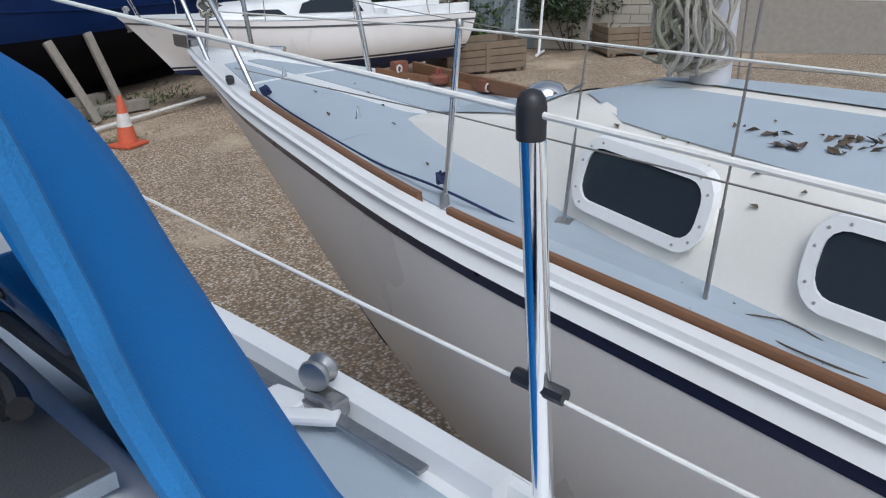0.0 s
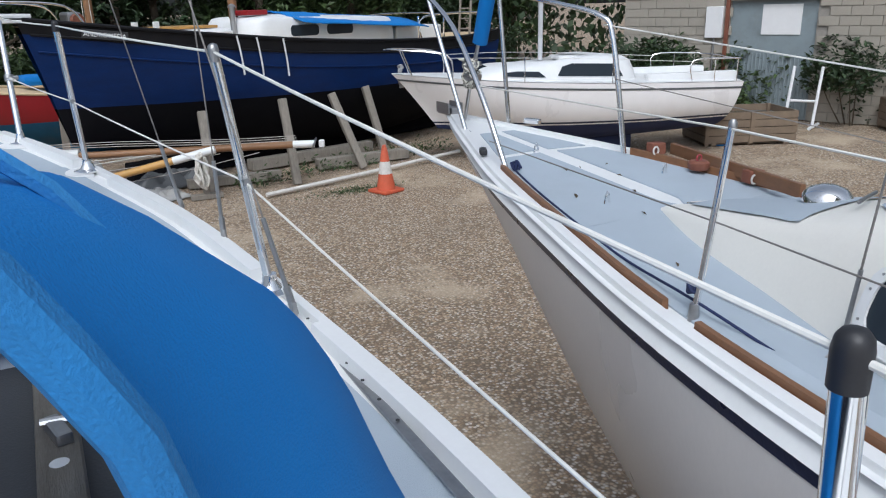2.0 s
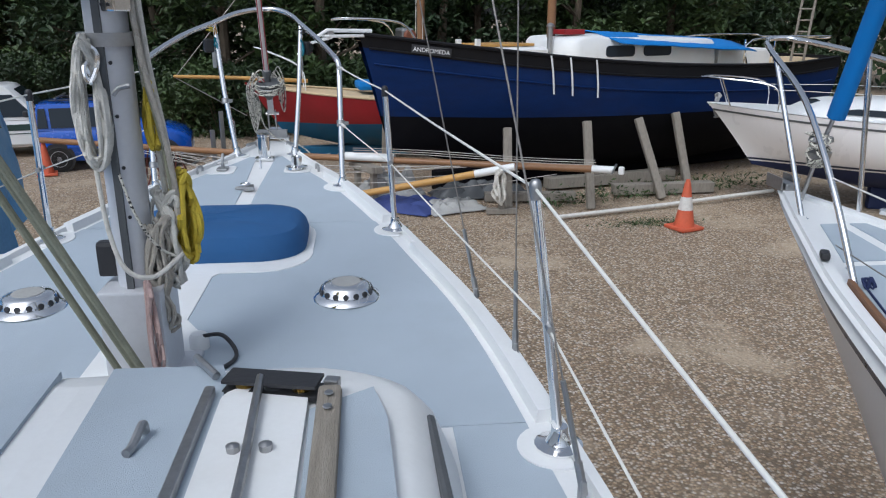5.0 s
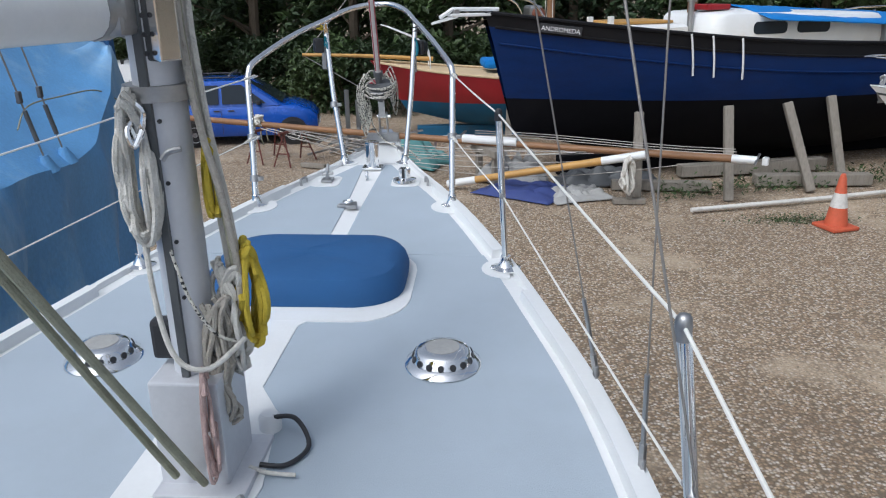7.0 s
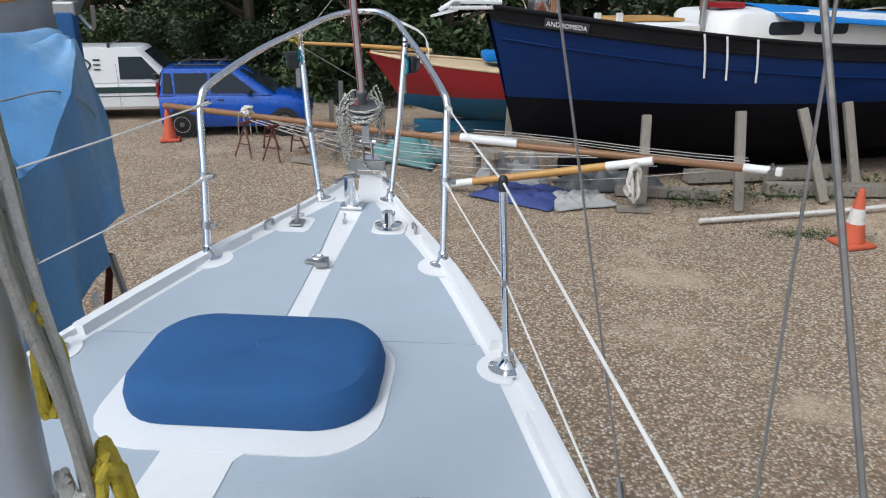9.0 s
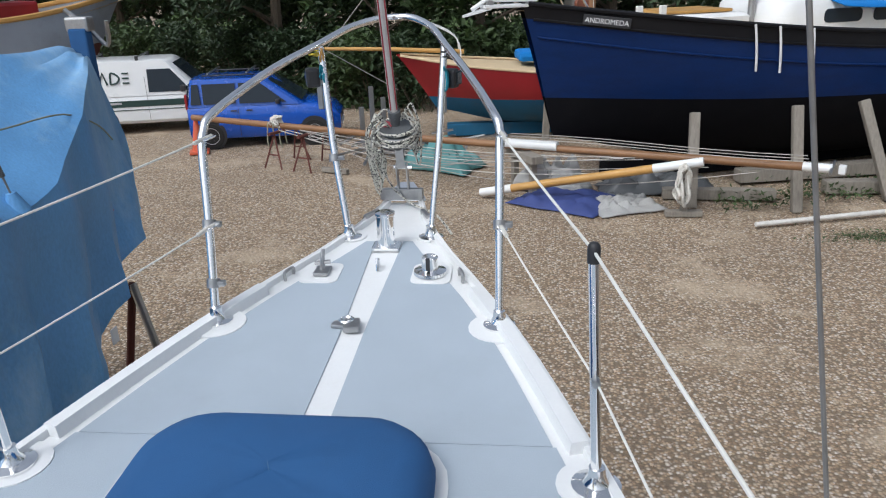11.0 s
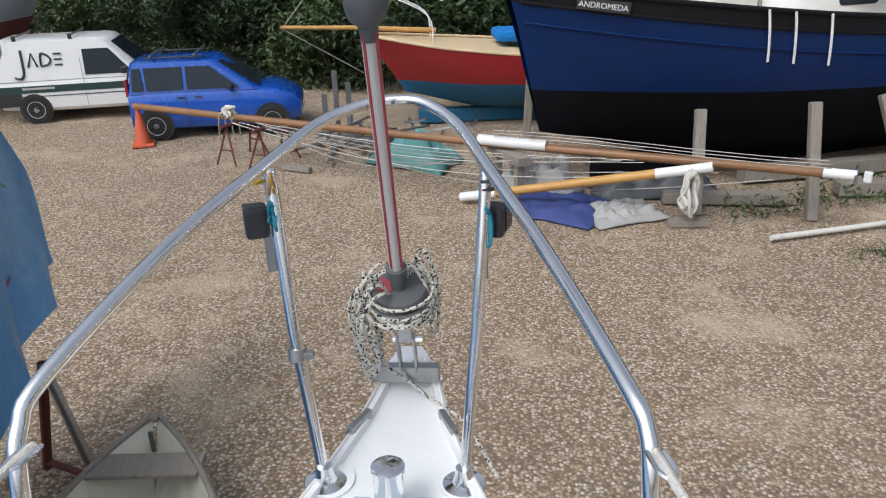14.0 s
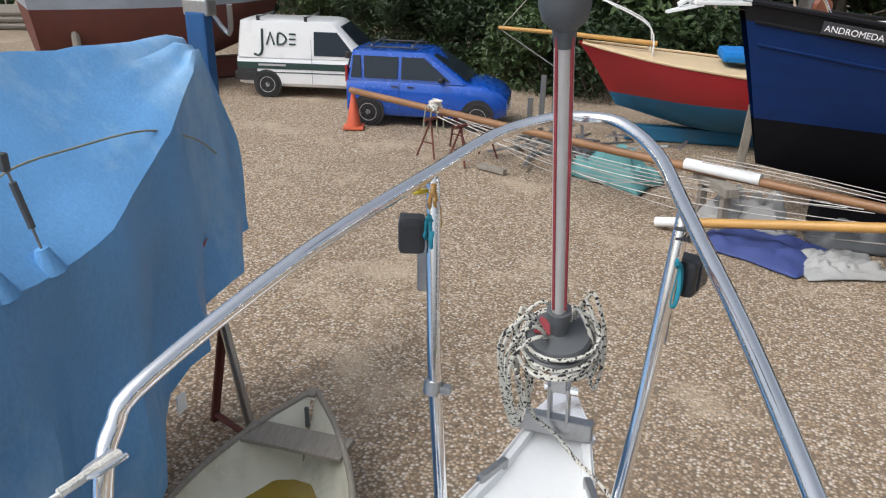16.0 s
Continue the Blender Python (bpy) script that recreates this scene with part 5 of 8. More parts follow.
toprail = [(-0.345, -1.21, zz(-1.21)), (-0.335, -0.98, 2.5), (-0.28, -0.6, 2.79), (-0.21, -0.12, 2.97), (-0.12, 0.12, 3.01), (-0.03, 0.17, 3.02), (0.06, 0.1, 3.01), (0.12, -0.35, 2.96), (0.18, -0.8, 2.89), (0.25, -1.06, 2.83), (0.277, -1.13, 2.72), (0.305, -1.21, zz(-1.21))]
part("top_rail", tube(toprail, 0.013, 10, per=5), STEEL, nbp, smooth=True)
for x0, y0, x1, y1, z1 in ((-0.14, -0.45, -0.21, -0.16, 2.96), (0.15, -0.42, 0.12, -0.36, 2.955)):
    part("front_leg", tube([(x0, y0, zz(y0)), (x1, y1, z1)], 0.012, 10), STEEL, nbp, smooth=True)
    part("foot_plate", lathe([(0.03, 0), (0.03, 0.005), (0.015, 0.014)], (x0, y0, zz(y0) - 0.014), 14), STEEL, nbp, smooth=True)
part("furled_sail", tube([(-0.03, -0.42, 2.70), (-0.03, -0.68, 3.4), (-0.05, -2.8, 9.0)], 0.04, 10), CANVAS, nbp, "rolled headsail in a blue cover", smooth=True)
part("furler_drum", lathe([(0.05, 0), (0.055, 0.03), (0.03, 0.04), (0.03, 0.07), (0.055, 0.08), (0.05, 0.1)], (-0.03, -0.33, 2.50), 16), DULLSTEEL, nbp, smooth=True)
part("forestay_link", tube([(-0.01, -0.2, 2.27), (-0.03, -0.33, 2.54), (-0.03, -0.43, 2.75)], 0.01, 8), DULLSTEEL, nbp)
coil((-0.05, -0.34, 2.62), 0.05, 0.16, 0.006, 5, ROPEFLECK, nbp, "furling_line", pose(0, 0, 0, 0, 0, 40), 0.03, 14)
NBST = ((0.635, -2.645, 0.59), (0.82, -4.45, 0.80))
for side in (-1, 1):
    for x, y, tx in NBST:
        st = thing("stanchion", "dull steel stanchion of the neighbouring yacht", "stanchion", group="neighbour stanchions")
        st.matrix_basis = NB
        part("post", tube([(side * x, y, zz(y) - 0.005), (side * tx, y - 0.03, 2.61)], 0.0095, 10), STEEL, st, smooth=True)
        part("foot", lathe([(0.016, 0), (0.015, 0.02), (0.012, 0.05)], (side * x, y, zz(y) - 0.012), 12), DULLSTEEL, st, smooth=True)
        part("cap", lathe([(0.0105, -0.012), (0.011, 0.0), (0.006, 0.008)], (side * tx, y - 0.03, 2.61), 10), DULLSTEEL, st, smooth=True)
    fr = (-0.325, -0.93, 2.54) if side < 0 else (0.26, -1.08, 2.79)
    mid_ = (side * 0.595, -2.67, 2.595)
    end = (side * 0.80, -4.48, 2.59)
    w = thing("lifeline", "thin white guardrail wire of the neighbouring yacht", "guardrail wire", group="neighbour guardrail wires")
    w.matrix_basis = NB
    part("upper_wire", tube([fr, mid_, end, (side * 0.72, -7.2, 2.6)], 0.0035, 6), WHITELINE, w)
    lo = [(p[0], p[1], p[2] - 0.24) for p in ((fr[0], fr[1] - 0.1, fr[2]), mid_, end)]
    part("lower_wire", tube(lo, 0.0025, 6), WIRE, w)
lash = thing("dark_rope", "dark blue rope lying along the teak rail", "rope")
lash.matrix_basis = NB
part("line", tube([(-0.32, -1.25, zz(-1.25)), (-0.41, -1.6, zz(-1.6)), (-0.53, -2.2, zz(-2.2)), (-0.625, -2.63, zz(-2.63) + 0.04), (-0.62, -3.0, zz(-3.0)), (-0.70, -3.6, zz(-3.6))], 0.0042, 6, per=5), NAVYFOUL, lash, smooth=True)
coil((-0.632, -2.645, zz(-2.645) + 0.075), 0.014, 0.03, 0.004, 5, NAVYFOUL, lash, "knot", pose(0, 0, 0, 90, 0, 0), 0.01, 8)
coil((-0.30, -1.25, zz(-1.25) + 0.03), 0.02, 0.04, 0.004, 4, NAVYFOUL, lash, "knot", pose(0, 0, 0, 60, 0, 40), 0.012, 9)

# teak chock bar and red blocks on the far side deck
bar = thing("chock_bar", "brown wooden bar lying on the far side deck", "wooden bar")
bar.matrix_basis = NB
part("bar", mkbox((0.50, -1.67, zz(-1.67) + 0.028), (0.025, 0.95, 0.055), rz=-13, bevel=0.005), TEAK, bar)
for x, y in ((0.42, -1.30), (0.47, -1.83)):
    bl = thing("pulley_block", "red-brown wooden pulley block on the side deck", "block", group="wooden blocks")
    bl.matrix_basis = NB
    part("shell", mkbox((x, y, zz(y) + 0.034), (0.075, 0.055, 0.055), rz=-8, bevel=0.008), REDWOOD, bl)
    part("ring", tube([(x - 0.03 + 0.015 * math.cos(a), y - 0.034, zz(y) + 0.03 + 0.018 * math.sin(a)) for a in [2 * math.pi * k / 10 for k in range(11)]], 0.0045, 6), CONEWHITE, bl)
dm = thing("round_mooring_weight", "round brown wooden deadeye on the deck", "deadeye")
dm.matrix_basis = NB
part("drum", lathe([(0.04, 0), (0.046, 0.01), (0.046, 0.03), (0.034, 0.04)], (0.395, -1.60, zz(-1.60) + 0.012), 16), REDWOOD, dm, smooth=True)
part("eye", tube([(0.395 + 0.014 * math.cos(a), -1.60, zz(-1.60) + 0.062 + 0.014 * math.sin(a)) for a in [2 * math.pi * k / 10 for k in range(11)]], 0.004, 6), REDSTRIPE, dm)

# dead leaves and debris on the neighbour's roof and deck
rnd = random.Random(5)
debris = bmesh.new()
for k in range(150):
    if k < 90:
        x, y = rnd.choice(((-0.30, -3.62), (-0.36, -3.45), (-0.24, -3.75), (-0.33, -3.85)))
        x, y = x + rnd.gauss(0, 0.045), y + rnd.gauss(0, 0.05)
        z = nb_roof(x, y) + 0.008
    elif k < 112:
        y = rnd.uniform(-4.1, -3.0)
        x = -coach_half(-y) + 0.06 + rnd.uniform(0, 0.1)
        z = nb_roof(x, y) + 0.004
    elif k < 122:
        x, y = rnd.uniform(-0.45, 0.2), rnd.uniform(-2.5, -1.3)
        z = nb_roof(x, y) + 0.012 if abs(x) < coach_half(-y) else nb_z(x, y) + 0.006
    else:
        y = rnd.uniform(-4.2, -3.3)
        x = -nbh(-y) + rnd.uniform(0.12, 0.22)
        z = nb_z(x, y) + 0.006
    s = rnd.uniform(0.005, 0.017) * (1.5 if k < 90 else 1.0)
    m = NB @ pose(x, y, z, rnd.uniform(-30, 30), rnd.uniform(-30, 30), rnd.uniform(0, 360))
    vs = [debris.verts.new(m @ Vector(q)) for q in ((-s, 0, 0), (-s * 0.2, -s * 0.5, 0.006), (s, 0, 0.004), (s * 0.1, s * 0.5, 0.008))]
    debris.faces.new(vs)
lv = part("dead_leaves", debris, SOIL)
tagged(lv, "brown dead leaves lying on the neighbour's coachroof", "leaves", kind="stuff")
tw = thing("twig", "bare twigs with dry leaves on the side deck", "twig")
tw.matrix_basis = NB
zd = lambda x, y: nb_z(x, y) + 0.008
part("stem", tube([(-0.72, -3.3, zd(0.72, -3.3)), (-0.70, -3.5, zd(0.7, -3.5)), (-0.73, -3.7, zd(0.73, -3.7)), (-0.70, -3.95, zd(0.7, -3.95))], 0.003, 5, per=4), BARK, tw)
part("stem", tube([(-0.70, -3.5, zd(0.7, -3.5)), (-0.66, -3.63, zd(0.66, -3.63) + 0.015), (-0.68, -3.75, zd(0.68, -3.75))], 0.002, 5, per=3), BARK, tw)
part("stem", tube([(-0.71, -3.6, zd(0.71, -3.6)), (-0.75, -3.72, zd(0.75, -3.72) + 0.012), (-0.74, -3.9, zd(0.74, -3.9))], 0.002, 5, per=3), BARK, tw)
blk = thing("wood_block", "small brown wooden block on the coachroof", "wooden block")
blk.matrix_basis = NB
part("block", mkbox((-0.30, -3.83, nb_roof(-0.30, -3.83) + 0.022), (0.06, 0.14, 0.035), rz=15, bevel=0.006), TEAK, blk)

# ---- the blue and black wooden vessel ----
AH = Hull(11.5, [(0, 0.10), (0.7, 0.55), (1.8, 1.08), (3.5, 1.55), (6, 1.75), (9, 1.6), (11.5, 1.2)], [(0, 3.06), (2, 2.80), (4.5, 2.54), (7, 2.40), (9.5, 2.36), (11.5, 2.45)],
          [(0, 0.9), (3, 0.3), (8, 0.15), (11.5, 0.5)], 0.6, fore=1.6, full=3.4, flare=0.75)


def lettering(text, size, mat, m, parent, name="lettering", label=""):
    cu = bpy.data.curves.new(name, "FONT")
    cu.body, cu.size, cu.extrude, cu.align_x = text, size, 0.002, "CENTER"
    tmp = bpy.data.objects.new(name, cu)
    scene.collection.objects.link(tmp)
    me = bpy.data.meshes.new_from_object(tmp.evaluated_get(bpy.context.evaluated_depsgraph_get()))
    bpy.data.objects.remove(tmp)
    me.materials.clear()
    me.materials.append(mat)
    ob = new(name, me)
    ob.parent = parent
    ob.matrix_basis = m
    if label:
        ob["label"] = label
    return ob


def wooden_vessel():
    b = thing("wooden_motor_sailer", "large royal blue and black wooden vessel with white wheelhouse, shored up", "boat", (0.45, 9.54, 0), 110)
    b.matrix_basis = b.matrix_basis @ Matrix.Scale(0.93, 4)
    sh = AH.sheer
    top_blue = lambda a: sh(a) - 0.24
    low_blue = lambda a: 1.55 - 0.012 * a
    part("bulwark", AH.zband(sh, top_blue, 3), BLACKPAINT, b, smooth=True)
    part("topside", AH.zband(top_blue, low_blue, 8), ANDBLUE, b, "royal blue painted planking", smooth=True)
    part("bottom", AH.zband(low_blue, lambda a: AH.bottom(a), 8), ANTIFOUL, b, smooth=True)
    part("deck", AH.deck(0.04, 0.12, 0.06), DECKTAN, b, smooth=True)
    part("keel", mkbox((0, -5.8, 0.2), (0.3, 8.5, 0.4), bevel=0.03), ANTIFOUL, b)
    for side in (1, -1):
        for dz, r, mt, nm in ((0.0, 0.035, BLACKPAINT, "cap_rail"), (0.24, 0.024, BLACKPAINT, "rubbing_strake"), (0.52, 0.018, ANDBLUE, "rubbing_strake")):
            pts = [AH.on(0.1 + 11.2 * k / 40, sh(0.1 + 11.2 * k / 40) - dz, side, 0.012) for k in range(41)]
            part(nm, tube(pts, r, 6), mt, b, smooth=True)
        for a in (3.2, 3.58, 4.12):
            pts = [AH.on(a, sh(a) + 0.02 - 0.72 * k / 5, side, 0.05) for k in range(6)]
            part("fender_batten", tube(pts, 0.018, 8), PAPER, b, "white vertical fender batten")
    # name board
    p0, p1 = AH.on(0.78, sh(0.78) - 0.15, -1, 0.02), AH.on(1.42, sh(1.42) - 0.15, -1, 0.02)
    ax = (p1 - p0).normalized()
    out = Vector((ax.y, -ax.x, 0)).normalized()
    if out.x > 0:
        out = -out
    upv = out.cross(ax).normalized()
    m = Matrix((ax, upv, out)).transposed().to_4x4()
    mid_ = (p0 + p1) / 2
    m.translation = mid_ + out * 0.035
    nb_ = part("name_board", mkbox((0, 0, 0), ((p1 - p0).length, 0.15, 0.02), bevel=0.006, m=m), BLACKPL, b, "black name board with white letters")
    mt = m.copy()
    mt.translation = mid_ + out * 0.05 - upv * 0.037
    lettering("ANDROMEDA", 0.105, PAPER, mt, nb_)
    # deckhouse
    rows = []
    for f, z in ((1.0, 2.28), (1.0, 2.53), (0.985, 2.86), (0.95, 2.94), (0.9, 2.965), (0.5, 3.01), (0.02, 3.03)):
        rows.append([Vector((x * f, -6.0 + (y + 6.0) * f, z - 0.02 * (-(y + 4.0)) * 1)) for x, y in rounded(-0.95, 0.95, -8.0, -4.0, 0.35, 4)])
    house = part("deckhouse", loft(rows, closed=True), GELCOAT, b, "white deckhouse with rounded windows", smooth=True)
    for y in (-5.25, -6.2):
        for side in (1, -1):
            o = rounded(y - 0.36, y + 0.36, 2.57, 2.79, 0.08, 4)
            w = bmesh.new()
            fs = [[w.verts.new((side * (0.945 + d), yy, z)) for yy, z in o] for d in (0, 0.014)]
            w.faces.new(fs[1])
            for k in range(len(o)):
                w.faces.new((fs[0][k], fs[0][(k + 1) % len(o)], fs[1][(k + 1) % len(o)], fs[1][k]))
            part("pane", w, GLASSDARK, house, "dark rounded window")
    rows = []
    for f, z in ((1.0, 2.4), (1.0, 2.72), (0.9, 2.78), (0.02, 2.8)):
        rows.append([Vector((x * f, -2.9 + (y + 2.9) * f, z)) for x, y in rounded(-0.6, 0.6, -3.8, -2.0, 0.1, 3)])
    part("fore_hatch", loft(rows, closed=True), GELCOAT, b, smooth=True)
    part("hatch_lid", mkbox((0, -2.9, 2.82), (1.0, 1.2, 0.05), bevel=0.015), SPARYELLOW, b, "varnished hatch lid")
    part("skylight", mkbox((-0.3, -4.4, 3.05), (0.5, 0.5, 0.1), bevel=0.02), REDPAINT, b, "red skylight box")
    part("chimney", tube([(-0.35, -3.95, 2.5), (-0.35, -3.95, 3.15)], 0.06, 10), DULLSTEEL, b)
    part("chimney_cap", lathe([(0.09, 0), (0.09, 0.03), (0.02, 0.08)], (-0.35, -3.95, 3.15), 10), DULLSTEEL, b)
    # blue cover over the after end of the house
    rows = []
    for k in range(15):
        y = -5.0 - 3.7 * k / 14
        rows.append([Vector((x, y, 3.08 - 0.045 * k * 0.35 - 0.16 * abs(x) ** 1.6 + 0.03 * noise.noise((x * 2, y * 2, 0)))) for x in [-1.25 + 2.5 * q / 10 for q in range(11)]])
    cv = part("cockpit_cover", loft(rows), CANVAS, b, "bright blue canvas cover", smooth=True)
    cv.modifiers.new("cloth", "SOLIDIFY").thickness = 0.02
    for x in (-1.0, 1.0):
        for y in (-8.6, -9.5):
            part("cover_post", tube([(x, y, 2.2), (x, y, 2.86)], 0.02, 8), STEEL, b)
    part("wheel_shelter", mkbox((0, -8.9, 2.4), (1.5, 1.6, 0.5), bevel=0.05), GELCOAT, b)
    for x in (-1.1, 1.1):
        part("stern_rail", tube([(x, -8.6, 2.3), (x, -8.7, 2.85), (x, -11.0, 2.9), (x * 0.8, -11.2, 2.85), (0.0, -11.4, 2.88)], 0.02, 8, per=4), STEEL, b, smooth=True)
    # stem head gear
    part("bow_platform", mkbox((0, 0.15, 3.02), (0.32, 0.9, 0.05), bevel=0.015), GELCOAT, b)
    part("anchor_roller", tube([(-0.1, 0.5, 3.06), (0.1, 0.5, 3.06)], 0.06, 10), DULLSTEEL, b)
    part("anchor", tube([(0, -0.3, 3.10), (0, 0.55, 3.12), (0, 0.78, 2.98)], 0.035, 8), GELCOAT, b)
    part("anchor_fluke", slab([(-0.16, 0.5), (0.16, 0.5), (0.05, 0.92), (-0.05, 0.92)], lambda x, y: 2.98 - 0.25 * (y - 0.5), top=0.03), GELCOAT, b)
    for s in (-1, 1):
        part("bow_rail", tube([(s * 0.5, -1.0, 2.85), (s * 0.42, -0.7, 3.24), (s * 0.22, 0.2, 3.32), (0, 0.45, 3.3)], 0.02, 8, per=5), STEEL, b, smooth=True)
    wl = part("windlass", mkbox((0, -0.95, 3.0), (0.35, 0.25, 0.3), bevel=0.05), DULLSTEEL, b)
    part("warping_drum", lathe([(0.1, 0), (0.07, 0.05), (0.1, 0.12)], n=14, m=pose(-0.2, -0.95, 3.02, 0, -90, 0)), REDWOOD, wl, smooth=True)
    for k, y in enumerate((-3.2, -3.55)):
        part("samson_post", mkbox((-0.55 - 0.1 * k, y + 1.4, 2.7), (0.09, 0.09, 0.5), bevel=0.01), GELCOAT, b)
    part("ladder_rail", tube([(-0.9, -10.6, 2.3), (-0.95, -10.7, 3.9)], 0.03, 8), WOODGREY, b)
    part("ladder_rail", tube([(-0.55, -10.6, 2.3), (-0.6, -10.7, 3.9)], 0.03, 8), WOODGREY, b)
    for k in range(6):
        part("rung", tube([(-0.92, -10.6 - 0.015 * k, 2.5 + 0.25 * k), (-0.57, -10.6 - 0.015 * k, 2.5 + 0.25 * k)], 0.018, 6), WOODGREY, b)
    part("mizzen_mast", tube([(0, -4.2, 2.8), (0, -4.2, 9.5)], 0.09, 12), SPAR, b, smooth=True)
    return b


wooden_vessel()
for x, y, lx, ly, h in ((4.33, 8.40, -0.06, 0.3, 1.42), (5.77, 8.86, -0.42, 0.4, 1.42), (6.55, 9.57, -0.22, 0.4, 1.4), (2.94, 8.60, 0.02, 0.35, 1.3), (0.94, 12.45, 0.05, -0.1, 1.2)):
    pr = thing("timber_prop", "grey weathered timber shore leaning against the hull", "timber prop", group="hull shores")
    q = Vector((lx, ly, h)).normalized()
    mm = Matrix.Translation((x + lx / 2, y + ly / 2, h / 2)) @ Vector((0, 0, 1)).rotation_difference(q).to_matrix().to_4x4()
    part("baulk", mkbox((0, 0, 0), (0.14, 0.12, h + 0.06), bevel=0.02, m=mm), PROPWOOD, pr)

# ---- white cabin cruiser ----
WH = Hull(7.4, [(0, 0.08), (0.8, 0.55), (2, 0.98), (4, 1.2), (6, 1.15), (7.4, 0.95)], [(0, 1.93), (3, 1.73), (7.4, 1.58)], [(0, 0.75), (3, 0.38), (7.4, 0.5)], 0.95, fore=1.5, full=3.2, flare=0.7)


def cruiser():
    b = thing("cabin_yacht", "small white yacht with navy bottom paint and dark cabin windows", "sailing boat", (6.42, 8.87, 0), 70)
    b.matrix_basis = b.matrix_basis @ Matrix.Scale(0.88, 4)
    part("topside", WH.zband(WH.sheer, lambda a: 0.83, 8), HULLWHITE, b, smooth=True)
    part("boot_stripe", WH.zband(lambda a: 0.90, lambda a: 0.86, 1, grow=0.006), NAVY, b)
    part("bottom_paint", WH.zband(lambda a: 0.83, lambda a: WH.bottom(a), 5), NAVYFOUL, b, smooth=True)
    part("rubbing_strake", WH.zband(lambda a: WH.sheer(a) - 0.10, lambda a: WH.sheer(a) - 0.14, 1, grow=0.01), DARKGREY, b)
    part("deck", WH.deck(0.02, -0.01, 0.06), GELCOAT, b, smooth=True)
    part("keel", mkbox((0, -4.2, 0.22), (0.25, 2.2, 0.45), bevel=0.05), NAVYFOUL, b)
    rows = []
    for f, h in ((1.0, 0.0), (0.96, 0.24), (0.9, 0.44), (0.82, 0.51), (0.5, 0.56), (0.02, 0.57)):
        rows.append([Vector((x * f, -3.6 + (y + 3.6) * f - (0.5 * h if y > -2.5 else 0), WH.sheer(-y) + h * (0.45 if y > -2.4 else 1))) for x, y in rounded(-0.85, 0.85, -5.2, -1.5, 0.5, 4)])
    house = part("cabin", loft(rows, closed=True), GELCOAT, b, "white moulded cabin", smooth=True)
    for y0, y1, h0, h1 in ((-3.1, -2.2, 0.09, 0.2), (-4.75, -3.35, 0.12, 0.37)):
        for side in (1, -1):
            w = bmesh.new()
            def sp(y, h, o):
                return Vector((side * (0.85 * (1 - 0.19 * h) + o), y, WH.sheer(-y) + h))
            o = [(y0, h0), (y1, h0), (y1 - 0.1, h0 + (h1 - h0) * 0.75), (y1 - 0.3, h1), (y0 + 0.15, h1)]
            a = [w.verts.new(sp(y, h, 0.0)) for y, h in o]
            c = [w.verts.new(sp(y, h, 0.02)) for y, h in o]
            w.faces.new(c)
            for k in range(5):
                w.faces.new((a[k], a[(k + 1) % 5], c[(k + 1) % 5], c[k]))
            part("pane", w, GLASSDARK, house, "dark tinted cabin window")
    part("sliding_hatch", mkbox((0, -4.0, 2.15), (0.7, 1.0, 0.08), bevel=0.03), GELCOAT, house)
    part("fore_hatch", mkbox((0, -2.0, 2.0), (0.5, 0.5, 0.06), bevel=0.02), GLASSDARK, house)
    for s in (-1, 1):
        part("cockpit_coaming", mkbox((s * 0.75, -6.3, 1.68), (0.2, 2.0, 0.25), bevel=0.05), GELCOAT, b)
        part("pulpit_rail", tube([(s * 0.62, -1.2, 1.86), (s * 0.6, -1.1, 2.3), (s * 0.35, -0.2, 2.42), (0, 0.15, 2.42)], 0.015, 8, per=4), STEEL, b, smooth=True)
        part("pulpit_leg", tube([(s * 0.3, -0.4, 1.9), (s * 0.35, -0.2, 2.42)], 0.013, 8), STEEL, b)
        part("pushpit_rail", tube([(s * 1.0, -6.2, 1.62), (s * 1.02, -6.2, 2.05), (s * 0.95, -7.1, 2.07), (s * 0.8, -7.35, 2.05), (0.0, -7.4, 2.05)], 0.015, 8, per=4), STEEL, b, smooth=True)
        for y in (-6.7, -7.2):
            part("pushpit_leg", tube([(s * 0.98, y, 1.6), (s * 1.0, y, 2.06)], 0.013, 8), STEEL, b)
        for y in (-2.6, -4.4):
            part("stanchion", tube([(s * WH.half(-y) * 0.97, y, WH.sheer(-y)), (s * WH.half(-y) * 0.97, y, WH.sheer(-y) + 0.5)], 0.011, 8), STEEL, b)
        part("guard_wire", tube([(s * 0.6, -1.1, 2.25), (s * WH.half(2.6) * 0.97, -2.6, WH.sheer(2.6) + 0.48), (s * WH.half(4.4) * 0.97, -4.4, WH.sheer(4.4) + 0.48), (s * 1.0, -6.2, 2.03)], 0.005, 6), WHITELINE, b)
    part("mast", tube([(0, -3.2, 2.1), (0, -3.2, 9.0)], 0.05, 12), ALLOY, b, smooth=True)
    coil((0.05, -0.2, 2.1), 0.06, 0.45, 0.02, 4, DULLSTEEL, b, "anchor_chain", None, 0.03, 21)
    return b


cruiser()
bk = thing("hull_cradle", "blue steel drum under the white yacht's hull", "drum")
part("drum", lathe([(0.27, 0), (0.28, 0.02), (0.27, 0.25), (0.28, 0.3), (0.27, 0.5)], (12.9, 6.9, 0.0), 18), CANVAS, bk, smooth=True)

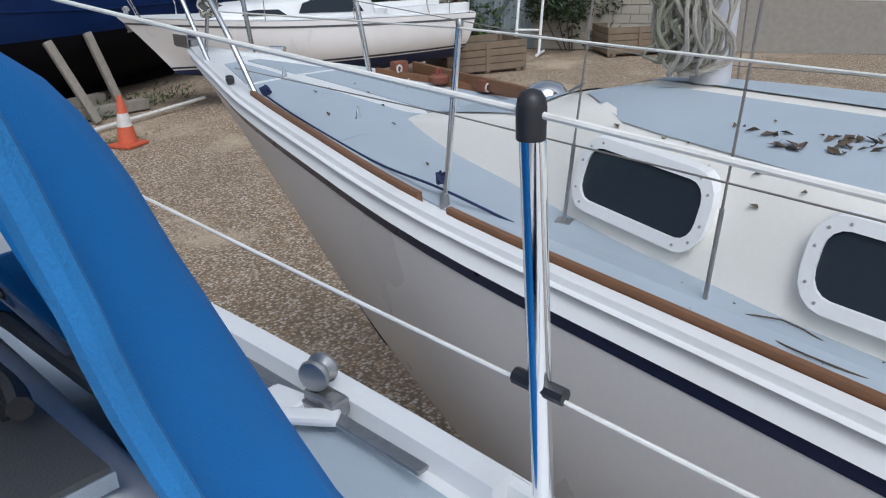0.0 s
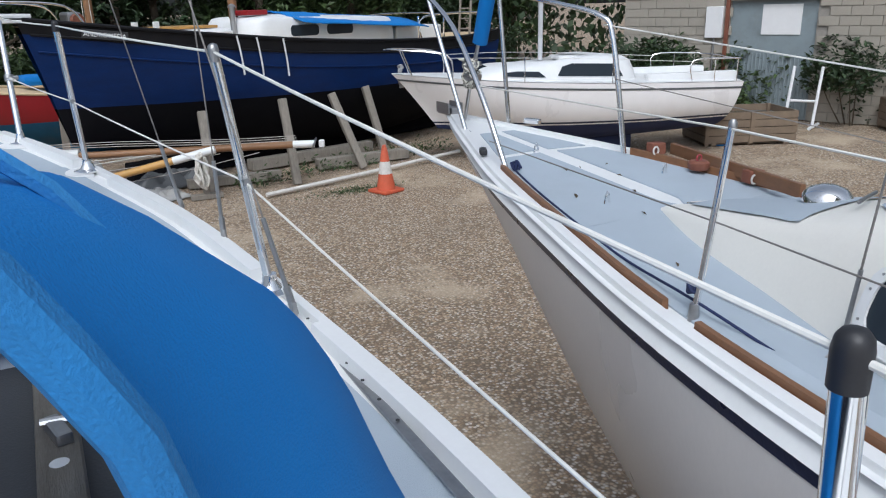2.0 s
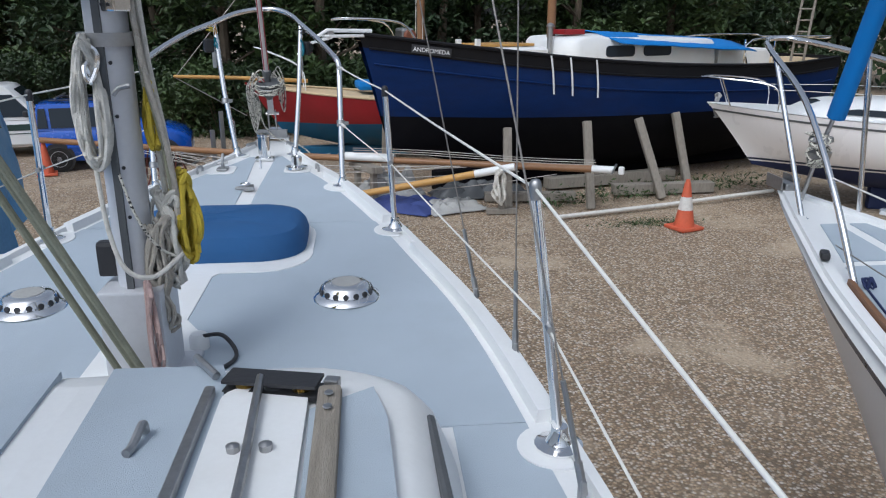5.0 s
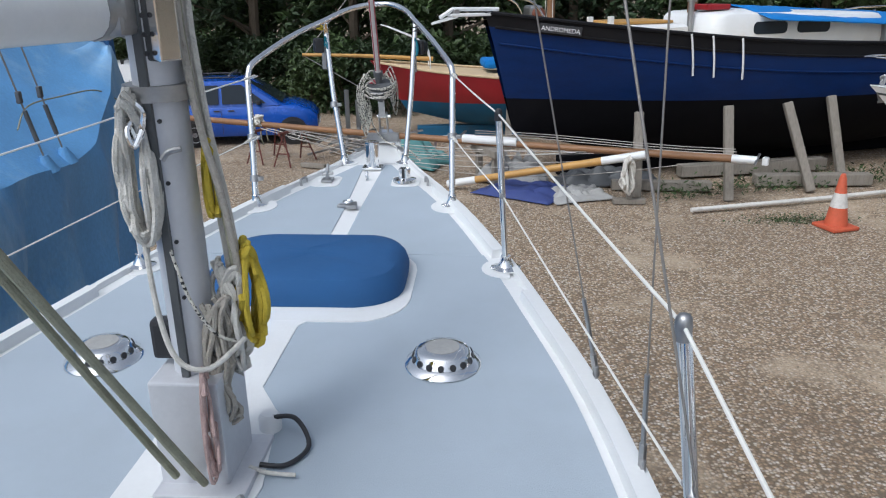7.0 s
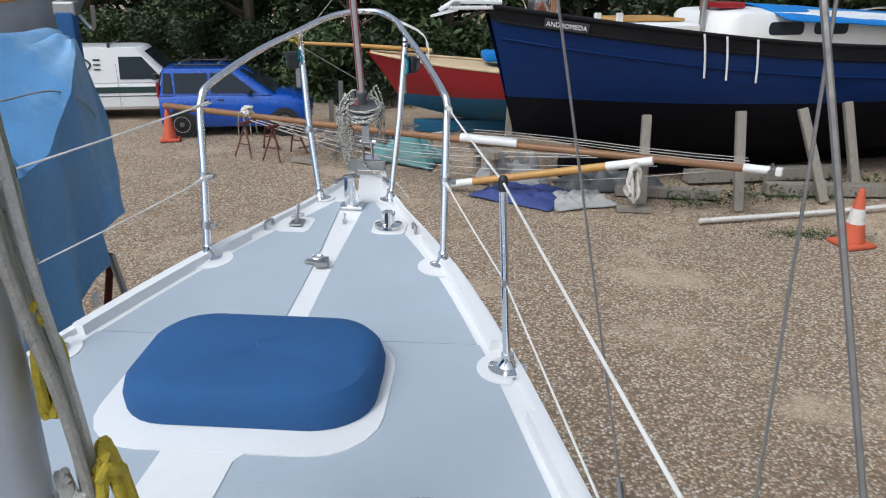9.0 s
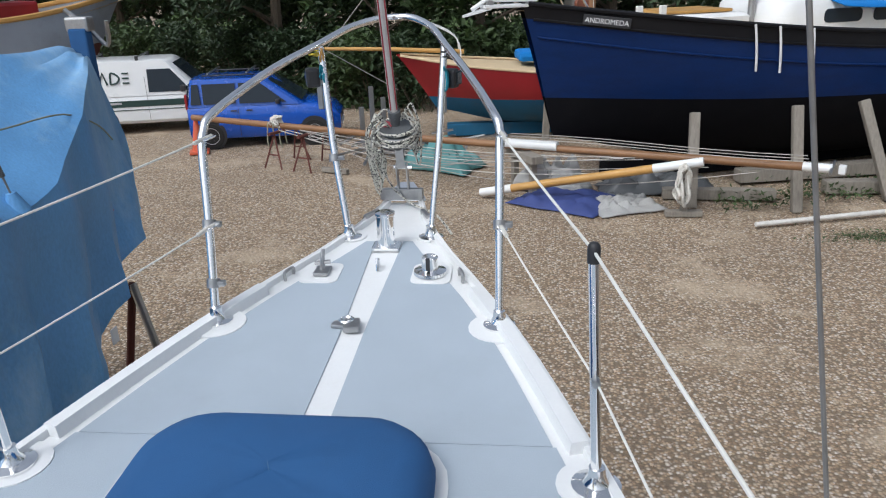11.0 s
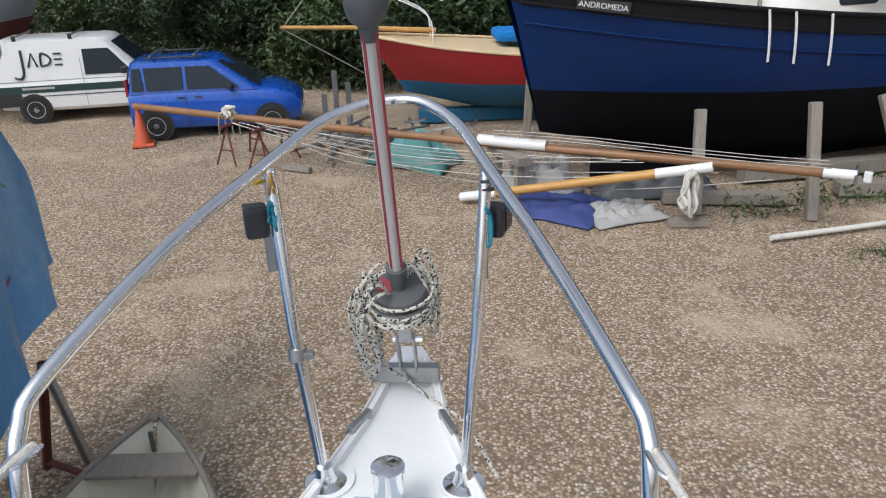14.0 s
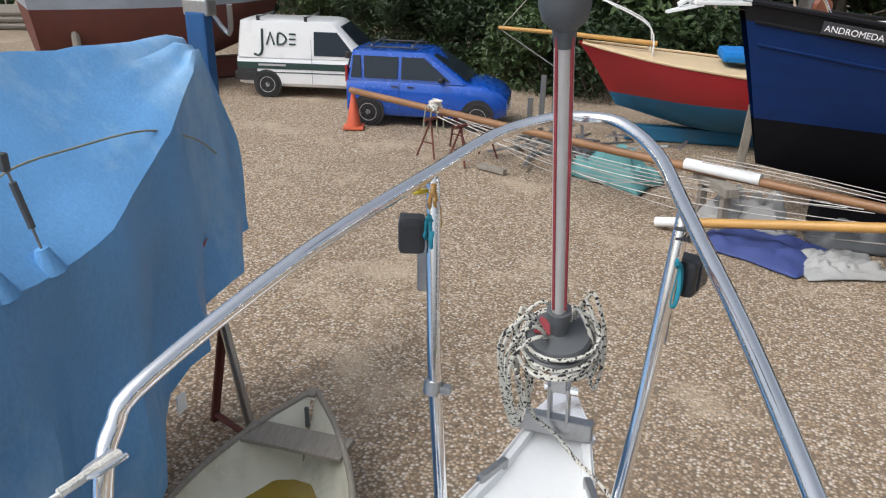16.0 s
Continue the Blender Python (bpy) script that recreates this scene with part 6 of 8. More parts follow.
# ---- red gaffer behind ----
RH = Hull(8.5, [(0, 0.08), (0.8, 0.6), (2, 1.1), (4, 1.35), (6.5, 1.3), (8.5, 0.9)], [(0, 1.98), (2, 1.72), (5, 1.5), (8.5, 1.6)], [(0, 0.7), (2.5, 0.25), (8.5, 0.4)], 0.9, fore=1.7, full=3.4, flare=0.7)


def gaffer():
    b = thing("wooden_gaffer", "red wooden sailing boat with turquoise bottom and buff deck", "sailing boat", (-2.08, 13.6, 0), 98)
    b.matrix_basis = b.matrix_basis @ Matrix.Scale(0.87, 4)
    part("topside", RH.zband(RH.sheer, lambda a: 0.98, 6), REDPAINT, b, "red painted topsides", smooth=True)
    part("bottom_paint", RH.zband(lambda a: 0.98, lambda a: RH.bottom(a), 6), BLUEFOUL, b, "turquoise bottom paint", smooth=True)
    part("deck", RH.deck(0.03, 0.03, 0.06), DECKTAN, b, smooth=True)
    part("keel", mkbox((0, -4.4, 0.15), (0.3, 6.5, 0.3), bevel=0.03), BLUEFOUL, b)
    for s in (-1, 1):
        part("cap_rail", tube([RH.on(0.1 + 8 * k / 24, RH.sheer(0.1 + 8 * k / 24), s, 0.0) for k in range(25)], 0.03, 6), DECKTAN, b, smooth=True)
    part("bowsprit", tube([(0.1, -1.6, 1.98), (0.1, 0.2, 2.1), (0.1, 1.7, 2.16)], 0.055, 10, r1=0.04), SPARYELLOW, b, smooth=True)
    part("bobstay", tube([(0, 0.0, 1.15), (0.1, 1.65, 2.12)], 0.012, 6), DULLSTEEL, b)
    part("jib_stay", tube([(0.1, 1.65, 2.16), (0.0, -3.0, 7.5)], 0.012, 6), WIRE, b)
    part("cockpit_cover", mkbox((0, -3.6, 1.86), (1.0, 1.5, 0.22), bevel=0.09), CANVAS, b, "bright blue cover")
    part("mast", tube([(0, -4.6, 1.5), (0, -4.6, 9)], 0.1, 12), SPAR, b, smooth=True)
    for k in range(5):
        part("halyard", tube([(0.12 - 0.06 * k, -4.45 - 0.05 * k, 1.7), (0.05 - 0.02 * k, -4.55, 7)], 0.012, 5), ROPE, b)
    part("bow_hoop", tube([(-0.4, -1.5, 1.75), (-0.35, -1.4, 2.35), (-0.2, -0.6, 2.75), (0.0, -0.3, 2.85)], 0.016, 8, per=4), GELCOAT, b, smooth=True)
    part("bow_hoop", tube([(0.4, -1.5, 1.75), (0.35, -1.4, 2.35), (0.2, -0.6, 2.75), (0.0, -0.3, 2.85)], 0.016, 8, per=4), GELCOAT, b, smooth=True)
    return b


gaffer()

# ---- far left workboat ----
LH = Hull(6.6, [(0, 0.1), (1, 0.8), (2.5, 1.4), (4.4, 1.6), (6.6, 1.2)], [(0, 3.05), (3, 2.62), (6.6, 2.5)], [(0, 1.0), (3, 0.35), (6.6, 0.5)], 1.2, fore=1.6, full=3.4, flare=0.7)
wb = thing("fishing_boat", "old fishing boat with grey topsides, red-oxide bottom and red wheelhouse", "boat", (-9.9, 17.6, 0), -38)
part("topside", LH.zband(LH.sheer, lambda a: 1.85, 6), GREYPAINT, wb, smooth=True)
part("bottom_paint", LH.zband(lambda a: 1.85, lambda a: LH.bottom(a), 6), RUSTRED, wb, "red oxide bottom paint", smooth=True)
part("deck", LH.deck(0.03, 0.2, 0.06), DECKTAN, wb)
for s in (-1, 1):
    part("cap_rail", tube([LH.on(0.1 + 6.4 * k / 24, LH.sheer(0.1 + 6.4 * k / 24), s, 0.0) for k in range(25)], 0.06, 6), SPARYELLOW, wb, smooth=True)
    part("guard_rail", tube([(s * 1.3, -4, 2.4), (s * 1.25, -3.9, 3.2), (s * 0.6, -0.9, 3.7), (0, -0.3, 3.75)], 0.03, 8, per=4), DULLSTEEL, wb, smooth=True)
whs = part("wheelhouse", mkbox((0, -4.6, 3.1), (1.8, 2.2, 1.5), bevel=0.12), REDPAINT, wb, "red wheelhouse")
part("roof", mkbox((0, -4.6, 3.9), (2.0, 2.4, 0.1), bevel=0.04), GELCOAT, whs)
for y in (-3.9, -4.6, -5.3):
    part("pane", mkbox((0, y, 3.35), (1.84, 0.45, 0.5), bevel=0.05), GLASSDARK, whs)
part("foredeck_house", mkbox((0, -2.9, 2.7), (1.3, 1.2, 0.5), bevel=0.08), REDPAINT, wb)
for x, y in ((-0.9, -3.0), (0.9, -3.0), (-1.0, -5.7), (1.0, -5.7)):
    part("shore", tube([(x * 1.5, y, 0), (x * 1.1, y, 1.7)], 0.09, 8), PROPWOOD, wb)
part("keel", mkbox((0, -3.8, 0.25), (0.4, 5.0, 0.5), bevel=0.05), RUSTRED, wb)
lad = thing("ladder", "grey aluminium ladder leaning on the fishing boat", "ladder")
for o in (0, 0.4):
    part("stile", tube([(-14.2 - o * 0.6, 18.9 + o * 0.7, 0), (-14.0 - o * 0.6, 19.3 + o * 0.7, 3.6)], 0.035, 6), DULLSTEEL, lad)
for k in range(11):
    part("rung", tube([(-14.2 + 0.018 * k, 18.9 + 0.036 * k, 0.3 * k + 0.2), (-14.44 + 0.018 * k, 19.18 + 0.036 * k, 0.3 * k + 0.2)], 0.02, 6), DULLSTEEL, lad)
# blue crane post of the tarped boat's stem, log pile, soil
logs = thing("timber_stack", "stack of long weathered timbers on the ground", "timber stack")
for k in range(16):
    part("timber", tube([(-22 - (k % 6) * 0.45, 20.5 + (k % 6) * 0.5, 0.12 + 0.22 * (k // 6)), (-27.5 - (k % 6) * 0.4, 17.5 + (k % 6) * 0.5, 0.12 + 0.22 * (k // 6))], 0.11, 7), PROPWOOD, logs)

# ---- boat under the blue tarpaulin ----
tb = thing("tarped_boat", "red boat hidden under a torn faded blue tarpaulin", "covered boat")
TS = [(-4.0, -3.40, 2.95, -2.38, 2.22, -2.42, 0.6), (-1.0, -3.38, 2.98, -2.38, 2.22, -2.44, 0.5), (1.2, -3.36, 2.97, -2.40, 2.22, -2.46, 0.5), (2.15, -3.33, 2.98, -2.42, 2.22, -2.50, 0.45),
      (2.9, -3.25, 2.96, -2.62, 2.5, -2.62, 1.05), (3.4, -3.17, 2.94, -2.80, 2.72, -2.70, 1.34), (3.72, -3.10, 2.925, -2.96, 2.86, -2.78, 1.39), (3.9, -3.1, 2.7, -2.98, 2.6, -2.86, 1.43), (4.12, -3.1, 2.3, -2.99, 2.2, -2.92, 1.46)]
rows = []
fns = [curve_at([(s[0], s[i]) for s in TS]) for i in range(1, 7)]
for k in range(66):
    y = -4.0 + 8.12 * k / 65
    rx, rz_, ex, ez, bx, bz = [f(y) for f in fns]
    half_ = []
    for q in range(9):
        t = q / 8
        half_.append((rx + (ex - rx) * t, rz_ + (ez - rz_) * t - 0.03 * math.sin(math.pi * t)))
    for q in range(1, 13):
        t = q / 12
        half_.append((ex + (bx - ex) * t, ez + (bz - ez) * t))
    row = []
    for sgn in (1, -1):
        seq = half_ if sgn > 0 else half_[1:]
        pts = []
        for i, (x, z) in enumerate(seq):
            w = 1.0 if i > 8 else 0.35
            fold = 0.085 * w * math.sin(y * 9 + 2.2 * noise.noise((y * 1.3, z, 3))) * min(1, max(0, (2.4 - z)) + 0.15) + 0.05 * w * noise.noise((y * 2.2, z * 1.7, sgn))
            xx = x if sgn > 0 else 2 * rx - x
            pts.append(Vector((xx + sgn * fold, y + 0.03 * noise.noise((x * 3, z * 3, y)), z + 0.03 * noise.noise((x * 2.5, y * 2.0, 5)) + (0.012 * math.sin(i * 2.1 + 3 * noise.noise((y * 0.8, i * 0.3, 2))) if i < 9 else 0.0) + 0.02 * noise.noise((x * 7, y * 5, z * 5)) + (0.06 * noise.noise((y * 4, 0, sgn)) if i == len(seq) - 1 else 0))))
        row = list(reversed(pts)) + row if sgn < 0 else pts
        if sgn > 0:
            keep = pts
        else:
            row = list(reversed(pts)) + keep
    rows.append(row)
sheet = part("tarpaulin", loft(rows), TARP, tb, "faded blue tarpaulin hanging in folds", smooth=True)
tb.location = (0.06, -0.05, -0.06)
fr_row = rows[-1]
n2 = len(fr_row) // 2
bmf = bmesh.new()
loft([[fr_row[n2 - k], fr_row[n2 + k]] for k in range(n2 + 1)], bmf)
part("tarpaulin_front", bmf, TARP, tb)
TH = Hull(7.5, [(0, 0.05), (0.4, 0.26), (0.9, 0.38), (2, 0.52), (7.5, 0.75)], [(0, 1.85), (7.5, 1.8)], [(0, 0.8), (3, 0.5), (7.5, 0.6)], 0.9)
h_ = part("hull", TH.band(0, 1, 8), REDPAINT, tb, "red painted hull", smooth=True)
h_.location = (-3.12, 4.03, -0.15)
part("tie_rope", tube([(-2.6, 1.6, 2.46), (-2.74, 1.98, 2.56), (-2.74, 2.4, 2.57), (-2.68, 2.84, 2.56), (-2.73, 3.3, 2.4), (-2.8, 3.6, 2.22)], 0.006, 6, per=6), ROPEGREEN, tb)
part("patch", mkbox((-2.50, 2.62, 0.98), (0.012, 0.08, 0.12), bevel=0.004), PAPER, tb)
part("stem_post", mkbox((-3.2, 4.1, 2.75), (0.16, 0.1, 0.6), bevel=0.02), CANVASDK, tb)
part("stem_fitting", mkbox((-3.2, 4.12, 3.08), (0.2, 0.12, 0.12), bevel=0.02), DULLSTEEL, tb)
part("stem_chain", tube([(-3.3, 4.1, 3.2), (-3.15, 4.15, 3.05), (-3.02, 4.18, 2.9), (-2.98, 4.15, 3.1)], 0.02, 6, per=4), DULLSTEEL, tb)
for (x, y) in ((-2.46, 1.85), (-2.44, 1.58)):
    a, t = Vector((x, y, 2.27)), Vector((x - 0.5, y - 0.35, 5.5))
    d = (t - a).normalized()
    ss = part("shroud", tube([a, t], 0.006, 6), WIRE, tb)
    part("rigging_screw", tube([a + d * 0.12, a + d * 0.15, a + d * 0.3, a + d * 0.33], 0.016, 8), DARKGREY, ss, smooth=True)
    part("toggle", mkbox((a + d * 0.42)[:], (0.03, 0.04, 0.08), bevel=0.01), DARKGREY, ss)
    part("boot", tube([a - d * 0.1, a + d * 0.02], 0.07, 10, r1=0.03), TARP, tb, smooth=True)
for x, y in ((-2.5, 3.35), (-2.55, 2.3)):
    leg = thing("steel_boat_stand", "rusty steel stand under the tarped boat", "boat stand", group="boat stands")
    part("leg", tube([(x, y, 0), (x - 0.25, y + 0.1, 0.95)], 0.035, 8), DULLSTEEL, leg)
    part("leg", tube([(x - 0.5, y + 0.2, 0), (x - 0.25, y + 0.1, 0.95)], 0.035, 8), RUSTRED, leg)
    part("brace", tube([(x, y, 0.06), (x - 0.5, y + 0.2, 0.06)], 0.025, 8), RUSTRED, leg)

# ---- dinghy ----
DH = Hull(2.7, [(0, 0.03), (0.35, 0.27), (0.9, 0.52), (1.6, 0.62), (2.7, 0.52)], [(0, 0.53), (1.3, 0.42), (2.7, 0.44)], [(0, 0.1), (0.8, 0.02), (2.7, 0.04)], 0.35, fore=1.8, full=3.5, flare=0.5)
dg = thing("dinghy", "mouldy white glassfibre dinghy with a plank seat", "dinghy", (-2.06, 3.47, 0), 11)
part("outer_skin", DH.band(0.0, 1.0, 8, 30), GLASSFIBRE, dg, smooth=True)
DI = Hull(2.66, [(0, 0.015), (0.35, 0.245), (0.9, 0.495), (1.6, 0.595), (2.66, 0.495)], [(0, 0.53), (1.3, 0.42), (2.66, 0.44)], [(0, 0.14), (0.8, 0.06), (2.66, 0.08)], 0.33, fore=1.8, full=3.5, flare=0.5)
part("inner_skin", DI.band(0.0, 1.0, 8, 30), GLASSFIBRE, dg, smooth=True)
for s in (-1, 1):
    part("gunwale", tube([DH.on(2.68 * k / 20, DH.sheer(2.68 * k / 20), s, -0.01) for k in range(21)], 0.022, 8), WOODGREY, dg, smooth=True)
part("thwart", mkbox((0.02, -0.47, 0.47), (0.72, 0.22, 0.03), rz=-8, bevel=0.006), WOODGREY, dg, "weathered plank seat")
part("thwart", mkbox((0, -1.75, 0.36), (1.1, 0.24, 0.025), bevel=0.006), WOODGREY, dg)
part("bilge_water", slab([(x * 0.36, -1.0 + y * 0.5) for x, y in [(math.cos(2 * math.pi * k / 20), math.sin(2 * math.pi * k / 20)) for k in range(20)]], lambda x, y: 0.15, top=0.02), BILGE, dg, "murky yellow rain water")
part("painter_strap", mkbox((0, -0.18, 0.44), (0.03, 0.02, 0.16), bevel=0.004), DARKGREY, dg)
part("stem_cap", mkbox((0, -0.03, 0.54), (0.06, 0.1, 0.02), bevel=0.006), WOODGREY, dg)

# ---- cars ----
def wheel(parent, x, y, r, w, side):
    m = pose(x, y, r, 90, 0, 0)
    t = part("wheel", lathe([(r * 0.6, -w / 2), (r * 0.93, -w / 2), (r, -w * 0.35), (r, w * 0.35), (r * 0.93, w / 2), (r * 0.6, w / 2)], n=24, m=m), TYRE, parent, smooth=True)
    part("wheel_trim", lathe([(r * 0.64, -w * 0.52), (r * 0.64, w * 0.52), (r * 0.5, w * 0.46), (r * 0.2, w * 0.5)] if side < 0 else [(r * 0.2, -w * 0.5), (r * 0.5, -w * 0.46), (r * 0.64, -w * 0.52), (r * 0.64, w * 0.52)], n=20, m=m), HUBGREY, t, smooth=True)
    for k in range(7):
        a = 2 * math.pi * k / 7
        part("trim_slot", mkbox((0, 0, 0), (0.02, 0.012, r * 0.16), m=pose(x + r * 0.42 * math.sin(a), y + side * w * 0.5, r + r * 0.42 * math.cos(a), 0, math.degrees(a), 0)), BLACKPL, t)


def car_body(stations):
    """stations: x, half width, sill height, waist height and the crown's rise."""
    rows = []
    for x, w, z0, z1, c in stations:
        prof = [(0.0, z0), (w * 0.9, z0), (w * 0.985, z0 + 0.08), (w, z0 + (z1 - z0) * 0.5), (w * 0.985, z1 - 0.08), (w * 0.94, z1 - 0.015), (w * 0.85, z1 + c * 0.4), (0.0, z1 + c)]
        rows.append([Vector((x, y, z)) for y, z in prof] + [Vector((x, -y, z)) for y, z in reversed(prof[1:-1])])
    bm = loft(rows, closed=True)
    bm.verts.ensure_lookup_table()
    n = len(rows[0])
    bm.faces.new(bm.verts[:n])
    bm.faces.new(bm.verts[-n:])
    return bm


def cabin(low, high, z0, z1, w0, w1, bow=0.03):
    """The part above the waist: (x rear, x front) at the waist and at the roof."""
    rows = []
    for t, f in ((0, 0), (0.5, 0.5), (0.9, 0.9), (0.97, 0.985), (1.0, 1.0)):
        xa, xb = low[0] + (high[0] - low[0]) * f, low[1] + (high[1] - low[1]) * f
        w = w0 + (w1 - w0) * f
        if t == 1.0:
            xa, xb, w = xa + 0.08, xb - 0.1, w - 0.08
        rows.append([Vector((x, y, z0 + (z1 - z0) * t)) for x, y in ((xa, -w * 0.9), (xa + 0.06, -w), ((xa + xb) / 2, -w), (xb - 0.12, -w), (xb, -w * 0.8), (xb + bow, 0), (xb, w * 0.8), (xb - 0.12, w), ((xa + xb) / 2, w), (xa + 0.06, w), (xa, w * 0.9), (xa - bow, 0))])
    bm = loft(rows, closed=True)
    bm.verts.ensure_lookup_table()
    bm.faces.new(bm.verts[-12:])
    return bm


def quad_pane(parent, pts, normal, mat=GLASSDARK, d=0.008, name="window", label="dark car window"):
    bm = bmesh.new()
    nv = Vector(normal).normalized()
    a = [bm.verts.new(Vector(p) + nv * 0.002) for p in pts]
    c = [bm.verts.new(Vector(p) + nv * d) for p in pts]
    bm.faces.new(c)
    for k in range(len(pts)):
        bm.faces.new((a[k], a[(k + 1) % len(pts)], c[(k + 1) % len(pts)], c[k]))
    return part(name, bm, mat, parent, label)


def hatchback():
    ang = math.degrees(math.atan2(0.37, 0.93))
    c = thing("hatchback_car", "bright blue small hatchback with roof rack, parked on the gravel", "car", (-6.94, 14.66, 0), ang)
    W = 0.79
    off = W  # the near wheels stand on the side that faces the boat
    bd = part("body", car_body([(-0.50, 0.66, 0.36, 0.92, 0.0), (-0.46, 0.76, 0.26, 0.95, 0.0), (0.0, W, 0.22, 0.96, 0.0), (1.2, W, 0.22, 0.95, 0.0), (1.9, W, 0.22, 0.93, 0.03), (2.35, 0.78, 0.24, 0.90, 0.04), (2.72, 0.72, 0.26, 0.78, 0.03), (2.88, 0.6, 0.32, 0.62, 0.0)]), CARBLUE, c, smooth=True)
    cb = part("cabin", cabin((-0.48, 2.12), (-0.36, 1.25), 0.93, 1.53, 0.76, 0.62), CARBLUE, c, "blue roof and pillars", smooth=True)
    for s in (-1, 1):
        y0, y1 = s * 0.752, s * 0.652
        for xa, xb, xc, xd in ((-0.36, -0.14, -0.18, -0.32), (-0.08, 0.62, 0.62, -0.10), (0.70, 1.72, 1.16, 0.70)):
            quad_pane(cb, [(xa, y0, 0.99), (xb, y0, 0.99), (xc, y1, 1.42), (xd, y1, 1.42)], (0, s, 0.15), d=0.03)
        part("mirror", mkbox((1.55, s * 0.86, 1.02), (0.1, 0.14, 0.1), bevel=0.03), BLACKPL, c)
        part("side_moulding", mkbox((0.95, s * (W + 0.002), 0.55), (1.5, 0.02, 0.05), bevel=0.006), CARBLUE, c)
        part("headlamp", mkbox((2.62, s * 0.56, 0.72), (0.2, 0.2, 0.15), rz=s * -22, bevel=0.04), LAMPGLASS, c)
        part("tail_lamp", mkbox((-0.47, s * 0.68, 1.05), (0.06, 0.1, 0.34), bevel=0.02), REDPAINT, c)
        part("roof_bar", tube([(-0.1, s * 0.52, 1.585), (1.0, s * 0.52, 1.585)], 0.018, 8), BLACKPL, c)
        for x in (0.0, 2.3):
            part("wheel_arch", lathe([(0.345, -0.006), (0.345, 0.006)], n=24, m=pose(x, s * (W - 0.006), 0.31, 90, 0, 0)), BLACKPL, c)
            wheel(c, x, s * (W - 0.07), 0.29, 0.17, s)
        for x in (0.66, 1.0):
            part("door_handle", mkbox((x - 0.1, s * (W + 0.006), 0.84), (0.14, 0.02, 0.03), bevel=0.008), BLACKPL, c)
        part("door_gap", mkbox((0.66, s * (W + 0.001), 0.6), (0.008, 0.006, 0.62)), BLACKPL, c)
    for x in (0.05, 0.9):
        part("cross_bar", tube([(x, -0.62, 1.64), (x, 0.62, 1.64)], 0.022, 8), DULLSTEEL, c)
    quad_pane(cb, [(2.06, -0.62, 0.99), (2.06, 0.62, 0.99), (1.33, 0.52, 1.46), (1.33, -0.52, 1.46)], (0.6, 0, 0.8), d=0.02, label="windscreen")
    quad_pane(cb, [(-0.49, -0.6, 1.0), (-0.49, 0.6, 1.0), (-0.40, 0.52, 1.42), (-0.40, -0.52, 1.42)], (-1, 0, 0.1), d=0.03)
    part("grille", mkbox((2.87, 0, 0.56), (0.04, 0.7, 0.12), bevel=0.02), BLACKPL, c)
    part("number_plate", mkbox((2.9, 0, 0.42), (0.02, 0.5, 0.11)), PAPER, c)
    c.matrix_basis = pose(-5.86, 12.68, 0, 0, 0, ang - 12) @ Matrix.Scale(0.92, 4) @ Matrix.Translation((0, off - 0.05, 0))
    return c


hatchback()


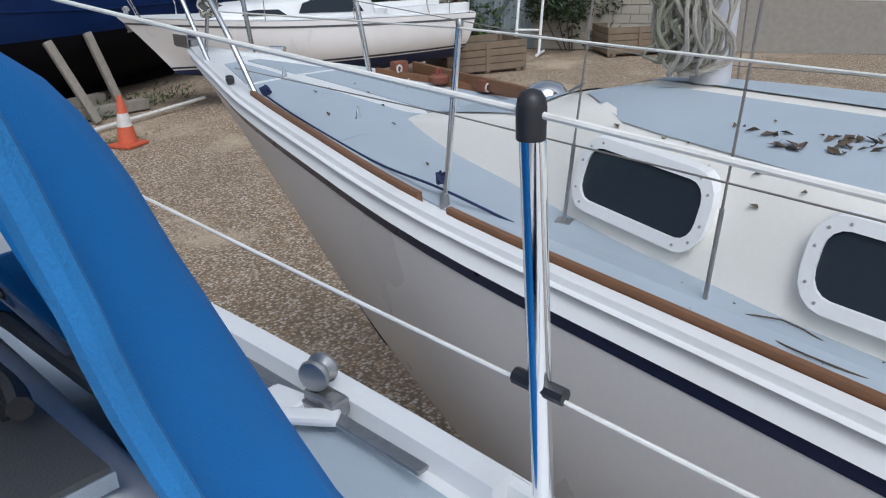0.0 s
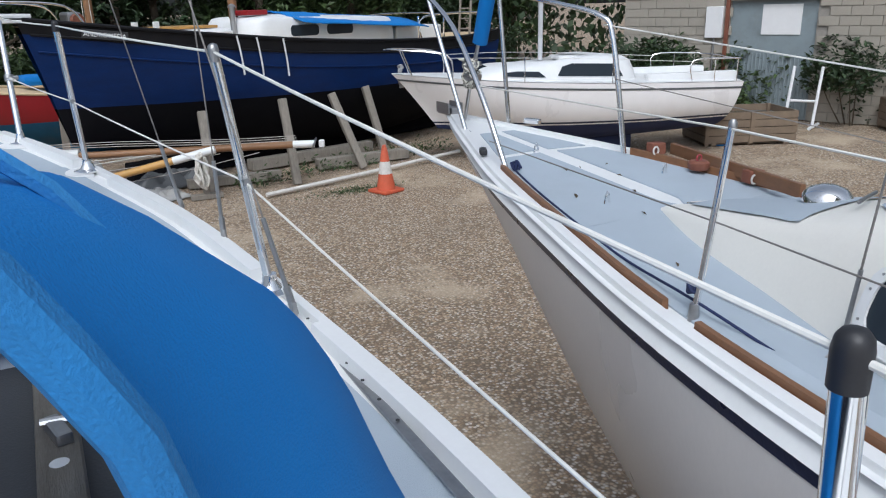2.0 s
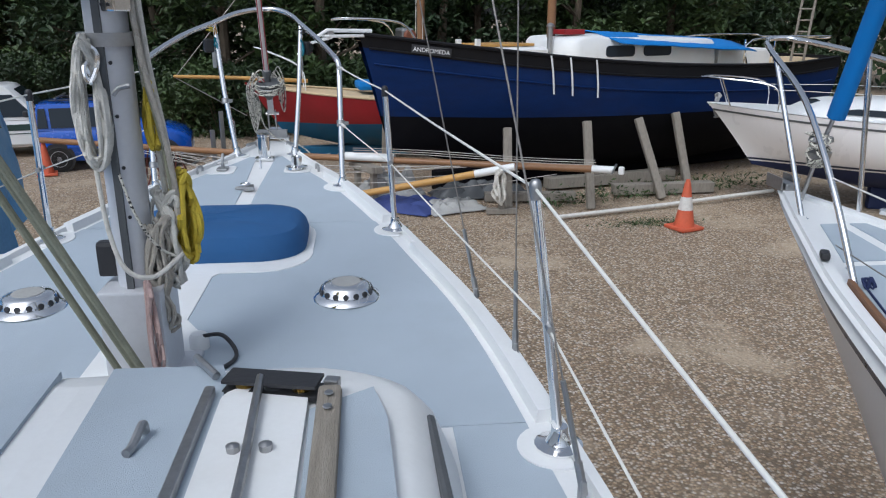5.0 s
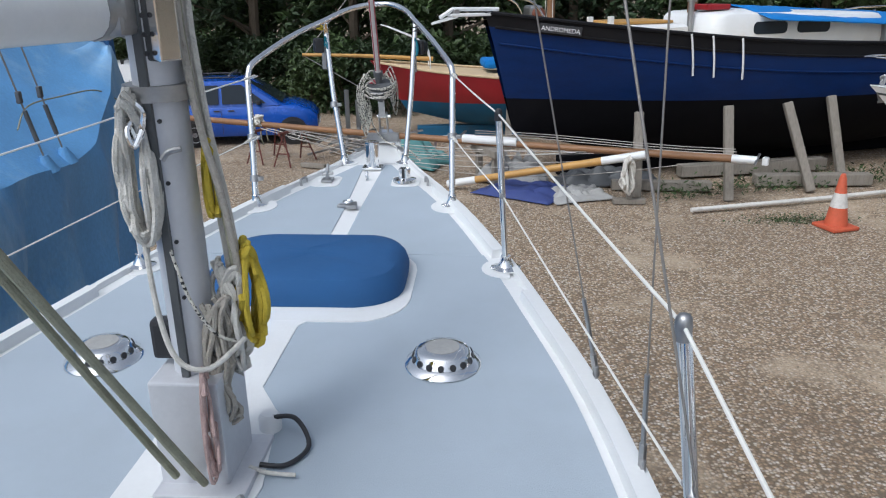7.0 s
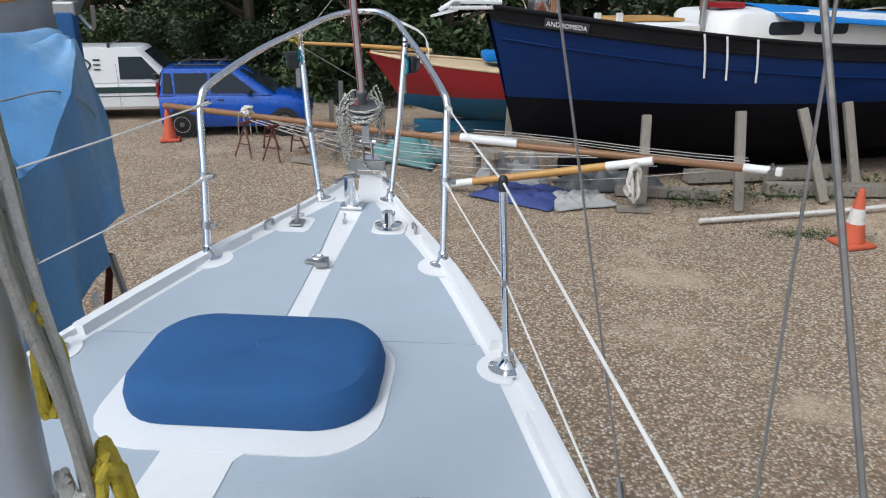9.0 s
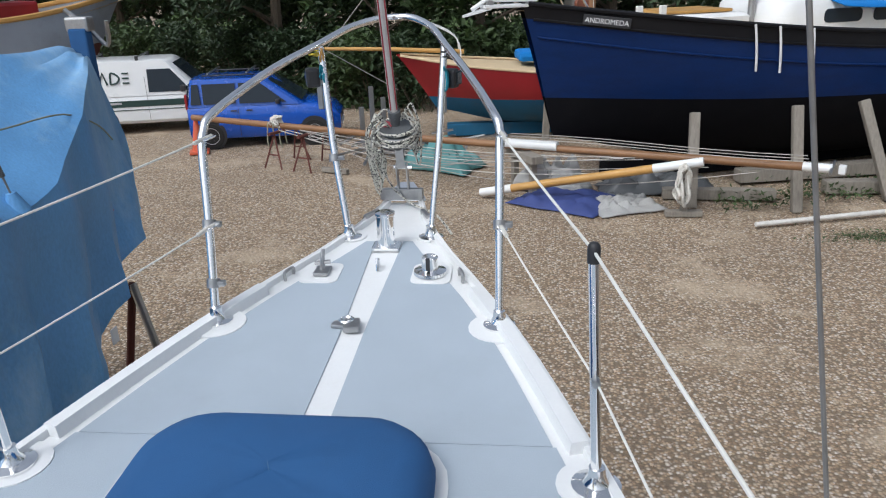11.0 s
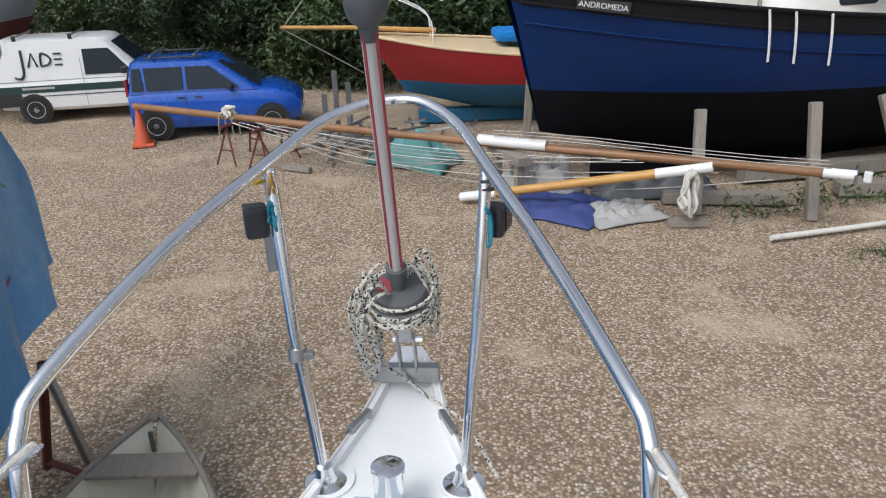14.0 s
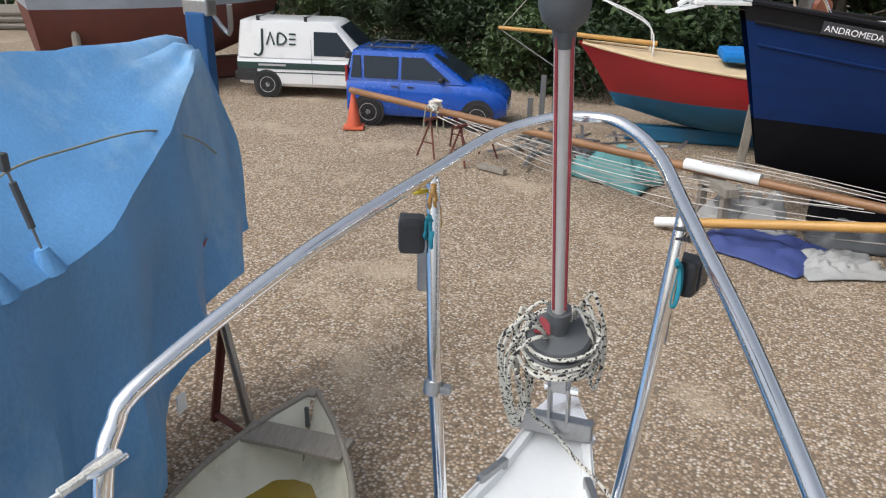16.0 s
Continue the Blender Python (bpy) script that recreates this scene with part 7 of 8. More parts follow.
def van():
    ang = math.degrees(math.atan2(0.34, 0.94))
    c = thing("panel_van", "white panel van with dark green stripe and roof bars", "van")
    W = 0.84
    part("body", car_body([(-0.78, 0.76, 0.42, 0.98, 0.0), (-0.74, 0.82, 0.32, 1.0, 0.0), (0.0, W, 0.26, 1.0, 0.0), (2.2, W, 0.26, 1.0, 0.0), (2.9, W, 0.28, 0.99, 0.04), (3.25, 0.78, 0.3, 0.85, 0.04), (3.42, 0.64, 0.36, 0.68, 0.0)]), VANWHITE, c, smooth=True)
    cb = part("cargo_body", cabin((-0.76, 2.6), (-0.66, 1.75), 0.97, 1.86, 0.825, 0.70), VANWHITE, c, smooth=True)
    for s in (-1, 1):
        quad_pane(cb, [(1.22, s * 0.815, 1.05), (2.28, s * 0.815, 1.05), (1.80, s * 0.735, 1.62), (1.22, s * 0.735, 1.62)], (0, s, 0.15), d=0.016)
        part("side_stripe", mkbox((1.1, s * (W + 0.004), 0.78), (3.7, 0.012, 0.16), bevel=0.004), VANGREEN, c, "dark green stripe")
        part("sill_trim", mkbox((-0.5, s * (W - 0.002), 0.55), (0.5, 0.02, 0.3), bevel=0.01), BLACKPL, c)
        part("door_gap", mkbox((1.16, s * (W + 0.001), 0.9), (0.008, 0.006, 1.1)), DARKGREY, c)
        part("pinstripe", mkbox((1.1, s * (W + 0.004), 0.62), (3.2, 0.01, 0.02)), VANGREEN, c)
        part("mirror", mkbox((2.1, s * 0.93, 1.13), (0.12, 0.16, 0.16), bevel=0.03), BLACKPL, c)
        part("small_writing", mkbox((0.15, s * (W + 0.012), 0.80), (0.7, 0.006, 0.05)), HUBGREY, c)
        for x in (0.0, 2.7):
            part("wheel_arch", lathe([(0.36, -0.006), (0.36, 0.006)], n=24, m=pose(x, s * (W - 0.006), 0.32, 90, 0, 0)), BLACKPL, c)
            wheel(c, x, s * (W - 0.07), 0.31, 0.18, s)
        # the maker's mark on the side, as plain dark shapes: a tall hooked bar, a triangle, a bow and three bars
        def onside(x, z):
            return Vector((x, s * (0.826 - (z - 0.97) / 0.89 * 0.125 + 0.012), z))
        sg = 1 if s < 0 else -1
        X = lambda q: 0.32 + sg * q
        part("mark_shape", tube([onside(X(-0.62), 1.06), onside(X(-0.5), 1.03), onside(X(-0.42), 1.12), onside(X(-0.41), 1.35), onside(X(-0.41), 1.66)], 0.028, 6, per=4), VANGREEN, cb, smooth=True)
        part("mark_shape", tube([onside(X(-0.30), 1.28), onside(X(-0.20), 1.58), onside(X(-0.10), 1.28)], 0.025, 6), VANGREEN, cb)
        part("mark_shape", tube([onside(X(-0.02), 1.29), onside(X(0.0), 1.56), onside(X(0.14), 1.52), onside(X(0.2), 1.42), onside(X(0.13), 1.32), onside(X(-0.02), 1.29)], 0.025, 6, per=3), VANGREEN, cb)
        for z in (1.31, 1.43, 1.55):
            part("mark_shape", tube([onside(X(0.28), z), onside(X(0.44), z)], 0.022, 6), VANGREEN, cb)
    for x in (-0.2, 1.0):
        part("roof_bar", tube([(x, -0.66, 1.93), (x, 0.66, 1.93)], 0.022, 8), DULLSTEEL, c)
        for s in (-1, 1):
            part("bar_foot", mkbox((x, s * 0.64, 1.9), (0.08, 0.06, 0.12), bevel=0.01), BLACKPL, c)
    quad_pane(cb, [(2.58, -0.66, 1.05), (2.58, 0.66, 1.05), (1.86, 0.58, 1.74), (1.86, -0.58, 1.74)], (0.6, 0, 0.8), d=0.025, label="windscreen")
    part("rear_bumper", mkbox((-0.78, 0, 0.5), (0.14, 1.6, 0.22), bevel=0.04), BLACKPL, c)
    c.matrix_basis = pose(-9.0, 14.18, 0, 0, 0, ang - 6) @ Matrix.Scale(0.88, 4) @ Matrix.Translation((0, W - 0.05, 0))
    return c


van()


# ---- cones ----
def cone(x, y, h, bands):
    c = thing("traffic_cone", "orange traffic cone with a white band on the gravel" if bands else "faded orange traffic cone holding up a spar", "traffic cone", (x, y, 0), group="traffic cones")
    part("base", mkbox((0, 0, 0.03), (h * 0.55, h * 0.55, 0.05), rz=20, bevel=0.015), CONE, c)
    part("body", lathe([(h * 0.2, 0.05), (h * 0.06, h * 0.92), (h * 0.035, h)], n=20), CONE, c, smooth=True)
    if bands:
        part("band", lathe([(h * 0.147, h * 0.4), (h * 0.103, h * 0.66)], n=20), CONEWHITE, c, smooth=True)
    return c


cone(5.37, 6.98, 0.77, True)
cone(-6.0, 12.3, 0.70, False)

# ---- long spar on trestles, and gear beneath ----
S0, S1 = Vector((-6.03, 12.27, 0.73)), Vector((4.22, 7.95, 0.76))
sp = thing("wooden_mast", "long varnished wooden mast lying on trestles", "spar")
part("spar", tube([S0, S0.lerp(S1, 0.5) - Vector((0, 0, 0.04)), S1], 0.058, 12, per=8), SPAR, sp, smooth=True)
d = (S1 - S0).normalized()
part("collar", tube([S0.lerp(S1, 0.60), S0.lerp(S1, 0.69)], 0.078, 12), GELCOAT, sp, "white painted collar", smooth=True)
part("masthead", tube([S1 - d * 0.05, S1 + d * 0.3], 0.062, 10), GELCOAT, sp, "white masthead fitting", smooth=True)
part("masthead_sheave", mkbox((S1 + d * 0.42)[:], (0.09, 0.1, 0.12), rz=-28, bevel=0.02), GELCOAT, sp)
part("masthead_arm", tube([S1 + d * 0.3 - Vector((0.1, 0.2, 0.02)), S1 + d * 0.3 + Vector((0.1, 0.2, 0.05))], 0.02, 8), DULLSTEEL, sp)
rnd = random.Random(11)
for k in range(9):
    t0, t1 = rnd.uniform(0.2, 0.3), rnd.uniform(0.6, 0.95)
    o = Vector((0.0, -0.1 - 0.03 * k, 0))
    pts = [S0.lerp(S1, t0 + (t1 - t0) * q / 6) + o + Vector((0, 0, -0.05 - (0.12 + 0.045 * k) * math.sin(math.pi * q / 6))) for q in range(7)]
    part("stay_wire", tube(pts, 0.0065, 5, per=4), WIRE if k % 3 else ROPE, sp, "slack rigging wire", smooth=True)
for k in range(3):
    pts = [S0.lerp(S1, 0.62 + 0.38 * q / 6) + Vector((0, -0.09 + 0.05 * k, 0.09 + 0.03 * k + 0.02 * math.sin(q))) for q in range(7)]
    part("stay_wire", tube(pts, 0.006, 5), WIRE, sp)
kn = S0.lerp(S1, 0.195)
coil(kn + Vector((0, -0.02, 0.16)), 0.10, 0.2, 0.018, 6, ROPE, sp, "rope_lashing", pose(0, 0, 0, 0, 0, 60), 0.07, 31)
for k in range(4):
    part("rope_tail", tube([kn + Vector((-0.15 + 0.1 * k, -0.08, 0.05)), kn + Vector((-0.18 + 0.12 * k, -0.1, -0.3)), kn + Vector((-0.12 + 0.1 * k, -0.06, -0.62 + 0.1 * k))], 0.012, 5, per=4), ROPEGREEN, sp, smooth=True)
for t in (0.21, 0.27):
    tr = thing("steel_trestle", "rusty folding steel trestle under the mast", "trestle", group="steel trestles")
    c = S0.lerp(S1, t)
    c.z = 0
    n_ = Vector((d.y, -d.x, 0)).normalized()
    for s in (-1, 1):
        for q in (-1, 1):
            part("leg", tube([c + n_ * 0.42 * s + d * 0.2 * q, c + n_ * 0.3 * s + Vector((0, 0, 0.62))], 0.018, 6), RUSTRED, tr)
        part("brace", tube([c + n_ * 0.37 * s + d * 0.12 + Vector((0, 0, 0.25)), c + n_ * 0.37 * s - d * 0.12 + Vector((0, 0, 0.25))], 0.014, 6), RUSTRED, tr)
    part("top_bar", tube([c + n_ * 0.45 + Vector((0, 0, 0.64)), c - n_ * 0.45 + Vector((0, 0, 0.64))], 0.03, 8), RUSTRED, tr)
st2 = thing("timber_trestle", "weathered timber rest under the mast", "trestle")
c2 = S0.lerp(S1, 0.64)
part("beam", mkbox((c2.x, c2.y, 0.58), (0.2, 0.9, 0.12), rz=28, bevel=0.01), PROPWOOD, st2)
for s in (-0.3, 0.3):
    part("leg", mkbox((c2.x - s * 0.47, c2.y + s * 0.88, 0.26), (0.1, 0.1, 0.52), rz=28, bevel=0.01), PROPWOOD, st2)
bm_ = thing("yellow_boom", "yellow varnished boom with white painted ends lying low", "spar")
B0, B1 = Vector((-0.07, 9.12, 0.09)), Vector((2.92, 8.16, 0.78))
part("boom", tube([B0, B1], 0.06, 12), SPARYELLOW, bm_, smooth=True)
part("white_end", tube([B0 - (B1 - B0) * 0.02, B0 + (B1 - B0) * 0.14], 0.064, 12), GELCOAT, bm_, smooth=True)
part("white_end", tube([B1 - (B1 - B0) * 0.2, B1 + (B1 - B0) * 0.01], 0.064, 12), GELCOAT, bm_, smooth=True)
rs = thing("boom_rest", "low grey plank stand under the boom", "stand")
part("post", mkbox((2.75, 8.21, 0.335), (0.09, 0.09, 0.67), bevel=0.01), PROPWOOD, rs)
part("foot", mkbox((2.75, 8.21, 0.04), (0.5, 0.14, 0.08), bevel=0.01), PROPWOOD, rs)
hk = thing("rope_coil", "coil of white rope hanging from the boom end", "rope coil")
coil((2.70, 8.10, 0.76), 0.15, 0.56, 0.022, 8, ROPE, hk, "rope", pose(0, 0, 0, 0, 0, 20), 0.05, 41)


def cloth(name, label, cat_, x, y, sx, sy, h, mat, rz=0.0, seed=0, f=2.2):
    rows = []
    n = 26
    for i in range(n + 1):
        row = []
        for j in range(n + 1):
            u, v = i / n * 2 - 1, j / n * 2 - 1
            edge = max(abs(u), abs(v))
            w = 1 + 0.12 * noise.noise((u * 1.5 + seed, v * 1.5, 1))
            z = 0.02 + h * max(0, (1 - edge ** 3)) * (0.35 + 0.9 * abs(noise.noise((u * f + seed, v * f, seed)))) + 0.05 * h * noise.noise((u * 9, v * 9, seed))
            row.append(Vector((u * sx / 2 * w, v * sy / 2 * w, max(0.012, z))))
        rows.append(row)
    t = thing(name, label, cat_, (x, y, 0), rz)
    ob = part("sheet", loft(rows), mat, t, smooth=True)
    ob.modifiers.new("cloth", "SOLIDIFY").thickness = 0.01
    return t


cloth("navy_tarpaulin", "crumpled navy tarpaulin lying under the boom", "tarpaulin", 1.15, 8.92, 1.4, 1.1, 0.2, NAVYTARP, -30, 3)
cloth("old_sail", "crumpled grey-white sailcloth on the gravel", "sailcloth", 2.0, 8.62, 1.0, 0.75, 0.22, SAIL, 20, 8, 3.0)
cloth("old_sail", "heap of grey-white sailcloth under the mast", "sailcloth", 0.95, 9.62, 1.2, 0.6, 0.62, SAIL, -20, 17, 2.5)
cloth("teal_tarpaulin", "teal tarpaulin heaped beneath the mast", "tarpaulin", -0.95, 11.05, 1.4, 0.8, 0.6, GREENTARP, -28, 5, 2.0)
cloth("dark_sheet", "dark plastic sheet heaped by the hull", "plastic sheet", 2.6, 9.55, 1.8, 0.7, 0.35, DARKGREY, 10, 9, 2.4)
pole = thing("white_pole", "long white painted pole lying on the gravel", "pole")
part("pole", tube([(3.58, 7.68, 0.05), (5.6, 8.26, 0.06), (7.85, 8.92, 0.10)], 0.035, 10), CONEWHITE, pole, smooth=True)
for i, (x0, y0, x1, y1, r) in enumerate(((5.0, 9.3, 6.9, 9.35, 0.11), (2.6, 9.05, 4.2, 8.95, 0.09), (-3.05, 10.75, -2.55, 10.55, 0.05), (3.9, 9.9, 6.6, 10.5, 0.12))):
    lg = thing("timber_baulk", "grey weathered timber baulk on the ground", "timber", group="loose timbers")
    mm = look((x0 + (x1 - x0) / 2, y0 + (y1 - y0) / 2, r), (x1, y1, r))
    part("baulk", mkbox((0, 0, 0), (2 * r, 1.7 * r, math.hypot(x1 - x0, y1 - y0)), bevel=0.015, m=mm), PROPWOOD, lg)
for i, (x, y, h) in enumerate(((-2.5, 12.8, 1.2), (-2.25, 12.7, 1.0), (-2.65, 12.5, 0.85))):
    ps = thing("fence_post", "grey steel post standing in scrap by the red boat", "post", group="scrap posts")
    part("post", mkbox((x, y, h / 2), (0.09, 0.07, h), rz=25, bevel=0.01), DULLSTEEL, ps)
rnd = random.Random(77)
sc = bmesh.new()
for k in range(46):
    x, y = -1.6 + rnd.gauss(0, 0.65), 11.9 + rnd.gauss(0, 0.35)
    a = rnd.uniform(0, 360)
    box(sc, (x, y, rnd.uniform(0.04, 0.45)), (rnd.uniform(0.4, 1.3), 0.05, 0.03), m=pose(x, y, rnd.uniform(0.05, 0.4), rnd.uniform(-15, 15), rnd.uniform(-15, 15), a))
tagged(part("scrap_heap", sc, DULLSTEEL), "heap of grey scrap metal and offcuts beside the red boat", "scrap heap", kind="stuff")


# ---- crates ----
def crate(x, y, w, dpt, h, rz, label):
    c = thing("wooden_crate", label, "crate", (x, y, 0), rz, group="wooden crates")
    n = 4
    for sx in (-1, 1):
        for k in range(n):
            part("board", mkbox((sx * w / 2, 0, h * (k + 0.5) / n + 0.06), (0.025, dpt, h / n - 0.015), bevel=0.004), CRATE, c)
        for sy in (-1, 1):
            part("corner_post", mkbox((sx * (w / 2 - 0.04), sy * (dpt / 2 - 0.04), h / 2 + 0.03), (0.07, 0.07, h + 0.06), bevel=0.005), CRATE, c)
    for sy in (-1, 1):
        for k in range(n):
            part("board", mkbox((0, sy * dpt / 2, h * (k + 0.5) / n + 0.06), (w, 0.025, h / n - 0.015), bevel=0.004), CRATE, c)
        part("upright", mkbox((0, sy * (dpt / 2 + 0.025), h / 2 + 0.05), (0.09, 0.025, h), bevel=0.004), CRATE, c)
    for sx in (-0.4, 0, 0.4):
        part("skid", mkbox((sx * w, 0, 0.04), (0.1, dpt, 0.08)), CRATE, c)
    part("fill", mkbox((0, 0, h * 0.45), (w - 0.06, dpt - 0.06, h * 0.8)), SOIL, c)
    return c


crate(13.5, 6.95, 1.9, 1.2, 0.62, -24, "weathered pallet crate standing on the gravel")
crate(17.6, 5.4, 1.6, 1.1, 0.62, -38, "weathered crate by the block wall")

# ---- block building ----
P0 = Vector((14.95, 12.25, 0))
ang_b = math.degrees(math.atan2(-4.6, 2.0))
bld = thing("block_workshop", "grey concrete block workshop with a corrugated metal door", "building", tuple(P0), ang_b, kind="structure")
# local x runs along the wall, y points away from it
part("wall", mkbox((1.4, 0.13, 2.2), (2.8, 0.2, 4.4)), MORTAR, bld)
part("wall", mkbox((9.9, 0.13, 2.2), (10.2, 0.2, 4.4)), MORTAR, bld)
part("lintel", mkbox((3.8, 0.1, 3.6), (2.0, 0.3, 1.6), bevel=0.01), BLOCK, bld)
part("side_wall", mkbox((0.1, 4.0, 2.2), (0.22, 7.6, 4.4)), BLOCK, bld)
part("back_wall", mkbox((7.5, 7.9, 2.2), (15, 0.22, 4.4)), BLOCK, bld)
part("roof", mkbox((7.4, 3.9, 4.5), (15.6, 8.6, 0.16), bevel=0.03), CORRUG, bld)
dr = part("door", mkbox((3.8, 0.12, 1.4), (2.0, 0.06, 2.8)), CORRUG, bld, "grey-blue corrugated metal door")
for k in range(22):
    part("corrugation", tube([(2.85 + 0.09 * k, 0.085, 0.05), (2.85 + 0.09 * k, 0.085, 1.55)], 0.022, 6), CORRUG, dr)
part("notice", mkbox((4.0, 0.07, 2.35), (0.9, 0.012, 0.7)), PAPER, dr, "white notice sheet")
part("post", mkbox((2.75, -0.04, 1.5), (0.09, 0.09, 3.0), bevel=0.01), REDWOOD, bld)
part("meter_box", mkbox((2.45, -0.06, 2.3), (0.42, 0.16, 0.75), bevel=0.015), PAPER, bld, "white meter box")
part("pipe", tube([(2.45, -0.05, 0.0), (2.45, -0.05, 1.95)], 0.03, 8), DULLSTEEL, bld)
tro = thing("steel_trolley", "white tubular steel trolley against the wall", "trolley", (16.2, 7.4, 0), ang_b)
for x in (-0.3, 0.3):
    part("leg", tube([(x, -0.5, 0.05), (x, -0.1, 1.35)], 0.035, 8), GELCOAT, tro)
    part("foot", tube([(x, -0.75, 0.05), (x, 0.1, 0.05)], 0.035, 8), GELCOAT, tro)
part("cross", tube([(-0.3, -0.3, 0.6), (0.3, -0.3, 0.6)], 0.03, 8), GELCOAT, tro)

# ---- trees, bushes and weeds ----
def leaf_cloud(rnd, blobs, n, s0, s1, flat=0.6):
    bm = bmesh.new()
    for k in range(n):
        cx, cy, cz, r = rnd.choice(blobs)
        v = Vector((rnd.gauss(0, 1), rnd.gauss(0, 1), rnd.gauss(0, 1))).normalized() * r * rnd.uniform(0.55, 1.08)
        s = rnd.uniform(s0, s1)
        m = Matrix.Translation((cx + v.x, cy + v.y, max(0.03, cz + v.z * flat))) @ Euler((rnd.uniform(-0.9, 0.9), rnd.uniform(-0.9, 0.9), rnd.uniform(0, 6.28))).to_matrix().to_4x4()
        vs = [bm.verts.new(m @ Vector(q)) for q in ((-s, 0, 0), (-s * 0.2, -s * 0.45, 0.1 * s), (s, 0, -0.15 * s), (-s * 0.1, s * 0.45, 0.1 * s))]
        bm.faces.new(vs)
    return bm


def make_mesh(bm, name, mat):
    me = bpy.data.meshes.new(name)
    bm.to_mesh(me)
    bm.free()
    me.materials.append(mat)
    return me


def tree(seed, h, mat):
    rnd = random.Random(seed)
    t = thing("tree", "broadleaf woodland tree with dense green foliage", "tree", group="woodland trees")
    top_ = Vector((rnd.uniform(-0.5, 0.5), rnd.uniform(-0.5, 0.5), h * 0.8))
    trunk = tube([(0, 0, -0.1), (0.08, 0.02, h * 0.3), (top_.x * 0.5, top_.y * 0.5, h * 0.55), top_], 0.2, 8, per=4, r1=0.05)
    blobs = []
    for k in range(13):
        a, z = rnd.uniform(0, 6.28), rnd.uniform(h * 0.16, h * 0.95)
        r = rnd.uniform(0.7, 2.2) * (1.15 - 0.5 * z / h)
        p = (r * math.cos(a), r * math.sin(a), z)
        blobs.append((*p, rnd.uniform(0.7, 1.3)))
        tube([(0.05, 0.02, max(0.3, z - 0.9)), (p[0] * 0.5, p[1] * 0.5, z - 0.35), p], 0.06, 5, per=3, bm=trunk, r1=0.015)
    part("trunk", trunk, BARK, t, smooth=True)
    part("crown", leaf_cloud(rnd, blobs, 4200, 0.09, 0.2), mat, t)
    return t


kinds = [tree(s, h, m) for s, h, m in ((1, 8.5, LEAF), (2, 9.5, LEAFDK), (3, 7.5, LEAF))]
rnd = random.Random(4)
spots = []
for row in range(3):
    for k in range(13):
        f = k / 12
        x = -22 + 44 * f + rnd.uniform(-1.0, 1.0) + row * 0.9
        y = 27 - 6.5 * math.sin(math.pi * min(1, f * 1.15)) + (3.0 if f > 0.85 else 0) + row * 2.6 + rnd.uniform(-0.8, 0.8)
        if x < -9:
            y += 4.5
        spots.append((x, y))
for i, (x, y) in enumerate(spots):
    m = pose(x, y, 0, 0, 0, rnd.uniform(0, 360))
    if i < 3:
        kinds[i].matrix_basis = m
    else:
        copy_thing(kinds[i % 3], m)


def bush(seed, mat, label, n=2600):
    rnd = random.Random(seed)
    t = thing("bush", label, "bush", group="undergrowth bushes")
    blobs = [(rnd.uniform(-1.1, 1.1), rnd.uniform(-0.6, 0.6), rnd.uniform(0.3, 1.5), rnd.uniform(0.4, 0.75)) for k in range(10)]
    st = bmesh.new()
    for bx, by, bz, r in blobs:
        tube([(bx * 0.3, by * 0.3, -0.05), (bx * 0.7, by * 0.7, bz * 0.5), (bx, by, bz)], 0.02, 5, per=3, bm=st, r1=0.006)
    part("stem", st, BARK, t)
    part("foliage", leaf_cloud(rnd, blobs, n, 0.05, 0.12, 0.9), mat, t)
    return t


bushes = [bush(21, LEAF, "leafy green undergrowth bush at the edge of the wood"), bush(22, LEAFDK, "leafy dark green undergrowth bush at the edge of the wood")]
bspots = []
for k in range(30):
    f = k / 29
    x = -14 + 32 * f + rnd.uniform(-0.5, 0.5)
    y = 25 - 5.6 * math.sin(math.pi * min(1, f * 1.1)) + rnd.uniform(-0.5, 0.5)
    bspots.append((x, y))
bspots += [(-3.3, 17.6), (-2.0, 17.2), (-4.8, 18.6), (-6.3, 20.0), (14.9, 11.3), (14.3, 10.4), (16.4, 9.2), (17.3, 6.9)]
for i, (x, y) in enumerate(bspots):
    m = pose(x, y, 0, 0, 0, rnd.uniform(0, 360))
    if i < 2:
        bushes[i].matrix_basis = m
    else:
        copy_thing(bushes[i % 2], m)

# the dark wood behind, and weeds in the gravel
rnd = random.Random(8)
far = bmesh.new()
for k in range(42000):
    f = rnd.random()
    a = radians(178 - 200 * f)
    R_ = rnd.uniform(33, 38)
    x, y, z = R_ * math.cos(a), 2 + R_ * math.sin(a) * 0.96, rnd.uniform(0, 13) ** 1.0
    s = rnd.uniform(0.13, 0.3)
    m = Matrix.Translation((x, y, z)) @ Euler((rnd.uniform(-1.4, 1.4), rnd.uniform(-1.4, 1.4), rnd.uniform(0, 6.28))).to_matrix().to_4x4()
    far.faces.new([far.verts.new(m @ Vector(q)) for q in ((-s, 0, 0), (0, -s * 0.6, 0), (s, 0, 0), (0, s * 0.6, 0))])
tagged(part("distant_woodland", far, LEAFDK), "dense dark green woodland behind the yard", "woodland", kind="stuff")
wd = bmesh.new()
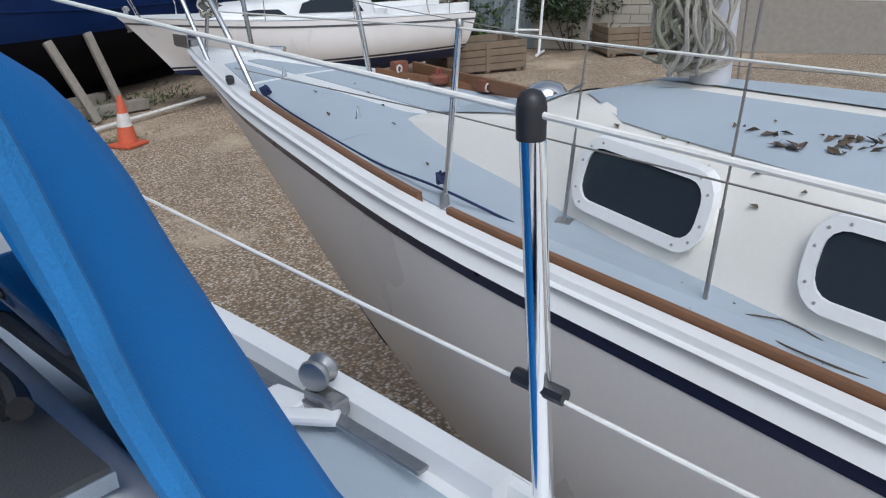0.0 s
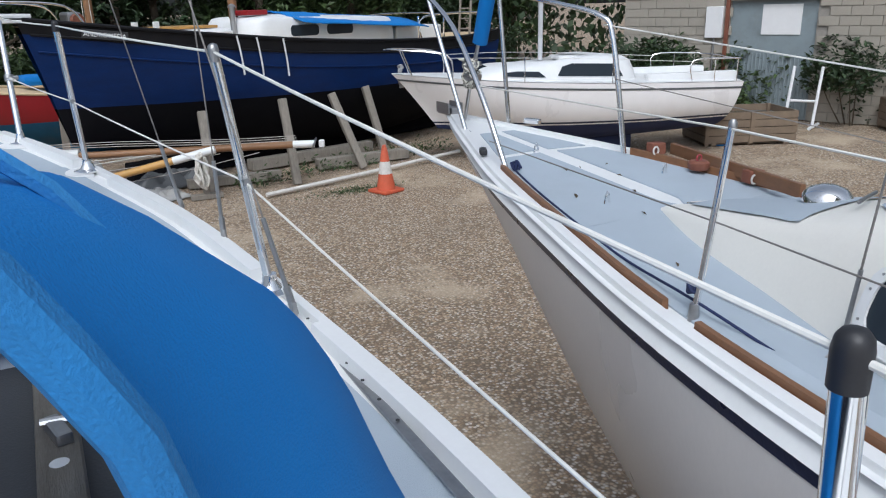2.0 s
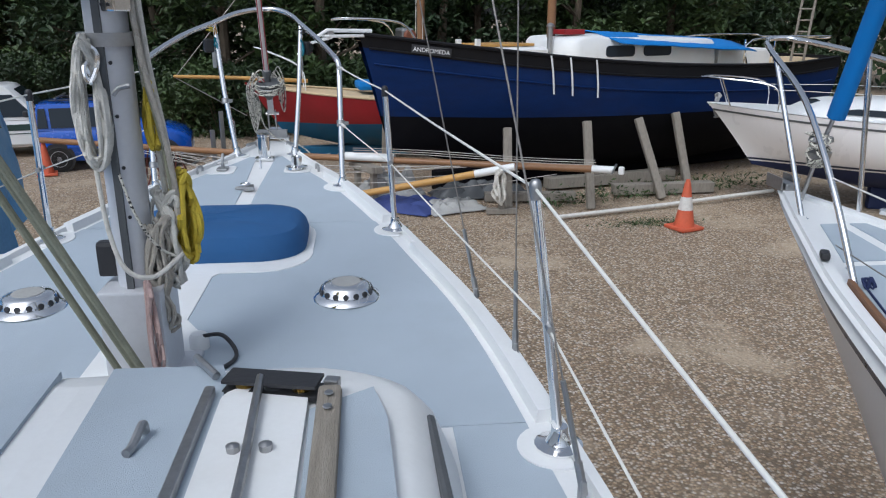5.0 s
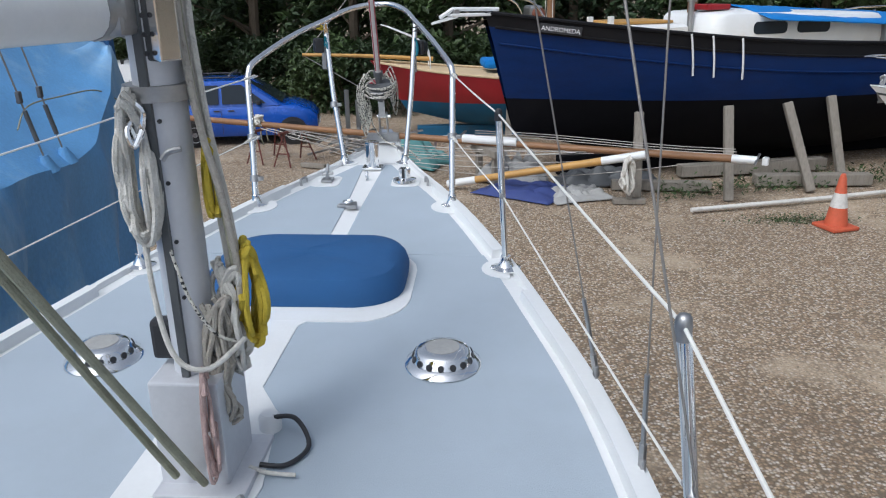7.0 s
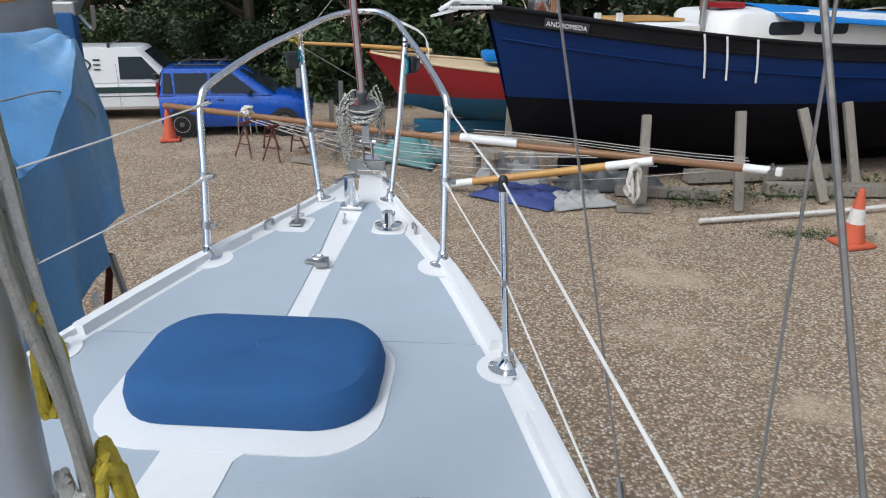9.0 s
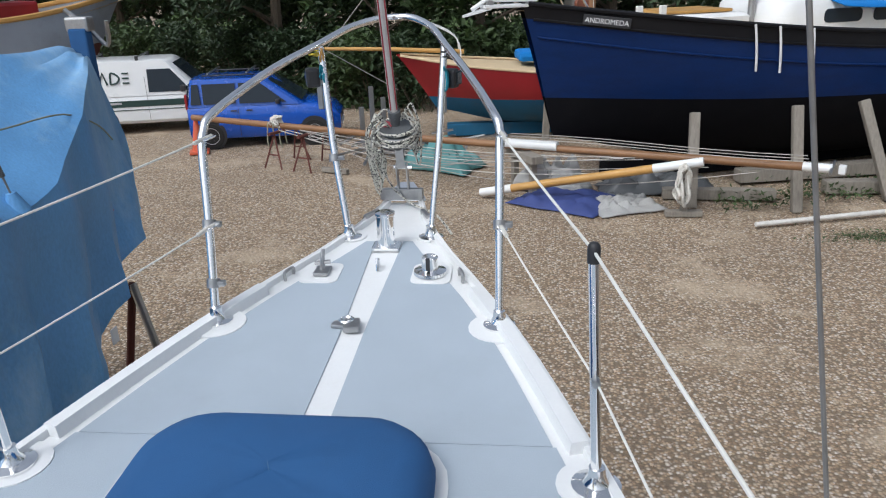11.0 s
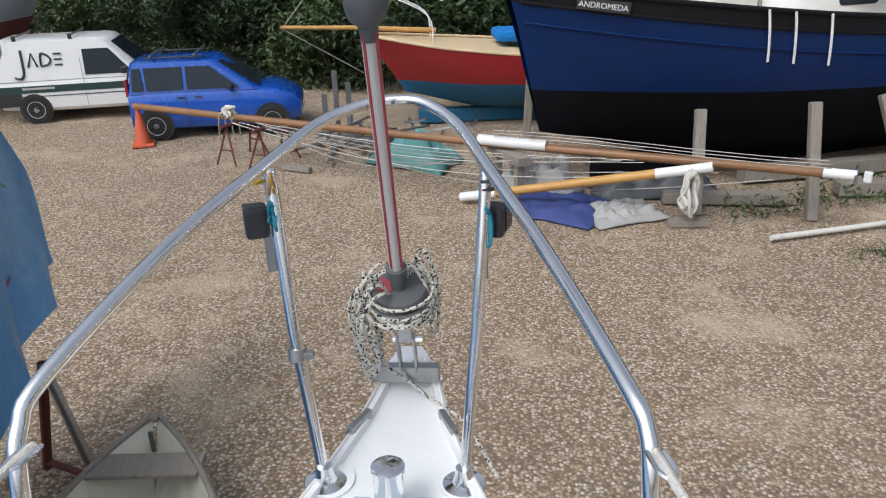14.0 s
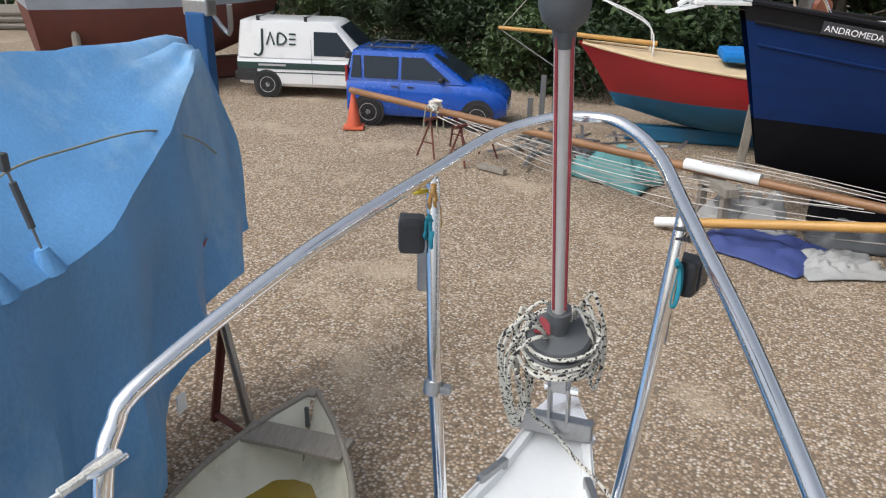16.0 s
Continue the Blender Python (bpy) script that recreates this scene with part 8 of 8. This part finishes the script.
for k in range(2600):
    zone = rnd.random()
    if zone < 0.45:
        x, y = rnd.uniform(3.3, 8.2), 0
        y = 8.35 + (x - 3.6) * 0.30 + abs(rnd.gauss(0, 0.5))
    elif zone < 0.7:
        x, y = rnd.gauss(4.9, 0.35), rnd.gauss(7.35, 0.12)
    else:
        x = rnd.uniform(-7, 4)
        y = 16.2 - 0.1 * x + abs(rnd.gauss(0, 1.0))
    s = rnd.uniform(0.02, 0.06) if not 0.45 <= zone < 0.7 else rnd.uniform(0.01, 0.03)
    m = Matrix.Translation((x, y, s * rnd.uniform(0.3, 4.0 if not 0.45 <= zone < 0.7 else 1.0))) @ Euler((rnd.uniform(-1, 1), rnd.uniform(-1, 1), rnd.uniform(0, 6.28))).to_matrix().to_4x4()
    wd.faces.new([wd.verts.new(m @ Vector(q)) for q in ((-s, 0, 0), (0, -s * 0.35, 0), (s, 0, 0), (0, s * 0.35, 0))])
tagged(part("weeds", wd, LEAF), "low green weeds growing in the gravel", "weeds", kind="stuff")
# loose stones
stn = bmesh.new()
for k in range(5200):
    x, y = rnd.uniform(-4.5, 7.5), rnd.uniform(0.6, 9.5)
    s = rnd.uniform(0.008, 0.022)
    m = pose(x, y, 0.004 + 0.03 * noise.noise((x * 0.35, y * 0.35, 0)) - 0.015, rnd.uniform(-30, 30), rnd.uniform(-30, 30), rnd.uniform(0, 360))
    vs = [stn.verts.new(m @ Vector(q)) for q in ((-s, 0, 0), (0, -s * 0.7, 0), (s, 0, 0), (0, s * 0.7, 0), (0, 0, s * 0.7))]
    for a, b2 in ((0, 1), (1, 2), (2, 3), (3, 0)):
        stn.faces.new((vs[a], vs[b2], vs[4]))
STONE = material("pebbles", (0.36, 0.28, 0.2), 0.9, var=0.5, scale=2, bump=0, island=1.4)
tagged(part("loose_stones", stn, STONE), "loose brown and grey pebbles on the gravel", "pebbles", kind="stuff")

# ---- blocks of the workshop wall ----
bb = bmesh.new()
box(bb, (0, 0, 0), (0.43, 0.06, 0.208), bevel=0.006)
blk_me = make_mesh(bb, "block", BLOCK)
for course in range(20):
    x = 0.22 - (0.22 if course % 2 else 0)
    while x < 9.2:
        if not (2.7 < x < 4.95 and course < 13) and x + 0.215 > 0.1:
            o = new("block", blk_me)
            o.parent = bld
            o.location = (max(x, 0.215), 0.005 + 0.006 * ((course * 7 + int(x * 10)) % 3 - 1) * 0.5, 0.11 + course * 0.22)
        x += 0.44
